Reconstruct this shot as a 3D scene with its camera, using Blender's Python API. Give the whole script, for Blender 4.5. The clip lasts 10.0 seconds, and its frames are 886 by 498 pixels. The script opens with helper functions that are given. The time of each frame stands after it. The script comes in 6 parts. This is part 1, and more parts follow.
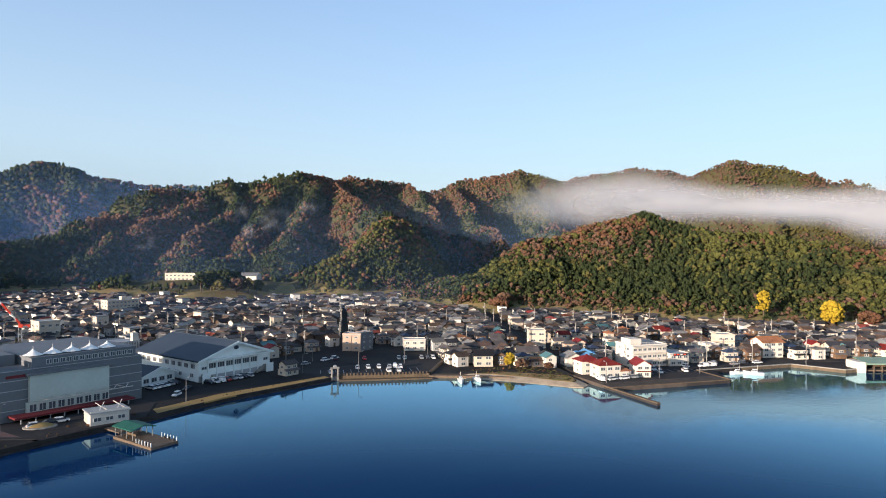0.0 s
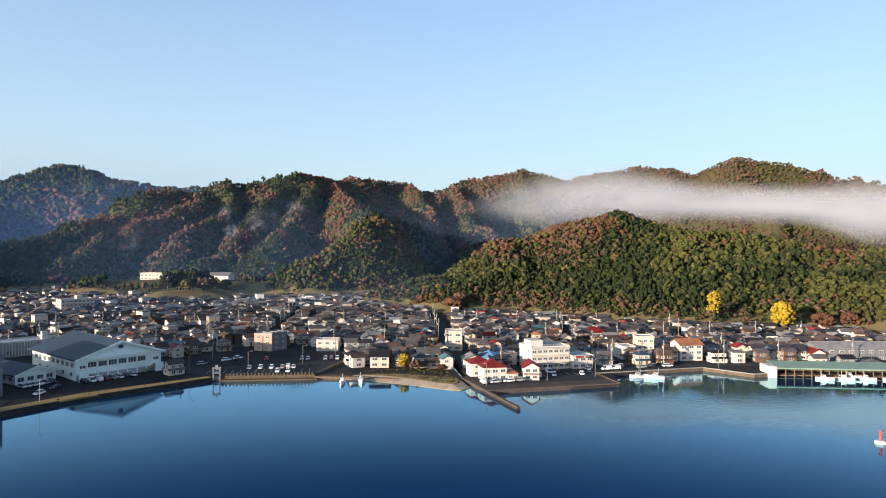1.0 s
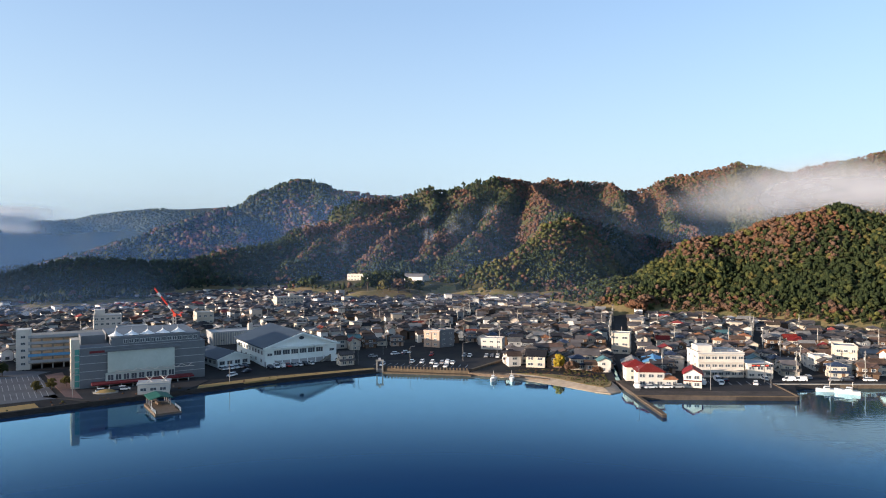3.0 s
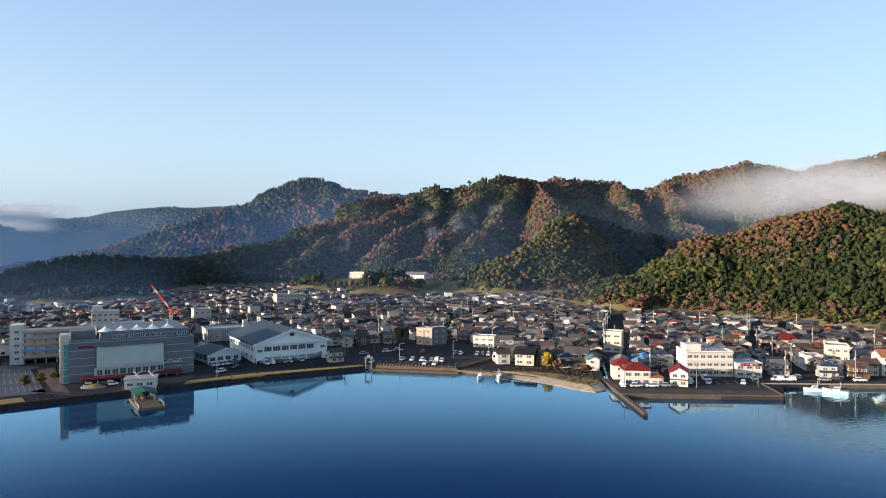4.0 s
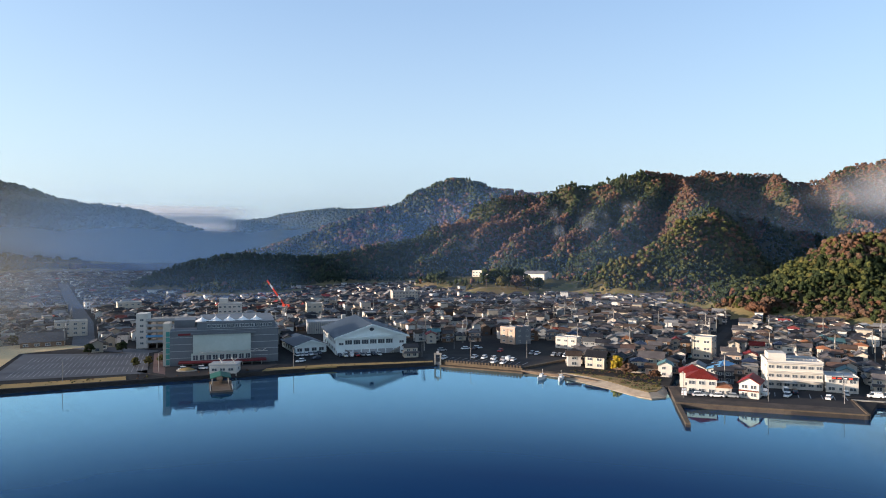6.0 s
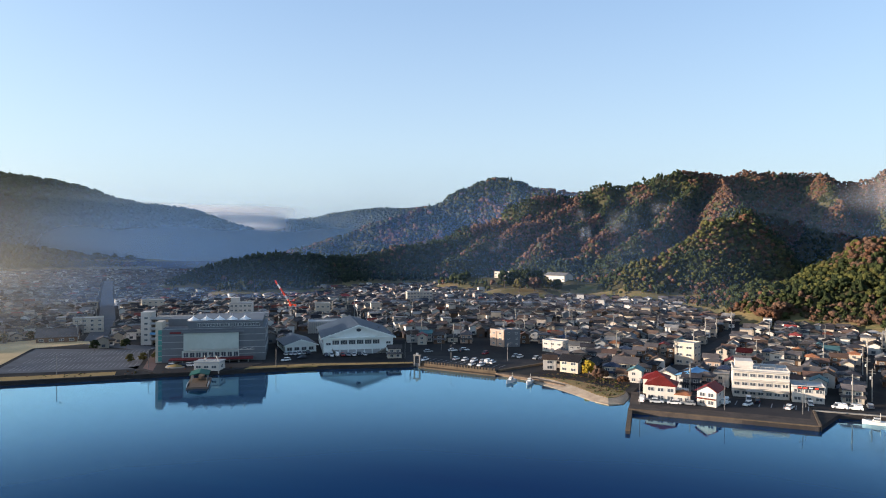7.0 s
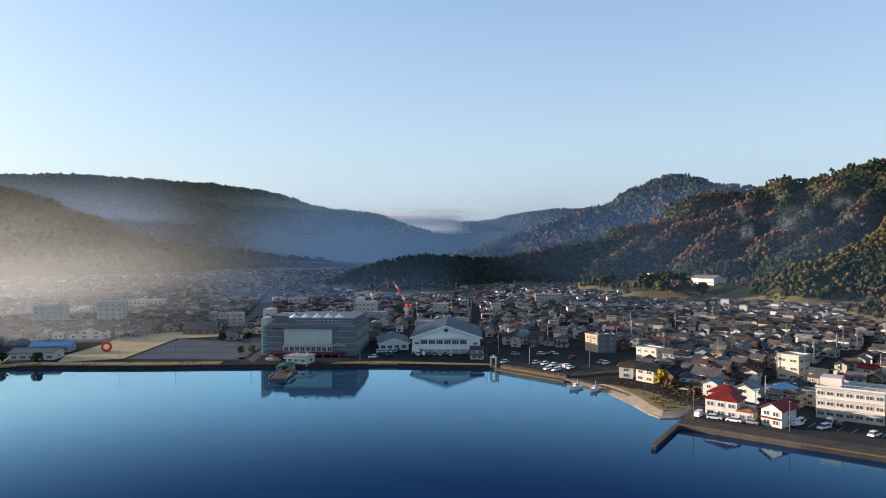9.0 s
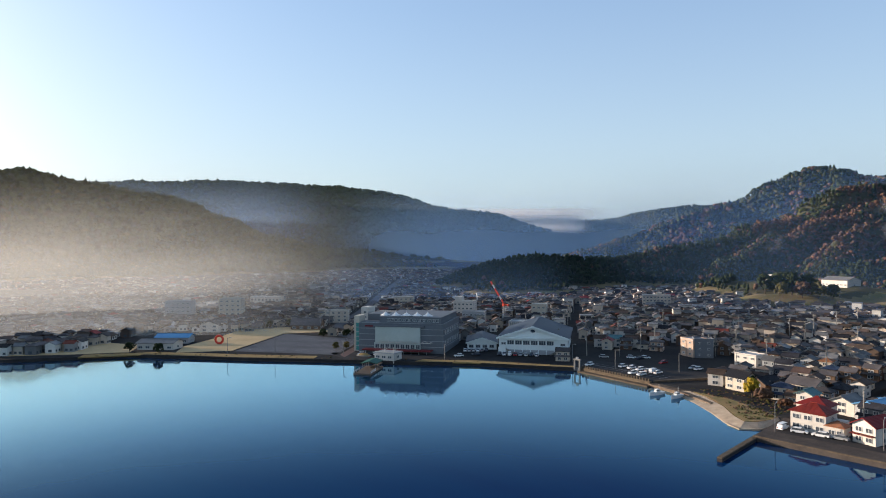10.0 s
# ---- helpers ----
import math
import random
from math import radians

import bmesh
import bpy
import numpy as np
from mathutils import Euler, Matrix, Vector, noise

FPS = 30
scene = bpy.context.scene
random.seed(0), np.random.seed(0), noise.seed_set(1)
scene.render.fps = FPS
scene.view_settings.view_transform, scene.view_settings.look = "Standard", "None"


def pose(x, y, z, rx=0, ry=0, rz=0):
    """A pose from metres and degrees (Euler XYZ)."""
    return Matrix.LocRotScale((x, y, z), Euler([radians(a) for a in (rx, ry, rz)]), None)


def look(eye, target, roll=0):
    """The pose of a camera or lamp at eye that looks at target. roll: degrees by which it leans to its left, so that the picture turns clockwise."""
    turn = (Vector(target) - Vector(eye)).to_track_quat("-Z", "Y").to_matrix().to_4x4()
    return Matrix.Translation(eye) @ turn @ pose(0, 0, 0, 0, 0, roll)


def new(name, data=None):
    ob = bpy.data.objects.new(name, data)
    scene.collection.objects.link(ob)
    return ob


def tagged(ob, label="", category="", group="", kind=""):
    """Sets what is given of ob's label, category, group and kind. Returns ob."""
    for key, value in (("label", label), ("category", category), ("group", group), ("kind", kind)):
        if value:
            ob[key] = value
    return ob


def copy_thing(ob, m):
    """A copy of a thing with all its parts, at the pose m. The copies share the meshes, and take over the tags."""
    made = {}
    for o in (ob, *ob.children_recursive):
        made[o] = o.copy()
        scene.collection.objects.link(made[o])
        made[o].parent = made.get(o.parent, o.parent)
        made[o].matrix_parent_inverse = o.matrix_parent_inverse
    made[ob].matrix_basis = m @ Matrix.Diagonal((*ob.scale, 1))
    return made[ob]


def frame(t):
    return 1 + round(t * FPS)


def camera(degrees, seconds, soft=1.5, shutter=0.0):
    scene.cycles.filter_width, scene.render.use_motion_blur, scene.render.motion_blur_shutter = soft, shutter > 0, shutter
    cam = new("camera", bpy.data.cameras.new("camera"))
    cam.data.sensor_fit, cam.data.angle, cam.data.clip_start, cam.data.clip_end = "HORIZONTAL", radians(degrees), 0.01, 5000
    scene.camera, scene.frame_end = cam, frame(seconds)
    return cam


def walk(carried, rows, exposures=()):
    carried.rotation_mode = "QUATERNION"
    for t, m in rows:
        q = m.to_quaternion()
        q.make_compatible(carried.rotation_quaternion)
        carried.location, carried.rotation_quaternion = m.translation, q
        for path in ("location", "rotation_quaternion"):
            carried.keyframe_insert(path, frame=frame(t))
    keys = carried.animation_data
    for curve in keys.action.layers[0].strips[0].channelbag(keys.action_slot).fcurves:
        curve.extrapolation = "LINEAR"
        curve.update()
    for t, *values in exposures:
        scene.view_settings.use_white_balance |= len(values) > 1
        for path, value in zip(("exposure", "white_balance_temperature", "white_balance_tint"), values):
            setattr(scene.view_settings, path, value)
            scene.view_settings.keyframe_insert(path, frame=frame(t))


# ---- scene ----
PATH = [  # seconds, eye, heading to the right of +y, pitch, roll
    (0.0, -69.88, 9.64, 35.50, 25.54, -0.16, 0.42),
    (0.1, -66.17, 8.34, 35.51, 24.98, -0.16, 0.42),
    (0.2, -62.47, 7.03, 35.52, 24.43, -0.16, 0.42),
    (0.3, -58.76, 5.73, 35.53, 23.91, -0.16, 0.43),
    (0.4, -55.05, 4.43, 35.53, 23.78, -0.17, 0.43),
    (0.5, -51.34, 3.12, 35.54, 23.69, -0.17, 0.43),
    (0.6, -47.63, 1.82, 35.53, 23.54, -0.17, 0.43),
    (0.7, -43.93, 0.52, 35.52, 23.37, -0.16, 0.42),
    (0.8, -40.22, -0.79, 35.50, 23.18, -0.16, 0.40),
    (0.9, -36.51, -2.09, 35.48, 22.91, -0.16, 0.38),
    (1.0, -32.80, -3.39, 35.46, 22.66, -0.16, 0.36),
    (1.1, -30.27, -4.09, 35.43, 22.51, -0.15, 0.32),
    (1.2, -27.85, -4.75, 35.39, 22.19, -0.13, 0.24),
    (1.3, -25.44, -5.42, 35.34, 21.49, -0.10, 0.15),
    (1.4, -23.14, -6.05, 35.28, 20.53, -0.07, 0.06),
    (1.5, -21.29, -6.55, 35.23, 19.53, -0.05, -0.00),
    (1.6, -20.50, -6.89, 35.17, 18.83, -0.03, -0.05),
    (1.7, -19.89, -7.20, 35.10, 17.73, -0.02, -0.10),
    (1.8, -19.43, -7.45, 35.03, 16.90, -0.00, -0.15),
    (1.9, -19.08, -7.62, 34.96, 16.00, 0.01, -0.18),
    (2.0, -18.81, -7.69, 34.90, 15.08, 0.01, -0.19),
    (2.1, -18.60, -7.71, 34.85, 14.18, 0.02, -0.19),
    (2.2, -18.43, -7.72, 34.81, 13.23, 0.02, -0.19),
    (2.3, -18.29, -7.73, 34.76, 12.11, 0.02, -0.19),
    (2.4, -18.16, -7.73, 34.71, 10.90, 0.02, -0.19),
    (2.5, -18.01, -7.74, 34.67, 9.72, 0.02, -0.19),
    (2.6, -17.82, -7.73, 34.61, 8.46, 0.03, -0.20),
    (2.7, -17.61, -7.71, 34.56, 7.06, 0.05, -0.21),
    (2.8, -17.41, -7.69, 34.50, 5.76, 0.06, -0.23),
    (2.9, -17.26, -7.66, 34.45, 4.81, 0.08, -0.25),
    (3.0, -17.20, -7.64, 34.40, 4.44, 0.09, -0.26),
    (3.1, -17.20, -7.60, 34.36, 4.47, 0.10, -0.25),
    (3.2, -17.19, -7.58, 34.33, 4.50, 0.11, -0.24),
    (3.3, -17.05, -7.59, 34.29, 4.48, 0.11, -0.22),
    (3.4, -16.67, -7.63, 34.24, 4.43, 0.10, -0.21),
    (3.5, -16.08, -7.69, 34.19, 4.34, 0.08, -0.19),
    (3.6, -15.31, -7.76, 34.14, 4.22, 0.07, -0.17),
    (3.7, -14.39, -7.84, 34.09, 4.08, 0.05, -0.14),
    (3.8, -13.37, -7.93, 34.05, 3.90, 0.03, -0.12),
    (3.9, -12.26, -8.01, 34.00, 3.71, 0.01, -0.10),
    (4.0, -11.10, -8.09, 33.97, 3.49, -0.00, -0.08),
    (4.1, -9.92, -8.17, 33.94, 3.25, -0.02, -0.07),
    (4.2, -8.76, -8.23, 33.92, 2.99, -0.03, -0.06),
    (4.3, -7.64, -8.27, 33.92, 2.71, -0.04, -0.06),
    (4.4, -6.42, -8.29, 33.92, 2.27, -0.04, -0.07),
    (4.5, -5.09, -8.31, 33.92, 1.66, -0.05, -0.09),
    (4.6, -3.79, -8.32, 33.92, 0.95, -0.05, -0.09),
    (4.7, -2.47, -8.34, 33.92, 0.13, -0.07, -0.10),
    (4.8, -1.16, -8.35, 33.91, -0.75, -0.08, -0.10),
    (4.9, 0.14, -8.36, 33.91, -1.63, -0.09, -0.10),
    (5.0, 1.39, -8.36, 33.90, -2.46, -0.10, -0.10),
    (5.1, 2.62, -8.34, 33.89, -3.21, -0.09, -0.10),
    (5.2, 3.82, -8.29, 33.86, -3.91, -0.09, -0.09),
    (5.3, 5.00, -8.24, 33.82, -4.61, -0.08, -0.07),
    (5.4, 6.14, -8.19, 33.79, -5.36, -0.08, -0.06),
    (5.5, 7.23, -8.17, 33.78, -6.22, -0.08, -0.05),
    (5.6, 8.20, -8.21, 33.77, -7.40, -0.08, -0.05),
    (5.7, 9.25, -8.24, 33.77, -8.46, -0.08, -0.05),
    (5.8, 10.64, -8.24, 33.80, -9.11, -0.09, -0.05),
    (5.9, 12.26, -8.22, 33.90, -9.66, -0.10, -0.03),
    (6.0, 14.09, -8.19, 34.05, -10.13, -0.11, 0.00),
    (6.1, 16.08, -8.14, 34.24, -10.54, -0.12, 0.04),
    (6.2, 18.20, -8.09, 34.45, -10.91, -0.14, 0.08),
    (6.3, 20.40, -8.02, 34.66, -11.26, -0.16, 0.12),
    (6.4, 22.64, -7.95, 34.87, -11.60, -0.17, 0.17),
    (6.5, 24.89, -7.86, 35.07, -11.96, -0.19, 0.20),
    (6.6, 27.10, -7.77, 35.23, -12.35, -0.20, 0.23),
    (6.7, 29.23, -7.67, 35.35, -12.79, -0.20, 0.25),
    (6.8, 31.25, -7.57, 35.40, -13.29, -0.21, 0.26),
    (6.9, 33.18, -7.39, 35.42, -13.88, -0.20, 0.26),
    (7.0, 35.08, -7.13, 35.43, -14.58, -0.20, 0.26),
    (7.1, 36.99, -6.78, 35.45, -15.57, -0.19, 0.26),
    (7.2, 38.92, -6.33, 35.48, -16.82, -0.19, 0.26),
    (7.3, 40.82, -5.80, 35.50, -18.16, -0.18, 0.27),
    (7.4, 42.65, -5.24, 35.52, -19.44, -0.17, 0.27),
    (7.5, 44.39, -4.66, 35.54, -20.48, -0.17, 0.27),
    (7.6, 46.03, -4.05, 35.55, -21.30, -0.17, 0.25),
    (7.7, 47.61, -3.38, 35.56, -22.02, -0.17, 0.20),
    (7.8, 49.13, -2.68, 35.57, -22.69, -0.16, 0.13),
    (7.9, 50.59, -2.00, 35.58, -23.32, -0.16, 0.07),
    (8.0, 52.00, -1.38, 35.58, -23.96, -0.16, 0.03),
    (8.1, 53.35, -0.83, 35.59, -24.60, -0.15, 0.01),
    (8.2, 54.64, -0.32, 35.60, -25.20, -0.14, 0.00),
    (8.3, 55.90, 0.17, 35.60, -25.80, -0.13, -0.01),
    (8.4, 57.13, 0.66, 35.61, -26.40, -0.12, -0.02),
    (8.5, 58.35, 1.17, 35.61, -27.03, -0.12, -0.03),
    (8.6, 59.57, 1.70, 35.63, -27.66, -0.11, -0.04),
    (8.7, 60.77, 2.23, 35.64, -28.27, -0.11, -0.05),
    (8.8, 61.96, 2.77, 35.65, -28.91, -0.11, -0.07),
    (8.9, 63.13, 3.31, 35.67, -29.61, -0.11, -0.08),
    (9.0, 64.29, 3.85, 35.69, -30.39, -0.11, -0.09),
    (9.1, 65.44, 4.39, 35.71, -31.32, -0.11, -0.11),
    (9.2, 66.59, 4.92, 35.74, -32.40, -0.12, -0.12),
    (9.3, 67.72, 5.47, 35.76, -33.57, -0.12, -0.13),
    (9.4, 68.83, 6.02, 35.79, -34.75, -0.13, -0.14),
    (9.5, 69.91, 6.61, 35.81, -35.87, -0.13, -0.16),
    (9.6, 70.97, 7.23, 35.84, -36.93, -0.13, -0.17),
    (9.7, 71.99, 7.88, 35.87, -37.98, -0.13, -0.18),
    (9.8, 73.01, 8.55, 35.90, -39.02, -0.14, -0.20),
    (9.9, 74.01, 9.23, 35.93, -40.06, -0.14, -0.21),
    (10.0, 75.03, 9.90, 35.96, -41.10, -0.14, -0.23),
]
cam = camera(67.5, 10.0, soft=1.0)
walk(cam, [(t, look((x, y, z), (x + math.sin(radians(h)) * 100, y + math.cos(radians(h)) * 100,
                                z + math.tan(radians(p)) * 100), r)) for t, x, y, z, h, p, r in PATH],
     [(0, 1.28), (3, 1.36), (7, 1.34), (10, 1.14)])

# ---- light ----
SUN_AZ, SUN_EL = radians(-107), radians(7.6)
world = bpy.data.worlds.new("sky")
scene.world = world
world.use_nodes = True
wn = world.node_tree.nodes
sky = wn.new("ShaderNodeTexSky")
sky.sky_type, sky.sun_disc = "NISHITA", False
sky.sun_elevation, sky.sun_rotation = SUN_EL, SUN_AZ % (2 * math.pi)
sky.air_density, sky.dust_density, sky.ozone_density = 1.0, 2.8, 3.0
wn["Background"].inputs["Strength"].default_value = 0.15
veil = wn.new("ShaderNodeMix")  # haze that veils the sky, thick at the horizon and thinning upwards
veil.data_type = "RGBA"
dirn, upz, thick, tint = wn.new("ShaderNodeTexCoord"), wn.new("ShaderNodeSeparateXYZ"), wn.new("ShaderNodeValToRGB"), wn.new("ShaderNodeValToRGB")
world.node_tree.links.new(dirn.outputs["Generated"], upz.inputs[0])
for ramp in (thick, tint):
    world.node_tree.links.new(upz.outputs["Z"], ramp.inputs["Fac"])
thick.color_ramp.elements.remove(thick.color_ramp.elements[1])
for k, (p, v) in enumerate(((0.0, 0.74), (0.1, 0.62), (0.34, 0.45), (0.75, 0.12))):
    e = thick.color_ramp.elements[0] if k == 0 else thick.color_ramp.elements.new(p)
    e.position, e.color = p, (v, v, v, 1)
tint.color_ramp.elements[0].position, tint.color_ramp.elements[0].color = 0.03, (0.75, 0.9, 1.0, 1)
tint.color_ramp.elements[1].position, tint.color_ramp.elements[1].color = 0.34, (0.53, 0.71, 1.0, 1)
boost = wn.new("ShaderNodeVectorMath")
boost.operation = "SCALE"
boost.inputs["Scale"].default_value = 3.0
world.node_tree.links.new(tint.outputs[0], boost.inputs[0])
world.node_tree.links.new(boost.outputs[0], veil.inputs["B"])
world.node_tree.links.new(thick.outputs[0], veil.inputs["Factor"])
world.node_tree.links.new(sky.outputs[0], veil.inputs["A"])
world.node_tree.links.new(veil.outputs["Result"], wn["Background"].inputs["Color"])
sun = new("sun", bpy.data.lights.new("sun", "SUN"))
sun.data.energy, sun.data.angle, sun.data.color = 5.0, radians(0.5), (1.0, 0.82, 0.66)
sd = Vector((math.sin(SUN_AZ) * math.cos(SUN_EL), math.cos(SUN_AZ) * math.cos(SUN_EL), math.sin(SUN_EL)))
sun.matrix_world = look(sd * 500, (0, 0, 0))


# ---- materials ----
def mat(name, color, rough=0.8, color2=None, scale=1.0, bump=0.0, metal=0.0, vary=0.0, island=0.0, spec=0.15, fine=8.0):
    """Principled surface: two tones mixed by noise at two sizes, value varied by object or by loose piece."""
    m = bpy.data.materials.new(name)
    m.use_nodes = True
    n, l = m.node_tree.nodes, m.node_tree.links
    b = n["Principled BSDF"]
    b.inputs["Roughness"].default_value, b.inputs["Metallic"].default_value = rough, metal
    b.inputs["Specular IOR Level"].default_value = spec
    geo = n.new("ShaderNodeNewGeometry")
    n1, n2 = n.new("ShaderNodeTexNoise"), n.new("ShaderNodeTexNoise")
    n1.inputs["Scale"].default_value, n1.inputs["Detail"].default_value = scale, 4
    n2.inputs["Scale"].default_value, n2.inputs["Detail"].default_value = scale * fine, 3
    for t in (n1, n2):
        l.new(geo.outputs["Position"], t.inputs["Vector"])
    avg = n.new("ShaderNodeMath")
    avg.operation = "MULTIPLY_ADD"
    avg.inputs[1].default_value = 0.35
    l.new(n2.outputs["Fac"], avg.inputs[0])
    l.new(n1.outputs["Fac"], avg.inputs[2])
    mr = n.new("ShaderNodeMapRange")
    mr.inputs["From Min"].default_value, mr.inputs["From Max"].default_value = 0.42, 0.92
    l.new(avg.outputs[0], mr.inputs["Value"])
    mix = n.new("ShaderNodeMix")
    mix.data_type = "RGBA"
    c2 = color2 or tuple(c * 0.72 for c in color)
    mix.inputs["A"].default_value, mix.inputs["B"].default_value = (*color, 1), (*c2, 1)
    l.new(mr.outputs[0], mix.inputs["Factor"])
    out = mix.outputs["Result"]
    if vary or island:
        hsv = n.new("ShaderNodeHueSaturation")
        r = n.new("ShaderNodeObjectInfo").outputs["Random"] if vary else geo.outputs["Random Per Island"]
        k = vary or island
        mv = n.new("ShaderNodeMapRange")
        mv.inputs["To Min"].default_value, mv.inputs["To Max"].default_value = 1 - k, 1 + k
        l.new(r, mv.inputs["Value"])
        l.new(mv.outputs[0], hsv.inputs["Value"])
        mh = n.new("ShaderNodeMapRange")
        mh.inputs["To Min"].default_value, mh.inputs["To Max"].default_value = 0.5 + 0.03 * k, 0.5 - 0.03 * k
        l.new(r, mh.inputs["Value"])
        l.new(mh.outputs[0], hsv.inputs["Hue"])
        l.new(out, hsv.inputs["Color"])
        out = hsv.outputs["Color"]
    l.new(out, b.inputs["Base Color"])
    if bump:
        bp = n.new("ShaderNodeBump")
        bp.inputs["Strength"].default_value, bp.inputs["Distance"].default_value = bump, 0.3
        l.new(avg.outputs[0], bp.inputs["Height"])
        l.new(bp.outputs[0], b.inputs["Normal"])
    return m


def roof_mat(name, color, rough=0.5, vary=0.3, island=0.0):
    """Tiled roof: fine courses of tiles in the relief, weathered tone."""
    m = mat(name, color, rough, tuple(c * 0.6 for c in color), 0.5, 0.0, 0, vary, island, 0.12)
    n, l = m.node_tree.nodes, m.node_tree.links
    w = n.new("ShaderNodeTexWave")
    w.wave_type, w.bands_direction = "BANDS", "Z"
    w.inputs["Scale"].default_value, w.inputs["Distortion"].default_value = 2.2, 0.6
    tc = n.new("ShaderNodeTexCoord")
    l.new(tc.outputs["Object"], w.inputs["Vector"])
    bp = n.new("ShaderNodeBump")
    bp.inputs["Strength"].default_value, bp.inputs["Distance"].default_value = 0.5, 0.1
    l.new(w.outputs["Fac"], bp.inputs["Height"])
    l.new(bp.outputs[0], n["Principled BSDF"].inputs["Normal"])
    return m


def mist_mat(name, color, alpha, scale, lo, hi, stretch=2.5, uv_edge=0.3, top=0.5, bottom=0.15, detail=5):
    """Drifting mist: see-through, with a ragged density that thins to the edges of its sheet."""
    m = bpy.data.materials.new(name)
    m.use_nodes = True
    n, l = m.node_tree.nodes, m.node_tree.links
    n.remove(n["Principled BSDF"])
    tr, di, tl = n.new("ShaderNodeBsdfTransparent"), n.new("ShaderNodeBsdfDiffuse"), n.new("ShaderNodeBsdfTranslucent")
    di.inputs["Color"].default_value = tl.inputs["Color"].default_value = (*color, 1)
    both, mx = n.new("ShaderNodeMixShader"), n.new("ShaderNodeMixShader")
    l.new(di.outputs[0], both.inputs[1])
    l.new(tl.outputs[0], both.inputs[2])
    uv = n.new("ShaderNodeUVMap")
    sep = n.new("ShaderNodeSeparateXYZ")
    l.new(uv.outputs[0], sep.inputs[0])

    def ramp(src, a, b):
        r = n.new("ShaderNodeMapRange")
        r.interpolation_type = "SMOOTHERSTEP"
        r.inputs["From Min"].default_value, r.inputs["From Max"].default_value = a, b
        l.new(src, r.inputs["Value"])
        return r.outputs[0]

    def times(a, b):
        k = n.new("ShaderNodeMath")
        k.operation = "MULTIPLY"
        l.new(a, k.inputs[0])
        if isinstance(b, float):
            k.inputs[1].default_value = b
        else:
            l.new(b, k.inputs[1])
        return k.outputs[0]

    geo = n.new("ShaderNodeNewGeometry")
    mp = n.new("ShaderNodeMapping")
    mp.inputs["Scale"].default_value = (scale, scale, scale * stretch)
    l.new(geo.outputs["Position"], mp.inputs["Vector"])
    nz = n.new("ShaderNodeTexNoise")
    nz.inputs["Scale"].default_value, nz.inputs["Detail"].default_value, nz.inputs["Roughness"].default_value = 1.0, detail, 0.5
    l.new(mp.outputs[0], nz.inputs["Vector"])
    d = ramp(nz.outputs["Fac"], lo, hi)
    d = times(d, ramp(sep.outputs["X"], 0.0, uv_edge))
    d = times(d, ramp(sep.outputs["X"], 1.0, 1.0 - uv_edge))
    d = times(d, ramp(sep.outputs["Y"], 1.0, top))
    if bottom > 0:
        d = times(d, ramp(sep.outputs["Y"], 0.0, bottom))
    d = times(d, float(alpha))
    l.new(d, mx.inputs[0])
    l.new(tr.outputs[0], mx.inputs[1])
    l.new(both.outputs[0], mx.inputs[2])
    l.new(mx.outputs[0], n["Material Output"].inputs["Surface"])
    return m


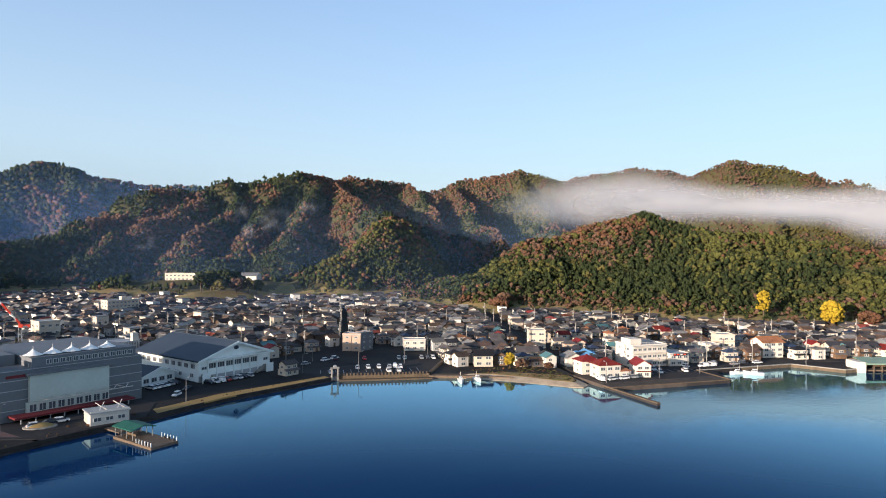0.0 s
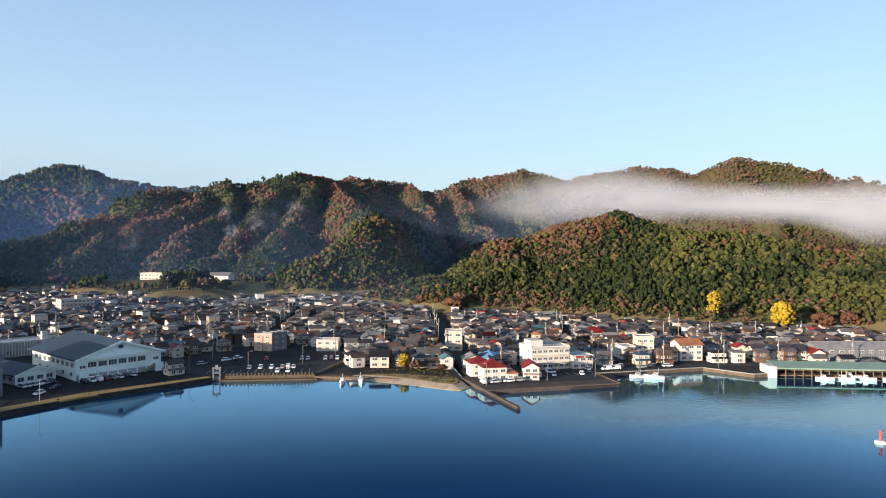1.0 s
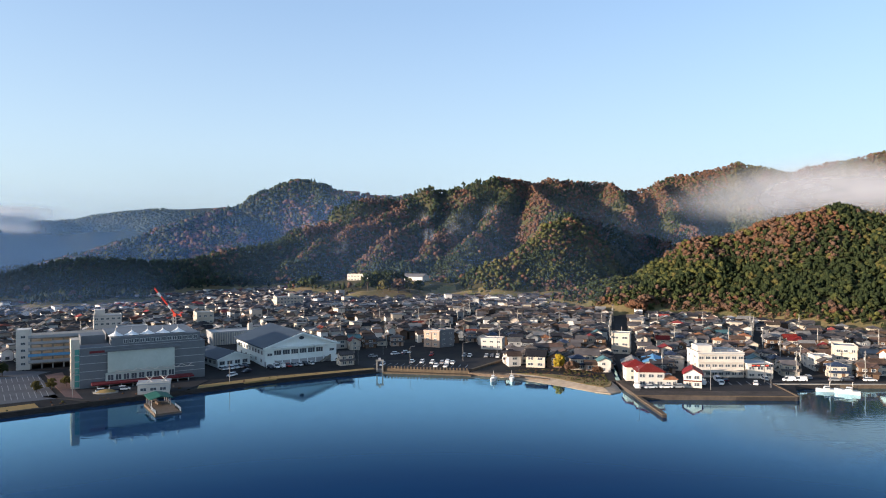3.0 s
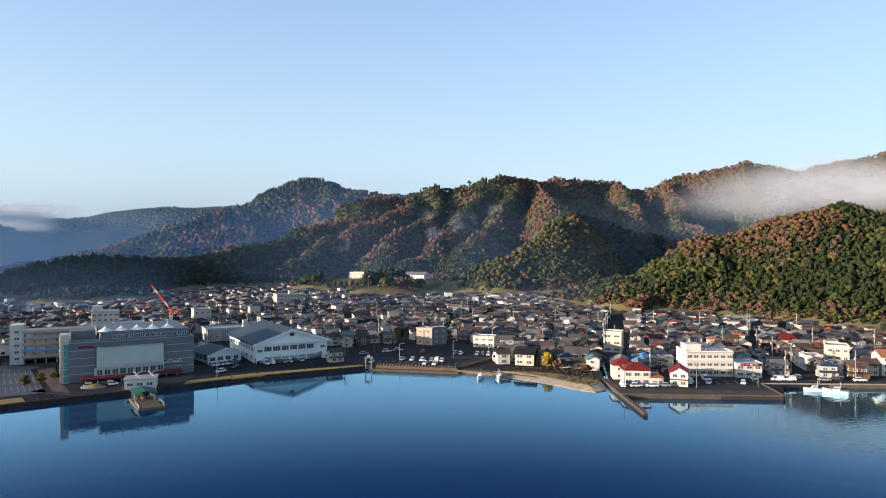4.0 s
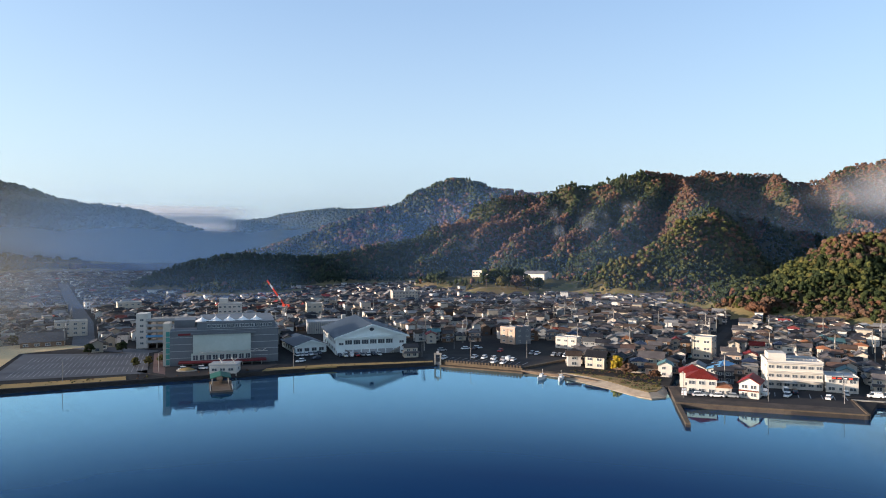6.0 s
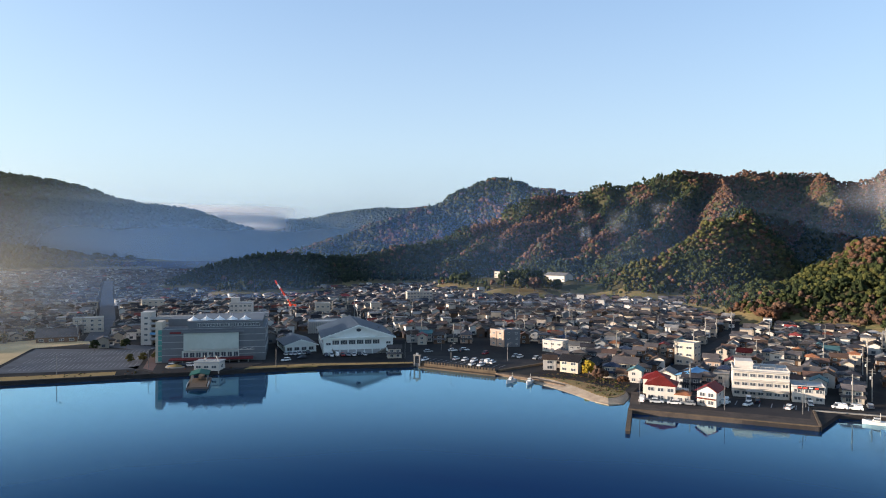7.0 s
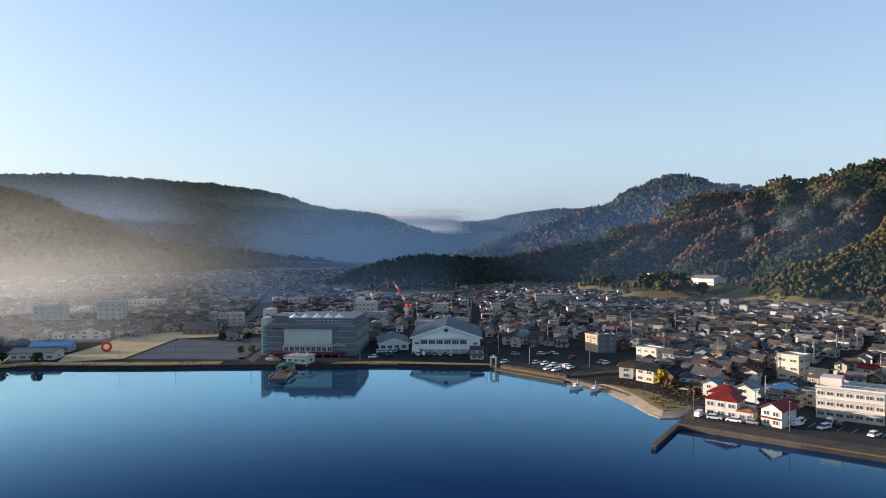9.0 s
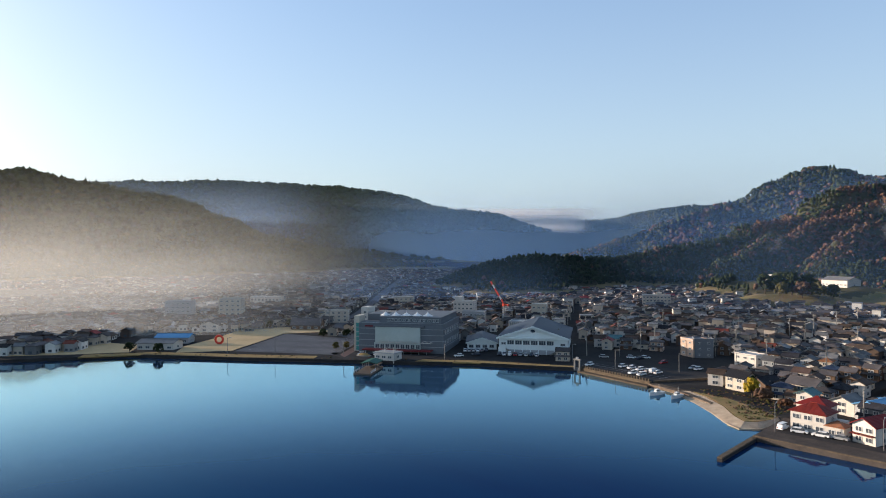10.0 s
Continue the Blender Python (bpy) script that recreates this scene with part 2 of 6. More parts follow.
M = {
    "asphalt": mat("asphalt", (0.034, 0.033, 0.035), 0.92, (0.052, 0.048, 0.046), 0.15, 0.1, spec=0.05),
    "town": mat("town_ground", (0.022, 0.022, 0.024), 0.95, (0.046, 0.042, 0.038), 0.08, 0.2, spec=0.05),
    "soil": mat("forest_soil", (0.04, 0.045, 0.02), 0.95, (0.06, 0.05, 0.026), 0.05, 0.6),
    "scrub": mat("dry_scrub_soil", (0.20, 0.14, 0.07), 0.95, (0.10, 0.10, 0.04), 0.08, 0.5),
    "concrete": mat("concrete", (0.30, 0.28, 0.25), 0.85, (0.19, 0.18, 0.16), 0.4, 0.3),
    "dark_conc": mat("weathered_concrete", (0.05, 0.043, 0.04), 0.92, (0.026, 0.024, 0.023), 0.5, 0.4, spec=0.08),
    "tan_dark": mat("brown_weathered_concrete", (0.1, 0.08, 0.066), 0.92, (0.05, 0.042, 0.038), 0.35, 0.4, spec=0.08),
    "tan_conc": mat("tan_concrete", (0.135, 0.1, 0.066), 0.88, (0.075, 0.056, 0.04), 0.8, 0.4),
    "sand": mat("sand", (0.42, 0.34, 0.25), 0.95, (0.26, 0.2, 0.145), 0.5, 0.7),
    "drygrass": mat("dry_grass", (0.36, 0.22, 0.08), 0.95, (0.24, 0.17, 0.07), 0.25, 0.4),
    "lawn": mat("pale_lawn", (0.64, 0.45, 0.24), 0.95, (0.5, 0.34, 0.17), 0.1, 0.3),
    "grass": mat("mixed_grass", (0.085, 0.08, 0.028), 0.95, (0.24, 0.13, 0.055), 0.28, 0.5),
    "spit": mat("rough_spit_grass", (0.14, 0.14, 0.045), 0.95, (0.34, 0.2, 0.1), 0.3, 0.8),
    "brick": mat("reddish_paving", (0.17, 0.1, 0.085), 0.9, (0.11, 0.075, 0.068), 0.4, 0.2),
    "lot": mat("worn_grey_asphalt", (0.12, 0.122, 0.13), 0.92, (0.085, 0.085, 0.092), 0.2, 0.1, spec=0.1),
    "white": mat("white_plaster", (0.6, 0.55, 0.49), 0.7, (0.46, 0.42, 0.37), 0.25, 0.05),
    "cream": mat("cream_plaster", (0.54, 0.47, 0.38), 0.75, (0.42, 0.36, 0.29), 0.3, 0.05),
    "grey": mat("grey_panel", (0.15, 0.16, 0.175), 0.6, (0.12, 0.13, 0.14), 0.2, 0.05),
    "lgrey": mat("pale_grey_panel", (0.36, 0.365, 0.365), 0.6, (0.29, 0.295, 0.3), 0.2, 0.05),
    "pale_green": mat("pale_green_tile", (0.46, 0.50, 0.46), 0.6, (0.38, 0.42, 0.38), 0.2, 0.05),
    "brown": mat("brown_board", (0.16, 0.10, 0.065), 0.8, (0.10, 0.065, 0.045), 0.6, 0.2),
    "pinkish": mat("pinkish_stucco", (0.45, 0.33, 0.26), 0.8, (0.36, 0.26, 0.2), 0.4, 0.1),
    "pink": mat("pink_panel", (0.5, 0.22, 0.24), 0.7, None, 0.4),
    "blue": mat("blue_sheet", (0.10, 0.27, 0.48), 0.5, (0.14, 0.34, 0.52), 0.4),
    "teal": mat("teal_glass", (0.06, 0.2, 0.17), 0.25, (0.1, 0.3, 0.26), 0.5),
    "green_roof": mat("green_sheet_roof", (0.016, 0.085, 0.06), 0.5, (0.026, 0.11, 0.08), 0.4, 0.05),
    "sage": mat("sage_sheet_roof", (0.14, 0.21, 0.165), 0.6, (0.19, 0.26, 0.2), 0.4, 0.05),
    "dark_roof": mat("dark_metal_roof", (0.026, 0.038, 0.058), 0.55, (0.036, 0.05, 0.07), 0.15, 0.05, spec=0.2),
    "hall_white": mat("hall_white_paint", (0.74, 0.78, 0.76), 0.6, (0.62, 0.66, 0.64), 0.2, 0.05),
    "glass": mat("window_glass", (0.05, 0.06, 0.072), 0.1, (0.09, 0.10, 0.115), 0.5),
    "frame": mat("window_frame", (0.55, 0.55, 0.53), 0.5, None, 1.0),
    "red": mat("red_paint", (0.7, 0.075, 0.045), 0.5, (0.6, 0.07, 0.04), 1.0),
    "maroon": mat("maroon_canopy", (0.17, 0.03, 0.035), 0.6, None, 0.5),
    "wood": mat("weathered_wood", (0.18, 0.13, 0.09), 0.85, (0.11, 0.08, 0.06), 1.2, 0.4),
    "steel": mat("galvanised_steel", (0.2, 0.2, 0.2), 0.6, (0.15, 0.15, 0.15), 1.0, 0, 0.6),
    "rubber": mat("tyre_rubber", (0.02, 0.02, 0.02), 0.8, None, 2.0),
    "faded": mat("faded_road_paint", (0.3, 0.3, 0.3), 0.8, (0.2, 0.2, 0.205), 1.0),
    "line": mat("road_paint", (0.7, 0.7, 0.68), 0.7, (0.5, 0.5, 0.48), 1.0),
    "fabric": mat("white_fabric", (0.82, 0.80, 0.76), 0.6, (0.7, 0.68, 0.65), 0.6),
    "hull": mat("boat_white", (0.62, 0.62, 0.6), 0.35, (0.5, 0.5, 0.48), 0.8),
    "car_white": mat("car_white", (0.75, 0.75, 0.74), 0.25, (0.7, 0.7, 0.69), 0.5),
    "car_silver": mat("car_silver", (0.42, 0.43, 0.44), 0.3, None, 0.5, 0, 0.4),
    "car_dark": mat("car_dark", (0.03, 0.035, 0.05), 0.25, None, 0.5),
    "car_red": mat("car_red", (0.32, 0.03, 0.03), 0.3, None, 0.5),
    "bark": mat("bark", (0.10, 0.075, 0.055), 0.95, (0.06, 0.045, 0.035), 1.5, 0.5),
    "t_grey": roof_mat("grey_roof_tiles", (0.1, 0.09, 0.09), 0.7, 0.5),
    "t_dark": roof_mat("dark_roof_tiles", (0.034, 0.033, 0.038), 0.65, 0.5),
    "t_brown": roof_mat("brown_roof_tiles", (0.11, 0.072, 0.056), 0.7),
    "t_light": roof_mat("pale_roof_sheets", (0.2, 0.195, 0.19), 0.6),
    "t_red": roof_mat("red_roof_tiles", (0.2, 0.022, 0.018), 0.55, 0.12),
    "t_teal": roof_mat("teal_sheet_roof", (0.10, 0.22, 0.23), 0.5, 0.3),
    "t_navy": roof_mat("blue_glazed_roof_tiles", (0.035, 0.05, 0.09), 0.4, 0.3),
    "t_tan": roof_mat("tan_roof_tiles", (0.14, 0.112, 0.09), 0.7, 0.3),
    "t_orange": roof_mat("orange_roof_tiles", (0.36, 0.15, 0.07), 0.6, 0.12),
}


# ---- mesh tools ----
class MB:
    """Collects boxes, prisms, roofs and tubes into one mesh."""

    def __init__(self):
        self.v, self.f, self.mi = [], [], []

    def add(self, pts, faces, mi=0):
        k = len(self.v)
        self.v += [tuple(p) for p in pts]
        self.f += [tuple(i + k for i in f) for f in faces]
        self.mi += [mi] * len(faces)
        return self

    def box(self, x, y, z, sx, sy, sz, mi=0, rot=0.0):
        """Centre of the base, full sizes."""
        c, s = math.cos(rot), math.sin(rot)
        pts = []
        for dz in (0, sz):
            for dx, dy in ((-1, -1), (1, -1), (1, 1), (-1, 1)):
                a, b = dx * sx / 2, dy * sy / 2
                pts.append((x + a * c - b * s, y + a * s + b * c, z + dz))
        return self.add(pts, [(3, 2, 1, 0), (4, 5, 6, 7), (0, 1, 5, 4), (1, 2, 6, 5), (2, 3, 7, 6), (3, 0, 4, 7)], mi)

    def prism(self, poly, z0, z1, mi=0):
        n = len(poly)
        if sum(poly[i][0] * poly[(i + 1) % n][1] - poly[(i + 1) % n][0] * poly[i][1] for i in range(n)) < 0:
            poly = poly[::-1]
        pts = [(x, y, z0) for x, y in poly] + [(x, y, z1) for x, y in poly]
        return self.add(pts, [tuple(range(n))[::-1], tuple(range(n, 2 * n))] +
                        [(i, (i + 1) % n, n + (i + 1) % n, n + i) for i in range(n)], mi)

    def section(self, prof, x0, x1, mi=0, axis="x"):
        """A profile of (across, z) drawn out along an axis."""
        n = len(prof)
        if axis == "x":
            pts = [(x0, a, z) for a, z in prof] + [(x1, a, z) for a, z in prof]
        else:
            pts = [(-a, x0, z) for a, z in prof] + [(-a, x1, z) for a, z in prof]
        return self.add(pts, [tuple(range(n))[::-1], tuple(range(n, 2 * n))] +
                        [(i, (i + 1) % n, n + (i + 1) % n, n + i) for i in range(n)], mi)

    def gable(self, L, W, ze, rise, o=0.4, th=0.14, mi=0, axis="x"):
        k = rise / (W / 2)
        a, zl = W / 2 + o, ze - k * o
        self.section([(-a, zl), (0, ze + rise), (a, zl), (a, zl + th), (0, ze + rise + th), (-a, zl + th)][::-1],
                     -L / 2 - o, L / 2 + o, mi, axis)
        return self.box(0, 0, ze + rise + th * 0.8, *((L + 2 * o, 0.22) if axis == "x" else (0.22, L + 2 * o)), 0.14, mi)

    def hip(self, L, W, ze, rise, o=0.4, th=0.14, mi=0):
        a, b, r = L / 2 + o, W / 2 + o, max(0.15, L / 2 - W / 2)
        z0, z1, zt = ze - 0.12, ze - 0.12 + th, ze + rise
        pts = [(-a, -b, z0), (a, -b, z0), (a, b, z0), (-a, b, z0), (-a, -b, z1), (a, -b, z1), (a, b, z1), (-a, b, z1),
               (-r, 0, zt), (r, 0, zt)]
        self.add(pts, [(3, 2, 1, 0), (0, 1, 5, 4), (1, 2, 6, 5), (2, 3, 7, 6), (3, 0, 4, 7),
                       (4, 5, 9, 8), (6, 7, 8, 9), (5, 6, 9), (7, 4, 8)], mi)
        return self.box(0, 0, zt - 0.06, 2 * r + 0.2, 0.2, 0.16, mi)

    def house_body(self, L, W, z0, ze, rise, mi=0, axis="x"):
        return self.section([(-W / 2, z0), (-W / 2, ze), (0, ze + rise), (W / 2, ze), (W / 2, z0)][::-1], -L / 2, L / 2, mi, axis)

    def tube(self, p, q, r0, r1=None, n=8, mi=0):
        r1 = r0 if r1 is None else r1
        p, q = Vector(p), Vector(q)
        d = (q - p).normalized()
        u = d.cross(Vector((0, 0, 1)) if abs(d.z) < 0.9 else Vector((1, 0, 0))).normalized()
        w = d.cross(u)
        ring = [(math.cos(2 * math.pi * i / n), math.sin(2 * math.pi * i / n)) for i in range(n)]
        pts = [p + (u * c + w * s) * r0 for c, s in ring] + [q + (u * c + w * s) * r1 for c, s in ring]
        return self.add(pts, [tuple(range(n))[::-1], tuple(range(n, 2 * n))] +
                        [(i, (i + 1) % n, n + (i + 1) % n, n + i) for i in range(n)], mi)

    def loft(self, rings, mi=0, closed=True):
        n = len(rings[0])
        fs = []
        for k in range(len(rings) - 1):
            for i in range(n if closed else n - 1):
                j = (i + 1) % n
                fs.append((k * n + i, k * n + j, (k + 1) * n + j, (k + 1) * n + i))
        if closed:
            fs += [tuple(range(n))[::-1], tuple(range((len(rings) - 1) * n, len(rings) * n))]
        return self.add([p for r in rings for p in r], fs, mi)

    def mesh(self, name, mats):
        me = bpy.data.meshes.new(name)
        me.from_pydata(self.v, [], self.f)
        for m in mats:
            me.materials.append(m)
        me.polygons.foreach_set("material_index", self.mi)
        me.update()
        return me


def mats_of(names):
    return [M[n] if isinstance(n, str) else n for n in ([names] if isinstance(names, str) or not isinstance(names, (list, tuple)) else names)]


def part(name, mb, materials, parent=None, at=None, label=""):
    """One mesh object under a thing; mb may be a builder or a mesh that alike parts share."""
    me = mb.mesh(name, mats_of(materials)) if isinstance(mb, MB) else mb
    ob = new(name, me)
    if parent:
        ob.parent = parent
    if at is not None:
        ob.matrix_basis = at
    return tagged(ob, label)


def thing(name, label, category, group="", at=None):
    ob = new(name)
    if at is not None:
        ob.matrix_basis = at
    return tagged(ob, label, category, group)


def structure(name, mb, materials, label="", at=None):
    return tagged(part(name, mb, materials, None, at), label, "", "", "structure")


def front(p0, p1, z):
    """Pose with x along a front from p0 to p1 (its middle the origin) and y inland, and the length."""
    dx, dy = p1[0] - p0[0], p1[1] - p0[1]
    return pose((p0[0] + p1[0]) / 2, (p0[1] + p1[1]) / 2, z, 0, 0, math.degrees(math.atan2(dy, dx))), math.hypot(dx, dy)


_win = {}


def window(parent, x, y, z, w, h, face="-y", bars=1, name="window"):
    """A framed window on an upright face, its base centre at x, y, z."""
    key = (round(w, 2), round(h, 2), bars)
    if key not in _win:
        f = min(0.09, w * 0.08)
        xs = [-w / 2] + [x for k in range(1, bars + 1) for x in (-w / 2 + w * k / (bars + 1) - f / 2, -w / 2 + w * k / (bars + 1) + f / 2)] + [w / 2]
        xs[0:1], xs[-1:] = [-w / 2, -w / 2 + f], [w / 2 - f, w / 2]
        zs = [0, f, h - f, h]
        mb, nx = MB(), len(xs)
        v = [(a, -0.08, c) for c in zs for a in xs] + [(a, 0.03, c) for c in (0, h) for a in (-w / 2, w / 2)]
        fs, kinds = [], []
        for r in range(3):
            for c in range(nx - 1):
                q = [r * nx + c, r * nx + c + 1, (r + 1) * nx + c + 1, (r + 1) * nx + c]
                if r == 1 and c % 2 == 1:
                    k = len(v)
                    v += [(v[i][0], -0.03, v[i][2]) for i in q]
                    fs += [(q[i], q[(i + 1) % 4], k + (i + 1) % 4, k + i) for i in range(4)] + [(k, k + 1, k + 2, k + 3)]
                    kinds += [0] * 4 + [1]
                else:
                    fs.append(tuple(q))
                    kinds.append(0)
        o = 4 * nx
        fs += [tuple(range(nx))[::-1] + (o, o + 1), tuple(range(3 * nx, 4 * nx)) + (o + 3, o + 2),
               (0, nx, 2 * nx, 3 * nx, o + 2, o), (nx - 1, o + 1, o + 3, 4 * nx - 1, 3 * nx - 1, 2 * nx - 1)]
        mb.v, mb.f, mb.mi = v, fs, kinds + [0] * 4
        _win[key] = mb.mesh("window", [M["frame"], M["glass"]])
    turn = {"-y": 0, "+x": 90, "+y": 180, "-x": -90}[face]
    return part(name, _win[key], None, parent, pose(x, y, z, 0, 0, turn))
# ---- land, water, hills ----
_lat = np.random.RandomState(7).rand(256, 256)


def vnoise(x, y):
    xi, yi = np.floor(x).astype(int), np.floor(y).astype(int)
    fx, fy = x - xi, y - yi
    fx, fy = fx * fx * (3 - 2 * fx), fy * fy * (3 - 2 * fy)
    g = lambda a, b: _lat[a % 256, b % 256]
    return (g(xi, yi) * (1 - fx) + g(xi + 1, yi) * fx) * (1 - fy) + (g(xi, yi + 1) * (1 - fx) + g(xi + 1, yi + 1) * fx) * fy


def fbm(x, y, n=4):
    out, a, tot = 0.0, 1.0, 0.0
    for k in range(n):
        out, tot = out + a * vnoise(x * 2**k + 17.3 * k, y * 2**k + 5.1 * k), tot + a
        a *= 0.5
    return out / tot


# Ridge lines (x, y, crest height) and the half width of each hill.
RIDGES = [
    (118, 0.30, [(118, 358, 4), (135, 358, 14), (152, 360, 27), (173, 358, 39), (219, 331, 51), (243, 290, 43), (275, 250, 36), (291, 224, 33), (335, 140, 30), (400, 40, 28)]),
    (92, 0.25, [(19, 731, 89), (-19, 702, 76), (-69, 660, 57), (-99, 627, 50), (-124, 593, 42), (-154, 556, 30), (-175, 519, 20), (-183, 491, 13)]),
    (66, 0.25, [(0, 700, 78), (-13, 682, 68), (-57, 641, 51), (-84, 589, 36), (-98, 552, 24), (-115, 518, 11), (-128, 500, 5)]),
    (62, 0.25, [(30, 690, 76), (12, 652, 60), (-14, 602, 47), (-28, 562, 36), (-20, 522, 15)]),
    (74, 0.25, [(90, 730, 98), (79, 711, 89), (43, 650, 63), (22, 591, 45), (5, 552, 28), (-4, 522, 13)]),
    (70, 0.25, [(110, 715, 98), (108, 696, 90), (79, 625, 59), (50, 568, 40), (32, 530, 24), (26, 501, 9)]),
    (64, 0.12, [(134, 484, 46), (124, 480, 48), (108, 475, 48), (90, 465, 45), (76, 448, 35), (55, 431, 22), (38, 419, 8)]),
    (40, 0.15, [(100, 462, 42), (94, 449, 35), (85, 436, 26), (77, 417, 12), (70, 403, 2)]),
    (84, 0.2, [(111, 476, 44), (121, 515, 52), (127, 555, 60), (138, 665, 82), (140, 740, 100)]),
    (60, 0.25, [(239, 750, 104), (239, 708, 92), (230, 647, 70), (197, 606, 53), (178, 581, 42)]),
    (62, 0.25, [(300, 760, 108), (286, 689, 86), (263, 623, 62), (249, 552, 40)]),
    (70, 0.35, [(330, 560, 40), (350, 640, 80), (387, 732, 122)]),
    (60, 0.1, [(-258, 444, 19), (-250, 456, 21), (-228, 474, 25), (-204, 494, 23), (-180, 522, 22), (-150, 560, 30)]),
    (34, 0.0, [(-206, 382, 6), (-176, 402, 5), (-144, 426, 2), (-117, 447, -2)]),
    (40, 0.0, [(-58, 466, 8.5), (-30, 452, 9.5), (8, 436, 9.5), (22, 438, 8)]),
    (24, 0.0, [(-30, 404, 5.5), (-8, 410, 5.5)]),
    (135, 0.4, [(-60, 690, 78), (30, 725, 98), (102, 742, 112), (180, 769, 112), (285, 806, 110), (341, 769, 119), (387, 732, 125), (430, 692, 116), (474, 620, 124), (503, 552, 112),
          (515, 516, 124), (547, 488, 118), (579, 454, 106), (610, 416, 94), (680, 330, 75), (760, 150, 70)]),
    (300, 0.32, [(-426, 984, 27), (-400, 1042, 48), (-379, 1081, 65), (-356, 1120, 81), (-323, 1169, 100), (-285, 1216, 121), (-252, 1253, 137), (-225, 1281, 152), (-206, 1299, 164), (-194, 1311, 169), (-180, 1312, 165), (-159, 1315, 159), (-121, 1318, 151), (-77, 1321, 143), (-49, 1322, 137), (-9, 1322, 138), (121, 1327, 138), (300, 1290, 140)]),
    (520, 0.25, [(-1990, 300, 200), (-1804, 694, 208), (-1674, 980, 224), (-1575, 1140, 222), (-1457, 1296, 217), (-1342, 1422, 193), (-1216, 1538, 160), (-1123, 1611, 133), (-1014, 1687, 78), (-925, 1742, 30)]),
    # Below y=295 the crest is unseen, its heights set to steer the sun's shade.
    (330, 0.25, [(-830, -450, 60), (-900, -330, 64), (-950, -190, 68), (-970, 0, 76), (-975, 70, 88), (-980, 140, 108), (-985, 220, 130), (-987, 295, 141), (-980, 321, 146), (-956, 393, 134), (-909, 501, 112), (-870, 573, 76),
           (-823, 646, 45), (-744, 745, 13)]),
    (600, 0.2, [(-2300, 1900, 190), (-1790, 2231, 160), (-1500, 2445, 176), (-1350, 2530, 160), (-1228, 2601, 158), (-1021, 2695, 196), (-773, 2783, 216), (-400, 2850, 230)]),
]


VALLEY = [(80, 392), (122, 380), (153, 408), (164, 470), (190, 535)]


def seg_height(x, y, w, pts):
    """Crest height times a falling profile, the largest over the ridge's stretches."""
    best = np.zeros_like(x)
    for (ax, ay, az), (bx, by, bz) in zip(pts[:-1], pts[1:]):
        dx, dy = bx - ax, by - ay
        t = np.clip(((x - ax) * dx + (y - ay) * dy) / (dx * dx + dy * dy), 0, 1)
        z = az + (bz - az) * t
        d = np.hypot(x - ax - t * dx, y - ay - t * dy) / (w * (0.45 + 0.55 * np.minimum(1, z / max(p[2] for p in pts))))
        u = np.sqrt(d * d + 0.006) - 0.0775
        best = np.maximum(best, z * np.clip(1 - u, 0, 1) ** 1.2)
    return best


def hill(x, y):
    x, y = np.asarray(x, float), np.asarray(y, float)
    wx, wy = x + 26 * (fbm(x / 90, y / 90) - 0.5), y + 26 * (fbm(x / 90 + 40, y / 90) - 0.5)
    tot = 0.0
    for w, rough, pts in RIDGES:
        h = seg_height(wx, wy, w, pts)
        s = max(w, 100) / 300
        n = np.clip(np.abs(fbm(x / (105 * s) + w, y / (105 * s), 4) - 0.5) * 4.5, 0, 1)
        top = max(p[2] for p in pts)
        tot = tot + (h * (1 - rough * n * np.clip(1.03 - h / top, 0, 1) * 1.5)).clip(0) ** 14
    cut = np.full(x.shape, 1e9)  # the side valley between the near hill and the rounded spur
    for (ax, ay), (bx, by) in zip(VALLEY[:-1], VALLEY[1:]):
        t = np.clip(((wx - ax) * (bx - ax) + (wy - ay) * (by - ay)) / ((bx - ax) ** 2 + (by - ay) ** 2), 0, 1)
        cut = np.minimum(cut, np.hypot(wx - ax - t * (bx - ax), wy - ay - t * (by - ay)))
    k = np.clip(cut / 40, 0.06, 1)
    return tot ** (1 / 14) * k * (2 - k)


def ground_z(x, y):
    r = np.hypot(x, y) - 75 * np.clip((-90 - np.asarray(x)) / 20, 0, 1)  # the western waterfront lies flat
    return 1.25 + 0.013 * np.clip(r - 190, 0, 260) * np.clip((np.asarray(x) + 260) / 160, 0.25, 1)


SHORE = [(-111, 430), (-101, 306), (-84.8, 221), (-65.6, 182.4), (-59.7, 179.4), (-53.2, 179.4), (-41.7, 168.6), (-30.3, 166.8), (-22.9, 168.6), (-16.9, 173.4), (-6.9, 179.6), (-5.8, 180),
         (1.87, 171.6), (4.2, 169.5), (7.9, 169), (10.1, 166), (12.0, 163), (13.24, 161), (13.9, 160), (14.1, 160), (14.12, 226), (14.72, 226), (14.75, 152),
         (15.4, 143.5), (28.7, 152.3), (28.72, 165.5), (37.3, 180.5), (41.4, 174.6), (42.6, 177.8), (51.9, 189), (65.8, 219), (90, 300), (114, 420)]
sh_a, sh_r = np.array([s[0] for s in SHORE]), np.array([s[1] for s in SHORE])


def shore_r(x, y):
    return np.interp(np.degrees(np.arctan2(x, y)), sh_a, sh_r)


def grid_mesh(name, X, Y, Z):
    nr, na = X.shape
    idx = np.arange(nr * na).reshape(nr, na)
    q = np.stack([idx[:-1, :-1], idx[:-1, 1:], idx[1:, 1:], idx[1:, :-1]], -1).reshape(-1, 4)[:, ::-1]
    return raw_mesh(name, np.stack([X, Y, Z], -1).reshape(-1, 3), q)


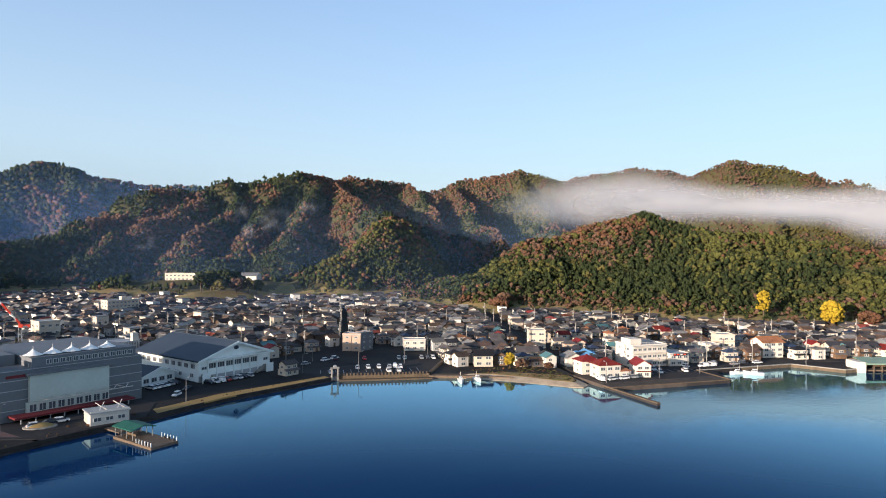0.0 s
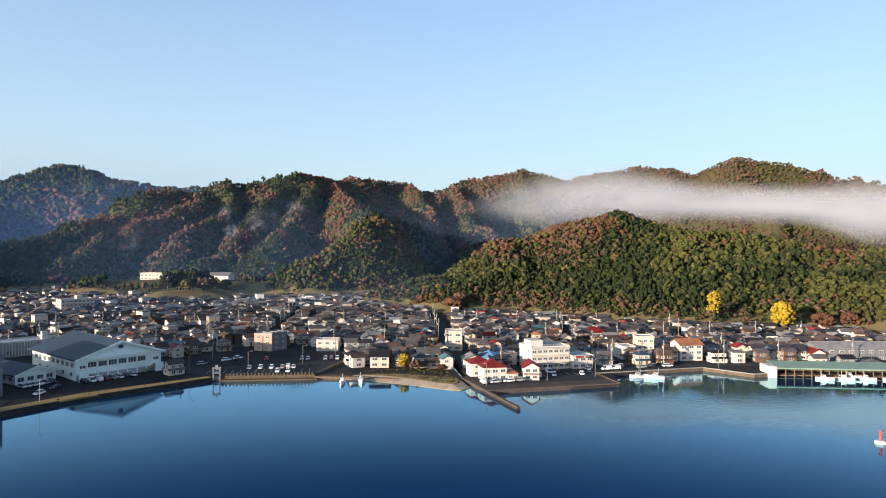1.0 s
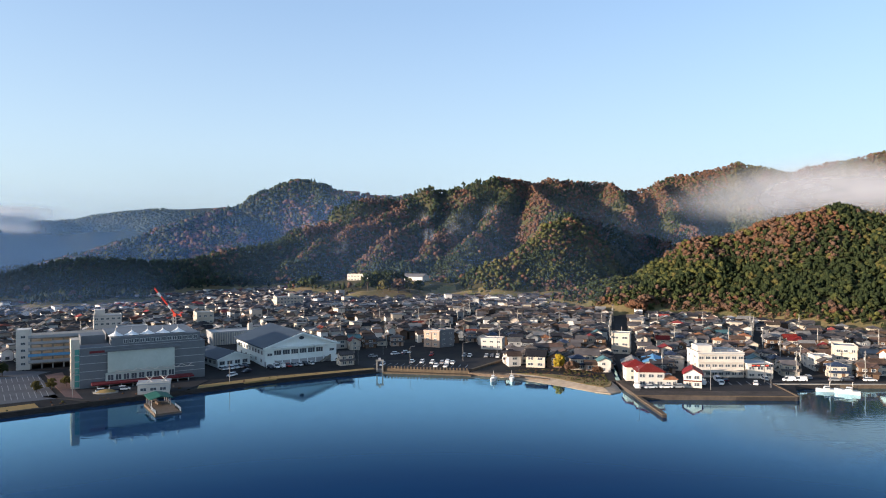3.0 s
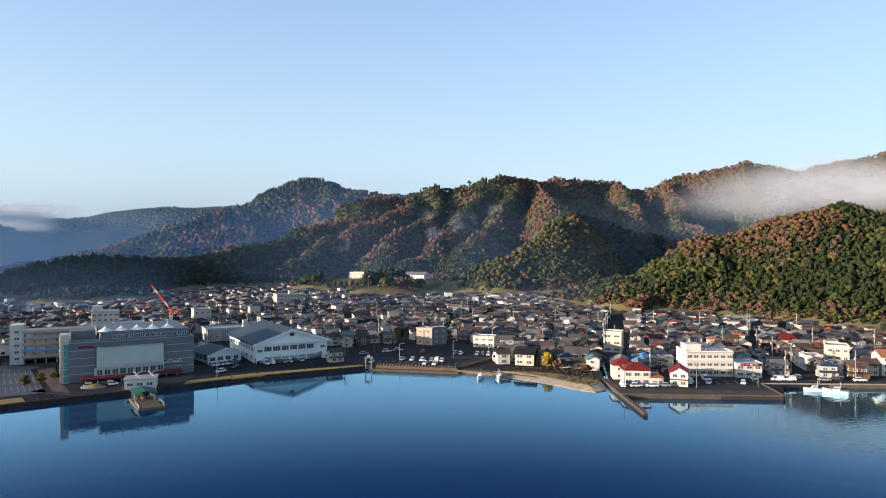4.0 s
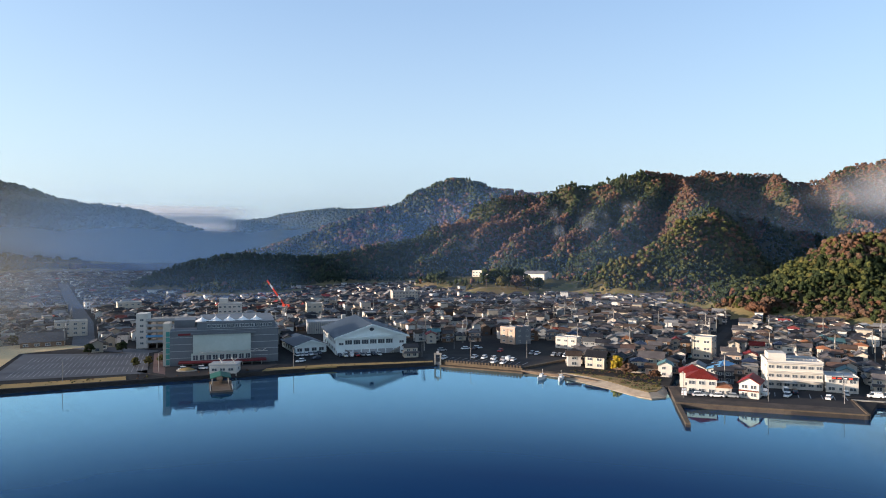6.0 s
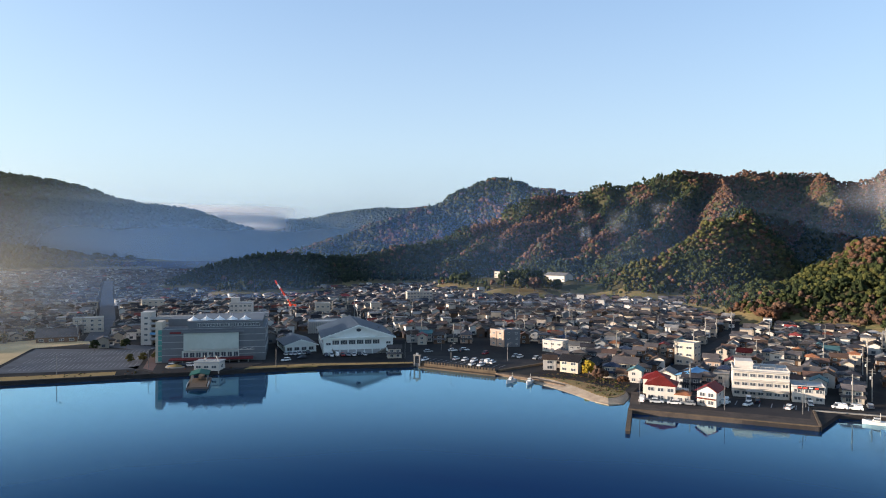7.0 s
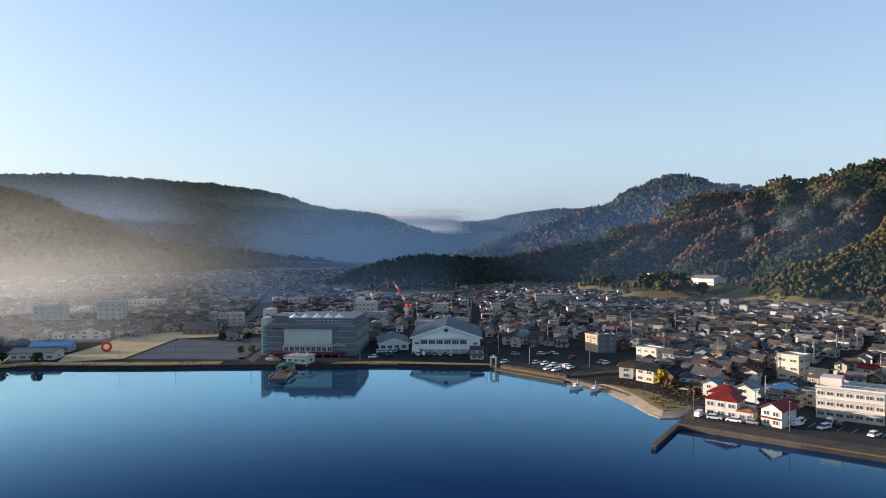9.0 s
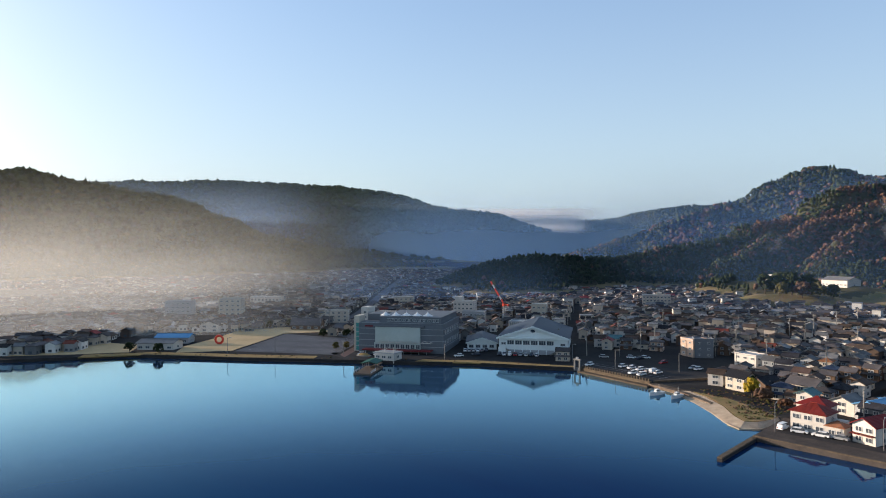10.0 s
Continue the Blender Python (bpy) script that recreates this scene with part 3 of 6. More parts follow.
def raw_mesh(name, verts, faces):
    """Fast mesh from arrays; all faces have one number of corners."""
    me = bpy.data.meshes.new(name)
    k = faces.shape[1]
    me.vertices.add(len(verts))
    me.vertices.foreach_set("co", np.asarray(verts, np.float32).ravel())
    me.loops.add(faces.size)
    me.loops.foreach_set("vertex_index", faces.ravel().astype(np.int32))
    me.polygons.add(len(faces))
    me.polygons.foreach_set("loop_start", np.arange(0, faces.size, k, dtype=np.int32))
    me.update(calc_edges=True)
    return me


ang = np.sort(np.r_[np.linspace(-111, 114, 820), sh_a, sh_a[18:24] + 0.001])
steps = np.r_[0, 0.02, 1, 3, 6, np.arange(10, 700, 4.5), 700 * (4100 / 700) ** np.linspace(0.01, 1, 70)]
rs = np.interp(ang, sh_a, sh_r)
even = np.interp(ang, np.r_[sh_a[:18], sh_a[23:]], np.r_[sh_r[:18], sh_r[23:]])
settle = np.clip((steps - 20) / 120, 0, 1)[:, None]
R = rs[None] * (1 - settle) + even[None] * settle + steps[:, None]
GX, GY = R * np.sin(np.radians(ang))[None], R * np.cos(np.radians(ang))[None]
HZ = hill(GX, GY)
GZ = ground_z(GX, GY) + HZ
GZ[0] = -2.5
gm = grid_mesh("ground", GX, GY, GZ)
for k in ("town", "scrub", "soil", "dark_conc"):
    gm.materials.append(M[k])
hc = (HZ[:-1, :-1] + HZ[1:, 1:]) / 2
scrub = fbm(GX / 25, GY / 25)[:-1, :-1] * 8 - 2
slot = np.where(hc > 3.0 + scrub, 2, np.where(hc > 0.8, 1, 0))
slot[0] = 3
gm.polygons.foreach_set("material_index", slot.ravel().astype(np.int32))
gm.polygons.foreach_set("use_smooth", np.ones(len(gm.polygons), bool))
ground = tagged(new("ground", gm), "town ground and forested hill slopes of dark earth", "", "", "structure")


def water_mat():
    """Calm sea: deep blue body colour under a reflecting surface with light ripples."""
    m = bpy.data.materials.new("sea_water")
    m.use_nodes = True
    n, l = m.node_tree.nodes, m.node_tree.links
    n.remove(n["Principled BSDF"])
    geo = n.new("ShaderNodeNewGeometry")
    mp = n.new("ShaderNodeMapping")
    mp.inputs["Scale"].default_value = (0.35, 0.6, 1)
    l.new(geo.outputs["Position"], mp.inputs["Vector"])
    a, c = n.new("ShaderNodeTexNoise"), n.new("ShaderNodeTexNoise")
    a.inputs["Scale"].default_value, a.inputs["Detail"].default_value = 1.6, 3
    c.inputs["Scale"].default_value, c.inputs["Detail"].default_value = 0.05, 3
    for t in (a, c):
        l.new(mp.outputs[0], t.inputs["Vector"])
    k = n.new("ShaderNodeMath")
    k.operation = "MULTIPLY"
    l.new(a.outputs["Fac"], k.inputs[0])
    l.new(c.outputs["Fac"], k.inputs[1])
    bp = n.new("ShaderNodeBump")
    bp.inputs["Strength"].default_value, bp.inputs["Distance"].default_value = 0.04, 0.5
    l.new(k.outputs[0], bp.inputs["Height"])
    body, gloss, fres, mx = n.new("ShaderNodeBsdfDiffuse"), n.new("ShaderNodeBsdfGlossy"), n.new("ShaderNodeFresnel"), n.new("ShaderNodeMixShader")
    broad, both = n.new("ShaderNodeBsdfGlossy"), n.new("ShaderNodeMixShader")
    mp2 = n.new("ShaderNodeMapping")
    mp2.inputs["Scale"].default_value, mp2.inputs["Rotation"].default_value = (0.012, 0.05, 1), (0, 0, 0.3)
    l.new(geo.outputs["Position"], mp2.inputs["Vector"])
    drift = n.new("ShaderNodeTexNoise")
    drift.inputs["Scale"].default_value, drift.inputs["Detail"].default_value = 1.0, 4
    l.new(mp2.outputs[0], drift.inputs["Vector"])
    tone = n.new("ShaderNodeMix")
    tone.data_type = "RGBA"
    tone.inputs["A"].default_value, tone.inputs["B"].default_value = (0.0003, 0.005, 0.058, 1), (0.0006, 0.034, 0.1, 1)
    l.new(drift.outputs["Fac"], tone.inputs["Factor"])
    l.new(tone.outputs["Result"], body.inputs["Color"])
    gloss.inputs["Color"].default_value, gloss.inputs["Roughness"].default_value = (0.52, 0.86, 1.0, 1), 0.035
    broad.inputs["Color"].default_value, broad.inputs["Roughness"].default_value = (0.9, 0.94, 1.0, 1), 0.34
    fres.inputs["IOR"].default_value = 1.33
    share = n.new("ShaderNodeMapRange")  # breezier stretches of water shine more broadly
    share.inputs["To Min"].default_value, share.inputs["To Max"].default_value = 0.0, 0.06
    l.new(drift.outputs["Fac"], share.inputs["Value"])
    l.new(share.outputs[0], both.inputs[0])
    for b in (gloss, broad):
        l.new(bp.outputs[0], b.inputs["Normal"])
    l.new(gloss.outputs[0], both.inputs[1])
    l.new(broad.outputs[0], both.inputs[2])
    gain = n.new("ShaderNodeMapRange")  # ripples turn the far water towards the bright sky
    gain.interpolation_type = "SMOOTHSTEP"
    for k, v in (("From Min", 0.115), ("From Max", 0.36), ("To Min", 0.035), ("To Max", 0.68)):
        gain.inputs[k].default_value = v
    l.new(fres.outputs[0], gain.inputs["Value"])
    l.new(gain.outputs[0], mx.inputs[0])
    l.new(body.outputs[0], mx.inputs[1])
    l.new(both.outputs[0], mx.inputs[2])
    l.new(mx.outputs[0], n["Material Output"].inputs["Surface"])
    return m


M["water"] = water_mat()
structure("water", MB().prism([(-4900, -4900), (4900, -4900), (4900, 4900), (-4900, 4900)], -6, 0.4), "water", "calm deep-blue bay water")

# ---- forest ----


def leaf_mat(name, color, color2):
    """Foliage: tufts of leaves in the relief, self-shadowed gaps painted in as a darker tone, tone varied from crown to
    crown.
    """
    m = mat(name, color, 0.8, color2, 0.35, 0.0, 0, 0, 0.14, 0.1, 5.0)
    n, l = m.node_tree.nodes, m.node_tree.links
    geo = n.new("ShaderNodeNewGeometry")
    v = n.new("ShaderNodeTexNoise")
    v.inputs["Scale"].default_value, v.inputs["Detail"].default_value, v.inputs["Roughness"].default_value = 1.3, 4, 0.7
    l.new(geo.outputs["Position"], v.inputs["Vector"])
    bp = n.new("ShaderNodeBump")
    bp.inputs["Strength"].default_value, bp.inputs["Distance"].default_value = 1.0, 1.6
    l.new(v.outputs["Fac"], bp.inputs["Height"])
    l.new(bp.outputs[0], n["Principled BSDF"].inputs["Normal"])
    return m


LEAF = {
    "dark": leaf_mat("dark_evergreen_leaves", (0.038, 0.052, 0.02), (0.02, 0.029, 0.012)),
    "green": leaf_mat("green_leaves", (0.07, 0.08, 0.026), (0.034, 0.042, 0.015)),
    "lime": leaf_mat("yellow_green_leaves", (0.108, 0.112, 0.034), (0.056, 0.06, 0.018)),
    "olive": leaf_mat("olive_leaves", (0.12, 0.105, 0.035), (0.06, 0.055, 0.02)),
    "rust": leaf_mat("rust_leaves", (0.17, 0.082, 0.046), (0.09, 0.05, 0.032)),
    "brown": leaf_mat("brown_bare_crowns", (0.16, 0.094, 0.062), (0.085, 0.055, 0.04)),
    "yellow": leaf_mat("golden_leaves", (0.5, 0.36, 0.035), (0.32, 0.22, 0.025)),
}
LEAFS = ["dark", "green", "lime", "olive", "rust", "brown"]
rng = np.random.RandomState(11)


def ico(sub):
    bm = bmesh.new()
    bmesh.ops.create_icosphere(bm, subdivisions=sub, radius=1)
    v = np.array([tuple(p.co) for p in bm.verts])
    f = np.array([[p.index for p in q.verts] for q in bm.faces])
    bm.free()
    return v, f


ICO = {1: ico(1), 2: ico(2)}
CROWNS = {}
for sub in (1, 2):
    v, f = ICO[sub]
    CROWNS[sub] = [(v * (0.62 + 0.7 * rng.rand(len(v), 1))) * (1, 1, 0.85) for _ in range(10)]
    CROWNS[-sub] = [np.c_[v[:, :2] * (0.62 + 0.25 * rng.rand(len(v), 1)) * (1.05 - v[:, 2:] * 0.75) * 0.75, v[:, 2] * 1.35 + 0.2] for _ in range(5)]


def forest(name, pos, size, kinds, sub, lobes, label):
    """One mesh of many crowns, each of one or more ragged clumps; kinds index LEAFS."""
    n = len(pos)
    f0 = ICO[sub][1]
    nv = len(ICO[sub][0])
    V = np.empty((n * lobes, nv, 3), np.float32)
    for k in range(lobes):
        pick = rng.randint(0, 10, n)
        con = kinds == 0
        base = np.stack(CROWNS[sub])[pick]
        cone = np.stack(CROWNS[-sub])[pick % 5]
        base = np.where((con & (rng.rand(n) < 0.35))[:, None, None], cone, base)
        a = rng.rand(n) * 6.283
        c, s = np.cos(a)[:, None], np.sin(a)[:, None]
        base = np.stack([base[..., 0] * c - base[..., 1] * s, base[..., 0] * s + base[..., 1] * c, base[..., 2]], -1)
        off = np.zeros((n, 3))
        sc = size.copy()
        if lobes > 1:
            b = rng.rand(n) * 6.283
            rr = size * (0.1 if k == 0 else rng.uniform(0.35, 0.85, n))
            off = np.stack([np.cos(b) * rr, np.sin(b) * rr, size * (0.5 if k == 0 else rng.uniform(-0.45, 0.4, n))], -1)
            sc = size * (0.68 if k == 0 else rng.uniform(0.4, 0.66, n))
        V[k::lobes] = base * sc[:, None, None] + (pos + off)[:, None, :]
    F = (f0[None] + (np.arange(n * lobes) * nv)[:, None, None]).reshape(-1, 3)
    me = raw_mesh(name, V.reshape(-1, 3), F)
    for k in LEAFS:
        me.materials.append(LEAF[k])
    me.polygons.foreach_set("material_index", np.repeat(np.repeat(kinds, lobes), len(f0)).astype(np.int32))
    return tagged(new(name, me), label, "forest", "", "stuff")


CX, CY = np.arange(-2150, 850, 9.0), np.arange(-400, 2850, 9.0)
CH = hill(*np.meshgrid(CX, CY, indexing="ij"))


def coarse(x, y):
    """Hill heights read from a coarse table."""
    i, j = np.clip((x - CX[0]) / 9, 0, len(CX) - 1.01), np.clip((y - CY[0]) / 9, 0, len(CY) - 1.01)
    a, b = i.astype(int), j.astype(int)
    u, v = i - a, j - b
    return (CH[a, b] * (1 - u) + CH[a + 1, b] * u) * (1 - v) + (CH[a, b + 1] * (1 - u) + CH[a + 1, b + 1] * u) * v


def seen_from_bay(x, y, z, slack=1.2):
    """True where the land between the bay and a place doesn't hide it."""
    ok = np.zeros(len(x), bool)
    for ex, ey in ((-50, 3), (5, -8), (75, 10)):
        el = (z - 35) / np.hypot(x - ex, y - ey)
        top = np.full(len(x), -9.0)
        for t in np.linspace(0.3, 0.985, 26):
            px, py = ex + (x - ex) * t, ey + (y - ey) * t
            top = np.maximum(top, (coarse(px, py) - 33) / (np.hypot(x - ex, y - ey) * t))
        ok |= el > top - radians(slack)
    return ok


def scatter(x0, x1, y0, y1, step, hmin, cond=None):
    gx, gy = np.meshgrid(np.arange(x0, x1, step), np.arange(y0, y1, step))
    x = gx.ravel() + rng.uniform(-0.5, 0.5, gx.size) * step
    y = gy.ravel() + rng.uniform(-0.5, 0.5, gx.size) * step
    h = hill(x, y)
    keep = (h > hmin + rng.rand(len(x)) * 2.5) & ~((np.abs(x + 20) < 48) & (y > 418 - 0.4 * x) & (y < 462 - 0.4 * x)) & ~((np.abs(x + 19) < 22) & (np.abs(y - 407) < 14))
    if cond is not None:
        keep &= cond(x, y)
    x, y, h = x[keep], y[keep], h[keep]
    z = h + ground_z(x, y)
    vis = seen_from_bay(x, y, z + 4)
    keep = vis | (rng.rand(len(x)) < 0.12)
    return x[keep], y[keep], z[keep], h[keep]


def pick_kinds(weights):
    """Row-wise choice; weights: (n, 6)."""
    w = np.maximum(weights, 0.001) ** 1.7
    c = np.cumsum(w / w.sum(1, keepdims=True), 1)
    return (rng.rand(len(w))[:, None] > c).sum(1).clip(0, 5)


near = lambda x, y: (x > 72) & (np.hypot(x, y) < 520) & (y < 440 - 0.2 * (x - 100))
x, y, z, h = scatter(72, 430, 60, 450, 2.05, 2.4, near)
n1, n2 = fbm(x / 45, y / 45), fbm(x / 22 + 9, y / 22)
ones = np.ones(len(x))
right = np.clip((x - 190) / 50, 0, 1)
up = np.clip((h - 20) / 18, 0, 1) * np.where(x < 215, 1, 0.7)
foot = np.clip(1 - (h - 3) / 9, 0, 1)
kinds = pick_kinds(np.stack([0.55 * (1 - right) + 0.15 + (n2 < 0.45), 0.6 * ones, 0.12 + 2.4 * right * (n1 > 0.38) + 0.9 * (n1 > 0.56), 0.22 + 0.5 * up,
                             0.02 + 1.5 * up * (n2 > 0.44) + 0.6 * foot * (n2 > 0.5), 0.02 + 1.2 * foot + (0.3 + 1.6 * (x < 195)) * up], -1))
size = (0.95 + 1.35 * rng.rand(len(x)) ** 1.6) * (1 - 0.25 * foot)
forest("forest_near_hill", np.stack([x, y, z + size * 0.85], -1), size, kinds, 1, 4, "mixed green and rust autumn woodland on the near hill")

mid = lambda x, y: ~near(x, y) & (np.hypot(x, y) < 980) & (y > 330 - 0.9 * np.maximum(x - 200, 0)) & (x > -430)
x, y, z, h = scatter(-430, 720, 150, 960, 2.9, 3.0, mid)
n1, n2 = fbm(x / 70 + 3, y / 70), fbm(x / 28, y / 28)
left = np.clip((-100 - x) / 120, 0, 1)
aut = np.clip((n1 - 0.31) * 7, 0, 1) * (1 - 0.7 * left) * np.clip((h - 14) / 26, 0.12, 1)
aut = np.maximum(aut, np.clip((x - 400) / 60, 0, 1))
ever = np.clip((0.44 - n2) * 9, 0, 1)
kinds = pick_kinds(np.stack([0.7 * (1 - aut) + 2.2 * ever + 1.4 * left, 0.3 * (1 - aut) + 0.06, 0.03 * (1 - aut), 0.12 + 0.2 * aut, 0.02 + 1.5 * aut * (1 - ever) * (x < 400), 0.03 + 1.5 * aut * (1 - 0.8 * ever)], -1)
             + np.outer((x > 30) & (x < 150) & (y < 505 - 0.1 * x) & (y > 390), (0.2, 0.5, 0.9, 0.9, 0.5, 0.3)) * (0.4 + (n2 > 0.5))[:, None])
size = (1.35 + 1.6 * rng.rand(len(x)) ** 1.7) * np.where(x > 360, 0.85, 1)
kinds = np.where((x > 360) & (kinds == 0), 3, kinds)
forest("forest_middle_hills", np.stack([x, y, z + size * 0.8], -1), size, kinds, 1, 2, "autumn woodland of dark evergreens and rust-coloured broadleaf trees")

far = lambda x, y: (np.hypot(x, y) >= 980) & (x > -700)
x, y, z, h = scatter(-700, 420, 780, 1420, 6.5, 2.5, far)
n1 = fbm(x / 90 + 3, y / 90)
aut = np.clip((n1 - 0.42) * 6, 0, 1)
kinds = pick_kinds(np.stack([0.7 + 0 * aut, 0.4 + 0 * aut, 0.05 + 0 * aut, 0.3 + 0.2 * aut, 0.05 + 0.9 * aut, 0.1 + 1.0 * aut], -1))
size = rng.uniform(3.2, 5.2, len(x))
forest("forest_far_mountain", np.stack([x, y, z + size * 0.6], -1), size, kinds, 1, 1, "hazy autumn woodland on the far mountain")

lft = lambda x, y: (x < -620)
x, y, z, h = (np.r_[a, b] for a, b in zip(scatter(-1250, -620, 0, 900, 8, 4.0, lft), scatter(-2100, -620, 100, 2700, 14, 4.0, lambda x, y: np.hypot(x, y) > 1300)))
kinds = pick_kinds(np.tile([0.6, 0.9, 0.0, 0.1, 0.0, 0.0], (len(x), 1)))
kinds = np.where(np.hypot(x, y) > 1300, 1, kinds)
size = np.where(np.hypot(x, y) < 1300, rng.uniform(4.0, 5.8, len(x)), rng.uniform(7, 9.5, len(x)))
forest("forest_valley_mountains", np.stack([x, y, z + size * 0.05], -1), size, kinds, 1, 1, "dark misty woodland on the valley mountains")


# ---- mist ----
def ribbon(name, pts, z0, z1, material, label):
    """An upright curving sheet of mist along a line on the ground."""
    n = len(pts)
    seg = np.r_[0, np.cumsum([math.hypot(b[0] - a[0], b[1] - a[1]) for a, b in zip(pts[:-1], pts[1:])])]
    seg = seg / seg[-1]
    nv = 6
    low, high = np.broadcast_to(z0, n), np.broadcast_to(z1, n)
    verts = np.array([(px, py, a + (b - a) * k / nv) for (px, py), a, b in zip(pts, low, high) for k in range(nv + 1)])
    idx = np.arange(n * (nv + 1)).reshape(n, nv + 1)
    q = np.stack([idx[:-1, :-1], idx[1:, :-1], idx[1:, 1:], idx[:-1, 1:]], -1).reshape(-1, 4)
    me = raw_mesh(name, verts, q)
    uv = me.uv_layers.new(name="UVMap")
    u = np.repeat(seg, nv + 1)
    w = np.tile(np.arange(nv + 1) / nv, n)
    uv.data.foreach_set("uv", np.stack([u[q.ravel()], w[q.ravel()]], -1).astype(np.float32).ravel())
    me.materials.append(material)
    return tagged(new(name, me), label, "mist", "", "stuff")


def arc(d, a0, a1, n=30, cx=0, cy=0):
    return [(cx + d * math.sin(radians(a)), cy + d * math.cos(radians(a))) for a in np.linspace(a0, a1, n)]


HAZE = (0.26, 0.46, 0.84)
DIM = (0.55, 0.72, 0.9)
MIST = (0.86, 0.84, 0.82)
def haze_line(stops, n=50):
    """A line on the ground through (heading, distance) pairs seen from the bay."""
    a = np.linspace(stops[0][0], stops[-1][0], n)
    d = np.interp(a, [q[0] for q in stops], [q[1] for q in stops])
    return [(r * math.sin(radians(b)), r * math.cos(radians(b))) for b, r in zip(a, d)]


# Blue light scattered by distant air, painted into tinted see-through upright sheets.
for nm, stops, top, dens, tint, words in (("haze_near", ((-22, 330), (22, 330)), 70, 0.045, HAZE, "thin blue tinted sheet for the haze over the town"),
                                          ("haze_middle", ((-25, 535), (-14, 500), (-3, 485), (3, 490), (10, 560), (24, 560), (30, 470), (48, 440)), 125, 0.08, HAZE, "thin blue tinted sheet for the haze before the hills"),
                                          ("haze_far", ((-50, 940), (14, 940)), 200, 0.3, HAZE, "blue tinted sheet for the haze in the far valley"),
                                          ("haze_valley", ((-52, 1500), (-12, 1500)), 190, 0.4, DIM, "pale blue tinted sheet for the haze at the valley's end"),
                                          ("haze_knoll", ((-46, 375), (-17, 375)), 46, 0.14, HAZE, "thin blue tinted sheet for the haze before the dark knoll"),
                                          ("haze_mountain", ((-92, 1250), (-45, 1250)), 220, 0.36, HAZE, "blue tinted sheet for the haze before the far mountain")):
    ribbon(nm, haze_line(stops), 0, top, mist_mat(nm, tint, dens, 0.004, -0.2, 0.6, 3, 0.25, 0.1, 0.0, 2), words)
bank = mist_mat("mist_bank", (0.43, 0.45, 0.5), 0.74, 0.013, 0.1, 0.62, 2.6, 0.2, 0.3, 0.5, 4)
BANK_A = [20, 25, 29, 33.4, 41, 49, 53, 75]
BANK_LO = [54, 46, 44, 46, 50, 47, 34, 22]
BANK_HI = [68, 82, 88, 92, 78, 75, 80, 84]
for k in range(3):
    az = np.linspace(18.5 + 1.6 * k, 74, 60)
    ribbon("mist_bank", arc(396 + 20 * k, 18.5 + 1.6 * k, 74, 60), np.interp(az, BANK_A, BANK_LO), np.interp(az, BANK_A, BANK_HI) + 2 * k, bank, "white morning mist bank over the wooded hill")
glow = mist_mat("valley_mist", (0.92, 0.91, 0.87), 0.36, 0.006, -0.2, 0.75, 3, 0.42, 0.0, 0.4, 2)
for d, top in ((226, 46), (310, 74), (430, 112)):
    ribbon("valley_mist", arc(d, -112, -29, 50), -14, top, glow, "pale sunlit mist over the edge of the town")
spill = mist_mat("mist_spill", MIST, 0.95, 0.006, 0.0, 0.5, 1.6, 0.32, 0.6, 0.4, 4)
for d, a0, a1, z0, z1 in ((2350, -44, -24, 116, 184), (2320, -36, -26, 74, 160)):
    ribbon("mist_spill", arc(d, a0, a1, 30), z0, z1, spill, "white mist spilling over the far ridge")
wisp = mist_mat("smoke_wisp", (0.75, 0.78, 0.85), 0.2, 0.05, 0.4, 0.7, 1.2, 0.4, 0.4, 0.3)
for x0, y0, z0, w, hh in ((40, 560, 45, 40, 26), (75, 575, 52, 34, 28), (10, 520, 38, 20, 32), (-60, 520, 30, 22, 22)):
    ribbon("smoke_wisp", [(x0 + w * (k / 8 - 0.5), y0 + 4 * math.sin(k)) for k in range(9)], z0, z0 + hh, wisp, "thin wisp of smoke before the wooded slope")
# ---- waterfront structure ----
def wall_line(name, pts, width, z0, z1, material, label, cap=""):
    mb = MB()
    for (ax, ay), (bx, by) in zip(pts[:-1], pts[1:]):
        L = math.hypot(bx - ax, by - ay)
        mb.box((ax + bx) / 2, (ay + by) / 2, z0, L + width * 0.5, width, z1 - z0, 0, math.atan2(by - ay, bx - ax))
    ob = structure(name, mb, material, label)
    if cap:
        top = MB()
        for (ax, ay), (bx, by) in zip(pts[:-1], pts[1:]):
            L = math.hypot(bx - ax, by - ay)
            top.box((ax + bx) / 2, (ay + by) / 2, z1, L + width * 0.5, width * 1.04, 0.22, 0, math.atan2(by - ay, bx - ax))
        structure(name + "_coping", top, cap, "lighter tan concrete coping")
    return ob


def slab(name, poly, z0, z1, material, label):
    return structure(name, MB().prism(poly, z0, z1), material, label)


slab("quay", [(38.0, 138.2), (73.3, 133.7), (75.6, 147.4), (75.6, 156), (38.9, 156)], -3, 1.28, "tan_dark", "brown weathered concrete quay apron beside the houses")
slab("quay_lot", [(40.5, 143.9), (73, 139.6), (75.0, 147.2), (75.2, 155.5), (40.3, 155.5)], 1.0, 1.284, "asphalt", "asphalt yard of the quay")
wall_line("quay_edge", [(38.2, 138.45), (73.2, 133.95)], 0.5, -0.3, 1.2, "dark_conc", "weathered quay edge", "tan_conc")
# The jetty's lit top is put into the tan coping, its shaded sides into darker concrete.
wall_line("jetty", [(39.7, 152.0), (38.3, 139), (37.5, 122.3)], 0.85, -2.5, 0.95, "dark_conc", "narrow concrete jetty running into the bay", "tan_conc")
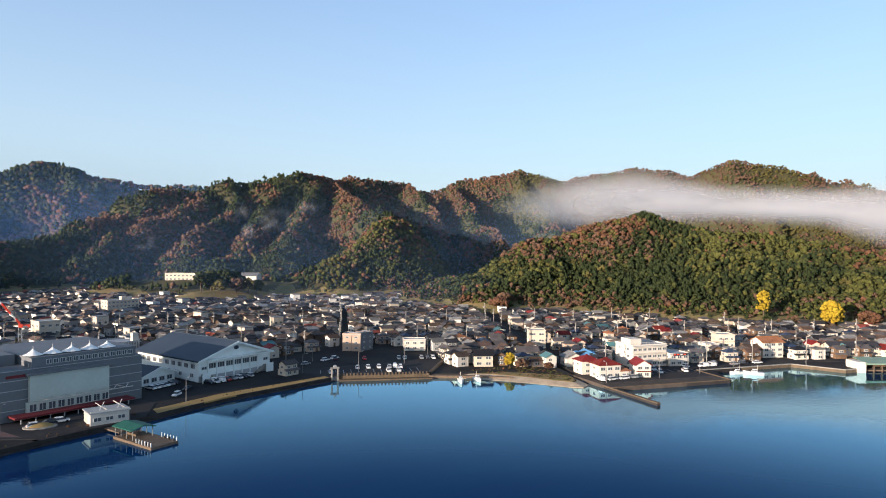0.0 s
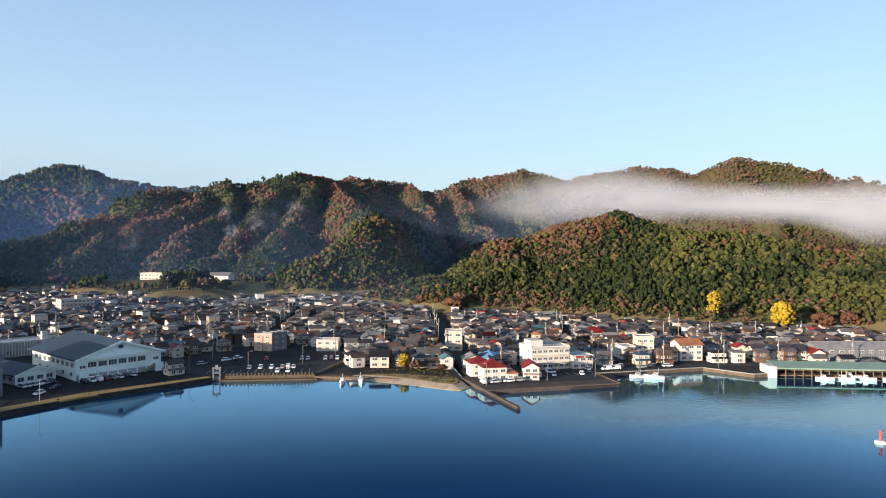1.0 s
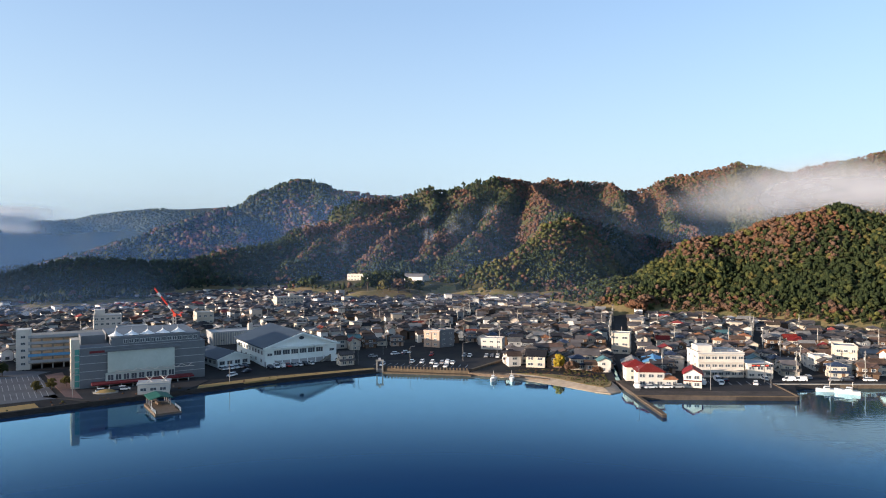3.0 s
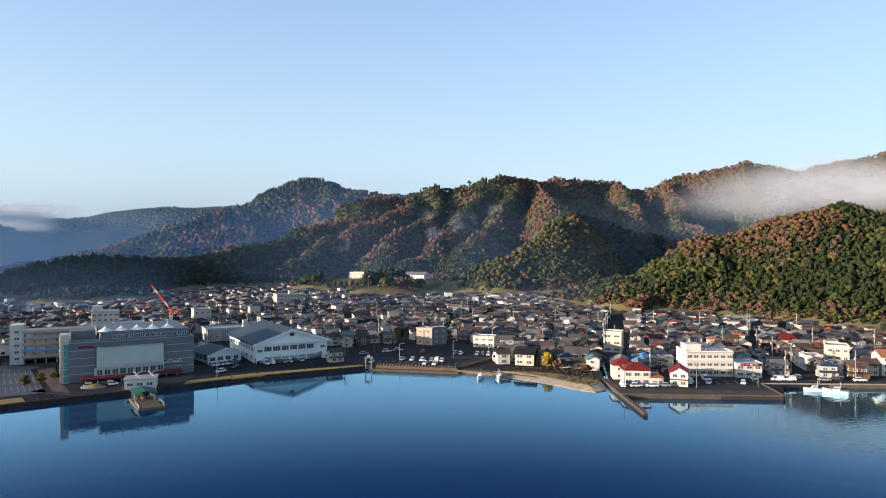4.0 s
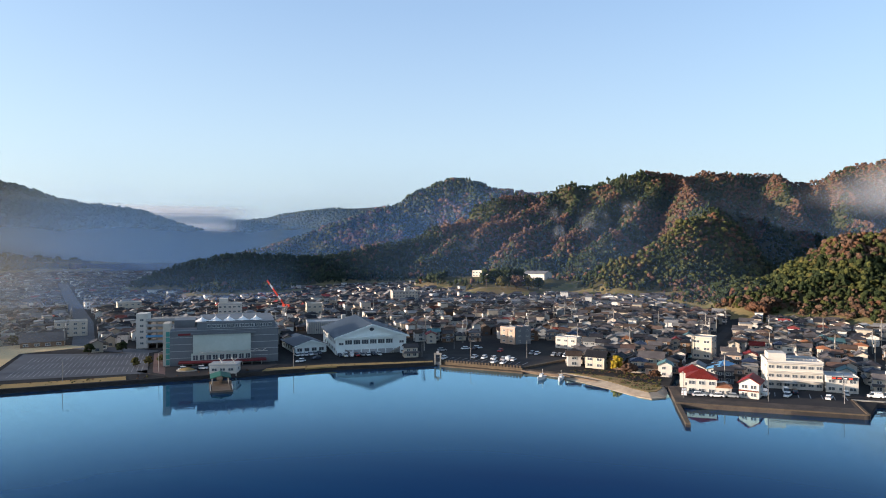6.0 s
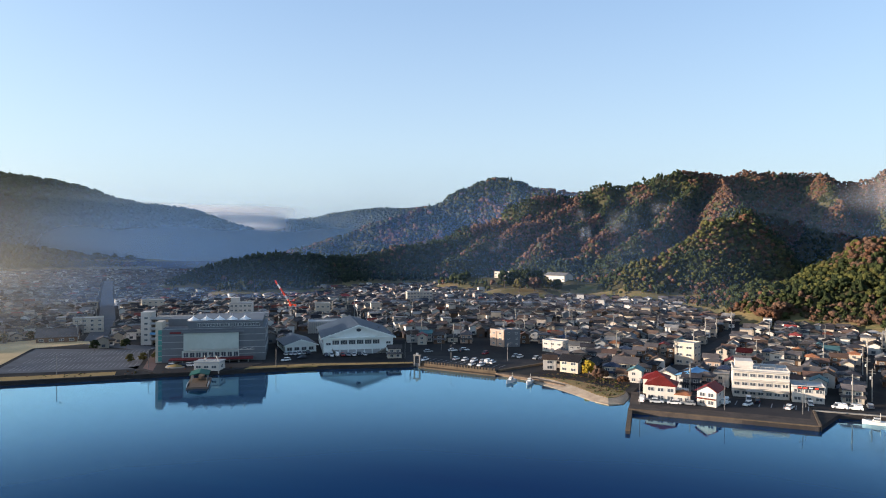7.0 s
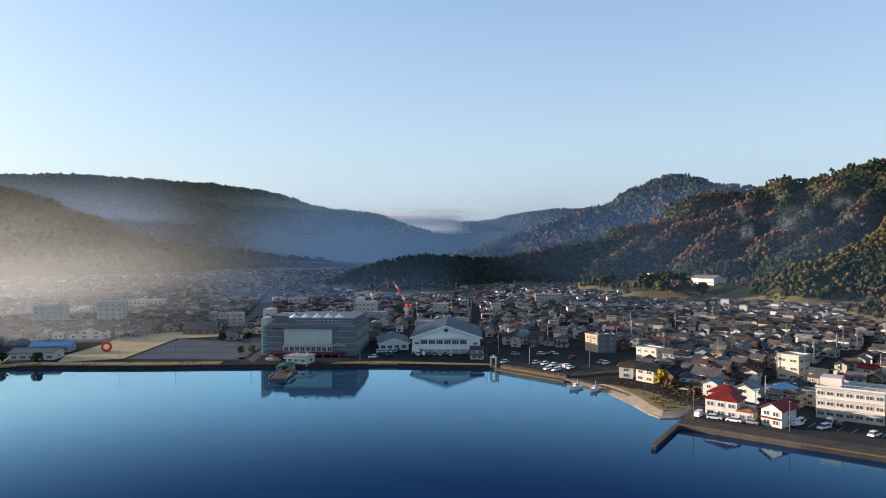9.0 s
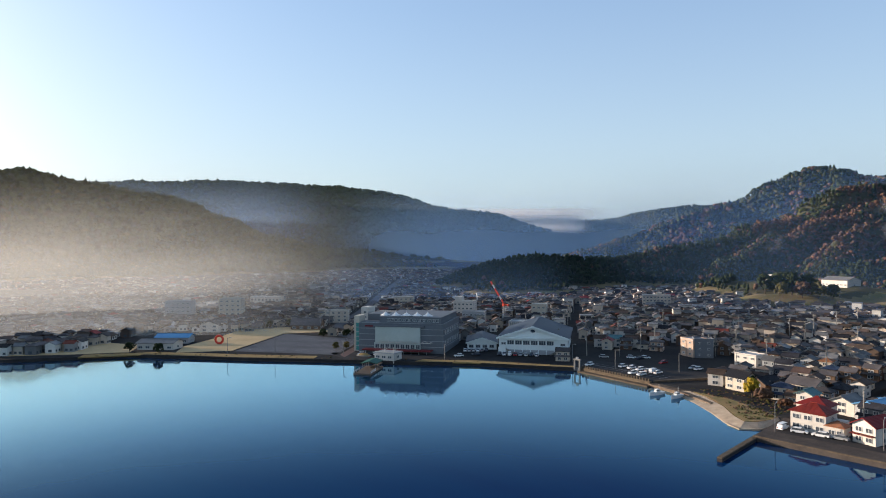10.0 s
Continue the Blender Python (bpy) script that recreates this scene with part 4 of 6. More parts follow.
wall_line("sea_wall", [(75.6, 147.2), (109.6, 143.5), (115.4, 130.6), (120.6, 130.3)], 0.6, -2.5, 1.25, "tan_conc", "tan concrete sea wall along the small harbour", "concrete")
wall_line("sea_wall_quay", [(73.3, 134), (75.6, 147.2)], 0.5, -2.5, 1.45, "tan_conc", "tan concrete sea wall")
wall_line("promenade_wall", [(-165.8, 76), (-154.7, 91.4), (-143.3, 107.8), (-111.9, 126.1), (-84, 144.1), (-65.6, 155), (-50.4, 165.8), (-21, 178.4)], 1.2, -2.5, 1.35, "dark_conc", "dark stone sea wall below the promenade")
wall_line("promenade_step", [(-165.2, 75.2), (-154.1, 90.6), (-142.7, 107), (-111.3, 125.2), (-83.4, 143.2), (-65, 154.1), (-49.8, 164.9), (-21, 177.4)], 0.8, -2.5, 0.6, "dark_conc", "dark lower ledge of the sea wall")
slab("promenade_grass", [(-64, 156), (-49.2, 165.6), (-22, 178), (-22.6, 180.2), (-50.5, 169.2), (-64.6, 160)], 1.0, 1.36, "drygrass", "strip of dry orange grass on the promenade")
slab("plaza_grass", [(-152, 92.6), (-141, 109.2), (-110.5, 127), (-92, 139.5), (-95, 143.5), (-112, 132.4), (-143, 114), (-156, 96)], 1.0, 1.36, "drygrass", "strip of dry orange grass along the sea wall")
slab("car_park", [(-24, 179.5), (3, 173), (13, 184), (21.7, 198.4), (-4.3, 214.2), (-26, 208), (-28, 188)], 1.0, 1.3, "asphalt", "dark asphalt car park behind the sea wall")
slab("plaza_car_park", [(-124.5, 131.8), (-92.4, 148.6), (-112, 178.5), (-148.5, 169.5)], 1.0, 1.33, "lot", "grey asphalt car park by the lawn")
slab("plaza_paving", [(-91.6, 149.8), (-86.5, 147.4), (-93, 157.6), (-107.5, 182), (-110, 178)], 1.0, 1.335, "brick", "worn reddish block paving beside the car park")
slab("lawn", [(-126.5, 132), (-150.5, 170), (-139, 188), (-164, 189), (-177, 168), (-160, 146), (-148, 126), (-137.1, 117.4)], 1.0, 1.32, "lawn", "pale dry lawn by the waterfront")
slab("sand_field", [(-161.5, 92), (-150, 108), (-163, 118), (-181, 112), (-186, 98), (-173.3, 78)], 1.0, 1.32, "lawn", "pale sandy field by the waterfront")
slab("mall_yard", [(-97, 150), (-84, 145), (-66, 155), (-64, 166), (-67, 171), (-92, 158)], 1.0, 1.33, "asphalt", "dark paved forecourt of the shopping building")
SPIT = [(4.5, 172.0), (12, 167.2), (19, 160.8), (25, 154.2), (30, 147.6), (33.8, 144.2), (36.9, 146.2), (38.2, 152.0), (38.6, 157.0)]
INNER = [(4.6, 173.5), (12.4, 170.6), (20, 165), (26, 158.6), (30.6, 151.4), (33.6, 148.0), (35.6, 149.4), (37.2, 153), (38.2, 158.0)]
mb = MB()
n = len(SPIT)
mb.add([(x, y, 1.2) for x, y in INNER] + [(x, y, 0.5) for x, y in SPIT] + [(x * 1.0 + (x - 26) * 0.12, y - 2.2, -0.8) for x, y in SPIT],
       [(n + i, n + i + 1, i + 1, i) for i in range(n - 1)] + [(2 * n + i, 2 * n + i + 1, n + i + 1, n + i) for i in range(n - 1)])
structure("beach", mb, "sand", "sandy spit with a shallow shore")
slab("spit_grass", [(x, y + 0.6) for x, y in INNER] + [(40.2, 170), (24, 176), (12, 177)], -0.5, 1.2, "spit", "rough tan and green grass on the spit")
wall_line("spit_wall", [(38.5, 157.6), (38.0, 152.0), (36.8, 146.4), (33.8, 144.5), (31, 146.6)], 0.5, -1.5, 0.62, "sand", "low rounded stone edge of the spit")
wall_line("beach_timber", [(4, 171.6), (15, 166.5), (23, 160.5)], 1.3, -0.5, 1.1, "wood", "old timber landing along the shore")
wall_line("lot_kerb", [(4.5, 173), (22.5, 197.8)], 0.9, 0.5, 1.75, "tan_conc", "low concrete wall beside the car park")
# stepped revetment with its row of blocks
wall_line("revetment", [(-19, 177.2), (3.6, 170.8)], 2.2, -1.5, 0.75, "tan_conc", "sloping tan revetment of concrete blocks")
wall_line("revetment_top", [(-19.5, 178.4), (3.6, 172.0)], 0.8, 0, 1.55, "tan_conc", "tan concrete coping of the revetment")
post = MB().box(0, 0, 0, 0.4, 0.4, 0.55).mesh("bollard", [M["tan_conc"]])
rev = thing("bollard_row", "row of short concrete posts on the sea wall coping", "bollards")
for k in range(26):
    t = (k + 0.5) / 26
    part("bollard", post, None, rev, pose(-19.5 + 23.1 * t, 178.4 - 6.4 * t, 1.55, 0, 0, -15))



def road(name, pts, width, material, label, z_up=0.06):
    """A strip of asphalt that follows the ground along a line."""
    P = []
    for (ax, ay), (bx, by) in zip(pts[:-1], pts[1:]):
        n = max(2, int(math.hypot(bx - ax, by - ay) // 6))
        P += [(ax + (bx - ax) * k / n, ay + (by - ay) * k / n) for k in range(n)]
    P.append(pts[-1])
    rings = []
    for k, (x, y) in enumerate(P):
        (ax, ay), (bx, by) = P[max(0, k - 1)], P[min(len(P) - 1, k + 1)]
        L = math.hypot(bx - ax, by - ay)
        nx, ny = -(by - ay) / L * width / 2, (bx - ax) / L * width / 2
        z = float(ground_z(x, y)) + z_up
        rings.append([(x - nx, y - ny, z), (x + nx, y + ny, z), (x + nx, y + ny, z - 0.5), (x - nx, y - ny, z - 0.5)])
    return structure(name, MB().loft(rings), material, label)


road("avenue", [(-112, 180), (-141, 186), (-190, 248), (-297, 369), (-420, 510)], 7.0, "lot", "grey asphalt avenue running inland")
road("canal_road", [(44, 158), (48, 172), (60, 214), (80, 270)], 3.4, "asphalt", "narrow asphalt street between houses")
road("harbour_road", [(76, 152), (112, 148), (150, 136), (200, 114)], 4.0, "asphalt", "asphalt street along the harbour")
# ---- houses ----
INLAND = ([-260, -140, -45, 55, 110, 170, 300], [-46, -41, -28, 15, 15, 20, 35])


def inland(x):
    """Heading of the streets that run inland, degrees to the right of +y."""
    return np.interp(x, *INLAND)


def house_template(k, L, W, storeys, wall, roof, kind, skirt):
    """A small Japanese town house: walls, tiled roof, lower skirt roof, windows, door."""
    ob = thing("house", "", "house", "houses of the town")
    L, W = L * 0.8, W * 0.8
    h1, h2 = 1.65, 3.1
    ze = h2 if storeys == 2 else h1 + 0.1
    rise = W * (0.24 if kind != "flat" else 0.02)
    U, V = (L * 0.9, W * 0.86) if (skirt and storeys == 2) else (L, W)
    wb = MB()
    if kind == "gable":
        wb.house_body(U, V, 0, ze, rise * V / W)
    else:
        wb.box(0, 0, 0, U, V, ze)
    if U < L:
        wb.box(0, 0, 0, L, W, h1 - 0.1)
    part("wall", wb, wall, ob)
    rb = MB()
    if kind == "gable":
        rb.gable(U, V, ze, rise * V / W, 0.4)
    elif kind == "hip":
        rb.hip(U, V, ze, rise, 0.4)
    else:
        rb.box(0, 0, ze, U + 0.2, V + 0.2, 0.16)
        for sx, sy, a, b in ((0, -1, U + 0.2, 0.14), (0, 1, U + 0.2, 0.14), (-1, 0, 0.14, V + 0.2), (1, 0, 0.14, V + 0.2)):
            rb.box(sx * (U / 2 + 0.03), sy * (V / 2 + 0.03), ze + 0.16, a, b, 0.3)
    part("roof", rb, roof, ob)
    if U < L or skirt:
        for s in (-1, 1):
            sb = MB()
            y0, y1 = s * V / 2, s * (W / 2 + 0.55)
            sb.section([(y0, h1 + 0.25), (y1, h1 - 0.18), (y1, h1 - 0.28), (y0, h1 + 0.1)][::s], -L / 2 - 0.35, L / 2 + 0.35)
            part("lower_roof", sb, roof, ob)
    nwin = 2 if L > 3.8 else 1
    for f in range(storeys):
        z = 0.4 + f * 1.5
        for s, face in ((-1, "-y"), (1, "+y")):
            yy = (V if f == storeys - 1 and U < L else W) / 2
            for i in range(nwin):
                if f == 0 and i == nwin - 1 and s < 0:
                    continue
                window(ob, -U / 2 + U * (i + 0.5) / nwin, s * yy, z, 1.05 if nwin > 1 else 1.4, 0.75 if f else 0.9, face)
        xx = (U if f == storeys - 1 and U < L else L) / 2
        window(ob, -xx, 0.3, z, 1.0, 0.8, "-x")
        window(ob, xx, -0.2, z, 1.0, 0.8, "+x")
    part("door", MB().box(0, -0.03, 0, 0.75, 0.1, 1.35), "brown", ob, pose(U / 2 - U / nwin / 2, -W / 2, 0))
    if k % 3 == 0:
        part("chimney_box" if k % 2 else "air_unit", MB().box(0, -0.25, 0, 0.6, 0.35, 0.5), "lgrey", ob, pose(-L / 2 + 0.8, -W / 2, 0.05))
    return ob


LOOKS = [  # length, depth, storeys, wall, roof, roof kind, skirt roof, words
    (5.2, 4.2, 2, "cream", "t_grey", "gable", True, "cream two-storey house with grey tiled gable roof"),
    (5.8, 4.6, 2, "white", "t_dark", "hip", True, "white two-storey house with dark hipped tile roof"),
    (4.7, 4.0, 2, "brown", "t_grey", "gable", True, "brown boarded two-storey house with grey tiled roof"),
    (6.1, 4.4, 1, "cream", "t_grey", "hip", False, "low cream house with grey hipped tile roof"),
    (4.5, 3.9, 2, "white", "t_brown", "gable", False, "white two-storey house with brown gable roof"),
    (5.4, 4.0, 2, "grey", "t_dark", "gable", True, "grey two-storey house with dark tiled roof"),
    (6.3, 4.2, 2, "brown", "t_dark", "hip", True, "dark boarded house with dark hipped tile roof"),
    (5.0, 4.2, 2, "lgrey", "t_light", "gable", False, "pale grey house with pale sheet roof"),
    (4.9, 4.0, 1, "brown", "t_dark", "gable", False, "low dark timber house with tiled roof"),
    (4.5, 4.4, 2, "white", "t_light", "flat", False, "white two-storey flat-roofed house"),
    (5.2, 4.0, 2, "pinkish", "t_grey", "hip", True, "pinkish two-storey house with grey hipped roof"),
    (4.7, 4.0, 2, "cream", "t_red", "gable", False, "cream house with faded red roof"),
    (4.1, 3.7, 2, "cream", "t_orange", "hip", False, "cream house with orange tiled roof"),
    (4.8, 4.1, 2, "white", "t_teal", "gable", False, "white house with teal sheet roof"),
    (5.3, 4.3, 2, "cream", "t_navy", "hip", True, "cream two-storey house with dark blue glazed roof"),
    (5.0, 4.4, 2, "white", "t_tan", "hip", False, "white two-storey house with tan tiled hipped roof"),
    (5.6, 4.2, 2, "brown", "t_brown", "gable", True, "brown timber house with brown tiled gable roof"),
]
WEIGHTS = [11, 9, 8, 8, 7, 7, 6, 5, 5, 4, 5, 2.5, 2, 3, 5, 6, 6]
# ground kept free of scattered houses: centre x, y, half sizes, turn
BLOCKS = [(-52, 178, 18, 10, 28), (-80, 172, 21, 20, 27), (-118, 192, 14, 12, 27), (-48, 202, 17, 20, 28), (-62, 198, 8, 14, 28), (-5, 194, 22, 20, -10), (50, 152, 14, 9, -5), (70, 158, 13, 9, -6),
          (55, 197, 4.5, 5, 15), (106, 166, 5, 5, -30), (114, 156, 7, 5, -14), (165, 136, 22, 6, -21), (-1, 219, 7, 5, 0), (-71, 350, 9, 6, 25), (-99, 251, 6, 6, 0), (-125, 256, 8, 6, 0),
          (28, 163, 12, 10, -30), (-122, 150, 32, 24, 35), (-158, 130, 26, 32, 40), (-18, 408, 22, 14, 0), (-30, 445, 40, 22, 0), (-150, 172, 14, 16, 45), (-152, 178, 17, 12, 10), (-72, 222, 12, 9, 28), (66, 150, 10, 8, 0), (-44, 178, 12, 10, 0), (84, 144, 10, 7, -6)]
ROADS = [([(-141, 184), (-190, 248), (-297, 369), (-420, 510)], 5.0), ([(42, 150), (48, 172), (60, 214), (80, 270), (92, 300)], 3.6), ([(-36, 196), (-60, 240), (-90, 300), (-120, 350)], 2.6),
         ([(76, 150), (112, 146), (150, 134), (200, 112), (260, 70)], 3.4), ([(44, 157), (76, 153)], 3.0), ([(-100, 225), (-60, 240), (-5, 222), (50, 205), (110, 195), (190, 165)], 2.2),
         ([(90, 152), (104, 205), (125, 240)], 2.0), ([(-150, 230), (-80, 290), (10, 268), (80, 250), (150, 225)], 2.0), ([(-5, 222), (10, 268), (30, 340)], 1.8), ([(-28, 190), (-26, 212), (-5, 220), (23, 202)], 2.2),
         ([(130, 150), (142, 185), (160, 215)], 1.8)]


def free_of(x, y, rad):
    ok = shore_r(x, y) + 7 + rad < np.hypot(x, y)
    for bx, by, hx, hy, rot in BLOCKS:
        c, s = math.cos(radians(rot)), math.sin(radians(rot))
        u, v = (x - bx) * c + (y - by) * s, -(x - bx) * s + (y - by) * c
        ok &= ~((np.abs(u) < hx + rad * 0.5) & (np.abs(v) < hy + rad * 0.5))
    for pts, w in ROADS:
        for (ax, ay), (bx, by) in zip(pts[:-1], pts[1:]):
            t = np.clip(((x - ax) * (bx - ax) + (y - ay) * (by - ay)) / ((bx - ax) ** 2 + (by - ay) ** 2), 0, 1)
            ok &= np.hypot(x - ax - t * (bx - ax), y - ay - t * (by - ay)) > w + rad * 0.75
    return ok


def town_spots(gap):
    """Dart throwing on jittered rows; far from the shore the spots thin out a little."""
    gx, gy = np.meshgrid(np.arange(-760, 300, gap * 0.5), np.arange(60, 760, gap * 0.5))
    x, y = gx.ravel() + rng.uniform(-1, 1, gx.size), gy.ravel() + rng.uniform(-1, 1, gx.size)
    h = hill(x, y)
    r = np.hypot(x, y)
    ok = (h < 2.2) & (r < 900) & free_of(x, y, 2.1) & (y > -x * 0.05 + 60)
    far_gap = np.where(r > 330, 1.12, np.where(r > 230, 0.93, 1.0))
    x, y, far_gap = x[ok], y[ok], far_gap[ok]
    order = rng.permutation(len(x))
    cell, out = {}, []
    for i in order:
        g = gap * far_gap[i]
        cx, cy = int(x[i] // 8), int(y[i] // 8)
        if all((x[i] - a) ** 2 + (y[i] - b) ** 2 > g * g for dx in (-1, 0, 1) for dy in (-1, 0, 1) for a, b in cell.get((cx + dx, cy + dy), ())):
            cell.setdefault((cx, cy), []).append((x[i], y[i]))
            out.append((x[i], y[i]))
    return np.array(out)


spots = town_spots(4.15)
near_rank = np.argsort(np.hypot(spots[:, 0] - 40, spots[:, 1] - 60))
templates = []
for k, (L, W, st, wall, roof, kind, skirt, words) in enumerate(LOOKS):
    ob = house_template(k, L, W, st, wall, roof, kind, skirt)
    tagged(ob, words)
    templates.append(ob)
wcum = np.cumsum(WEIGHTS) / sum(WEIGHTS)
NEAR = 330
used = set()
for i in near_rank[:NEAR]:
    x, y = spots[i]
    k = int(np.searchsorted(wcum, rng.rand()))
    m = pose(x, y, float(ground_z(x, y)) - 0.05, 0, 0, -inland(x) + 90 * rng.randint(0, 4) + rng.uniform(-4, 4))
    if k not in used:
        used.add(k)
        templates[k].matrix_basis = m
    else:
        copy_thing(templates[k], m)
for k, ob in enumerate(templates):
    if k not in used:
        i = near_rank[NEAR + k]
        ob.matrix_basis = pose(*spots[i], float(ground_z(*spots[i])), 0, 0, -inland(spots[i][0]))

FAR_W = [mat("far_wall_%d" % k, c, 0.8, None, 0.3, 0, 0, 0, 0.3) for k, c in enumerate(((0.5, 0.43, 0.35), (0.7, 0.67, 0.62), (0.10, 0.07, 0.055), (0.22, 0.22, 0.22)))]
FAR_R = [roof_mat("far_roof_%d" % k, c, 0.7, 0, 0.5) for k, c in enumerate(((0.098, 0.088, 0.088), (0.036, 0.036, 0.042), (0.12, 0.085, 0.066), (0.22, 0.215, 0.21), (0.24, 0.06, 0.045)))]


def far_house(mb, x, y, z, turn):
    """A house of the further streets: walls, roof with eaves, dark windows, in a shared mesh."""
    one = MB()
    L, W = rng.uniform(2.9, 4.7), rng.uniform(2.6, 3.5)
    st = rng.choice([1, 2, 2, 2])
    ze = 3.05 if st == 2 else 1.75
    wm = rng.choice(4, p=[0.36, 0.32, 0.16, 0.16])
    rm = 4 + rng.choice(5, p=[0.40, 0.24, 0.2, 0.13, 0.03])
    if rng.rand() < 0.02:
        h = rng.uniform(3.2, 5.0)
        one.box(0, 0, 0, L * 1.3, W * 1.2, h, wm % 2)
        one.box(0, 0, h, L * 1.3 + 0.15, W * 1.2 + 0.15, 0.3, 3)
        ze, L, W = h, L * 1.3, W * 1.2
    elif rng.rand() < 0.6:
        one.house_body(L, W, 0, ze, W * 0.23, wm)
        one.gable(L, W, ze, W * 0.23, 0.4, 0.14, rm)
    else:
        one.box(0, 0, 0, L, W, ze, wm)
        one.hip(L, W, ze, W * 0.24, 0.4, 0.14, rm)
    for f in range(int(ze // 1.7)):
        for s in (-1, 1):
            for i in (-0.25, 0.25):
                one.box(i * L, s * W / 2, 0.5 + 1.7 * f, 0.95, 0.08, 0.75, 9)
        one.box(-L / 2, 0, 0.5 + 1.7 * f, 0.08, 1.1, 0.85, 9)
        one.box(L / 2, 0, 0.5 + 1.7 * f, 0.08, 1.1, 0.85, 9)
    c, s = math.cos(turn), math.sin(turn)
    k = len(mb.v)
    mb.v += [(x + a * c - b * s, y + a * s + b * c, z + d) for a, b, d in one.v]
    mb.f += [tuple(i + k for i in f) for f in one.f]
    mb.mi += one.mi


far_town = MB()
for i in near_rank[NEAR + len(LOOKS):]:
    x, y = spots[i]
    far_house(far_town, x, y, float(ground_z(x, y)) - 0.1, radians(-inland(x) + 90 * rng.randint(0, 4) + rng.uniform(-5, 5)))
tagged(new("distant_houses", far_town.mesh("distant_houses", FAR_W + FAR_R + [M["glass"]])), "dense town of small tiled houses further inland", "houses", "", "stuff")
# ---- landmark buildings ----
def block(name, label, category, p0, p1, depth, height, wall, z=1.3, floors=3, cols=5, parapet=0.35, roof="lgrey", win=(1.2, 0.8), group="", sides=2, bands=False):
    """A flat-roofed building on a front line: walls, roof slab, parapet, rows of windows on three sides."""
    m, L = front(p0, p1, z)
    ob = thing(name, label, category, group, m)
    part("wall", MB().box(0, depth / 2, -1.0, L, depth, height + 1.0), wall, ob)
    part("roof", MB().box(0, depth / 2, height, L + 0.2, depth + 0.2, 0.15), roof, ob)
    for sx, sy, a, b in ((0, 0, L + 0.24, 0.16), (0, depth, L + 0.24, 0.16), (-L / 2, depth / 2, 0.16, depth - 0.16), (L / 2, depth / 2, 0.16, depth - 0.16)):
        part("parapet", MB().box(sx, sy, height + 0.154, a, b, parapet), wall, ob)
    fh = height / floors
    for f in range(floors):
        if bands:
            part("ledge", MB().box(0, -0.3, fh * f + fh - 0.18, L, 0.7, 0.16), wall, ob)
        for i in range(cols):
            window(ob, -L / 2 + L * (i + 0.5) / cols, 0, fh * f + fh * 0.3, win[0], win[1])
        for i in range(sides):
            yy = depth * (i + 0.5) / sides
            window(ob, -L / 2, yy, fh * f + fh * 0.3, win[0] * 0.9, win[1], "-x")
            window(ob, L / 2, yy, fh * f + fh * 0.3, win[0] * 0.9, win[1], "+x")
    return ob, L


def rail(parent, x0, x1, y, z, h=0.5, n=8, material="steel"):
    mb = MB()
    mb.tube((x0, y, z + h), (x1, y, z + h), 0.04, n=5)
    part("top_rail", mb, material, parent)
    for k in range(n + 1):
        x = x0 + (x1 - x0) * k / n
        part("baluster", MB().box(x, y, z, 0.05, 0.05, h), material, parent)


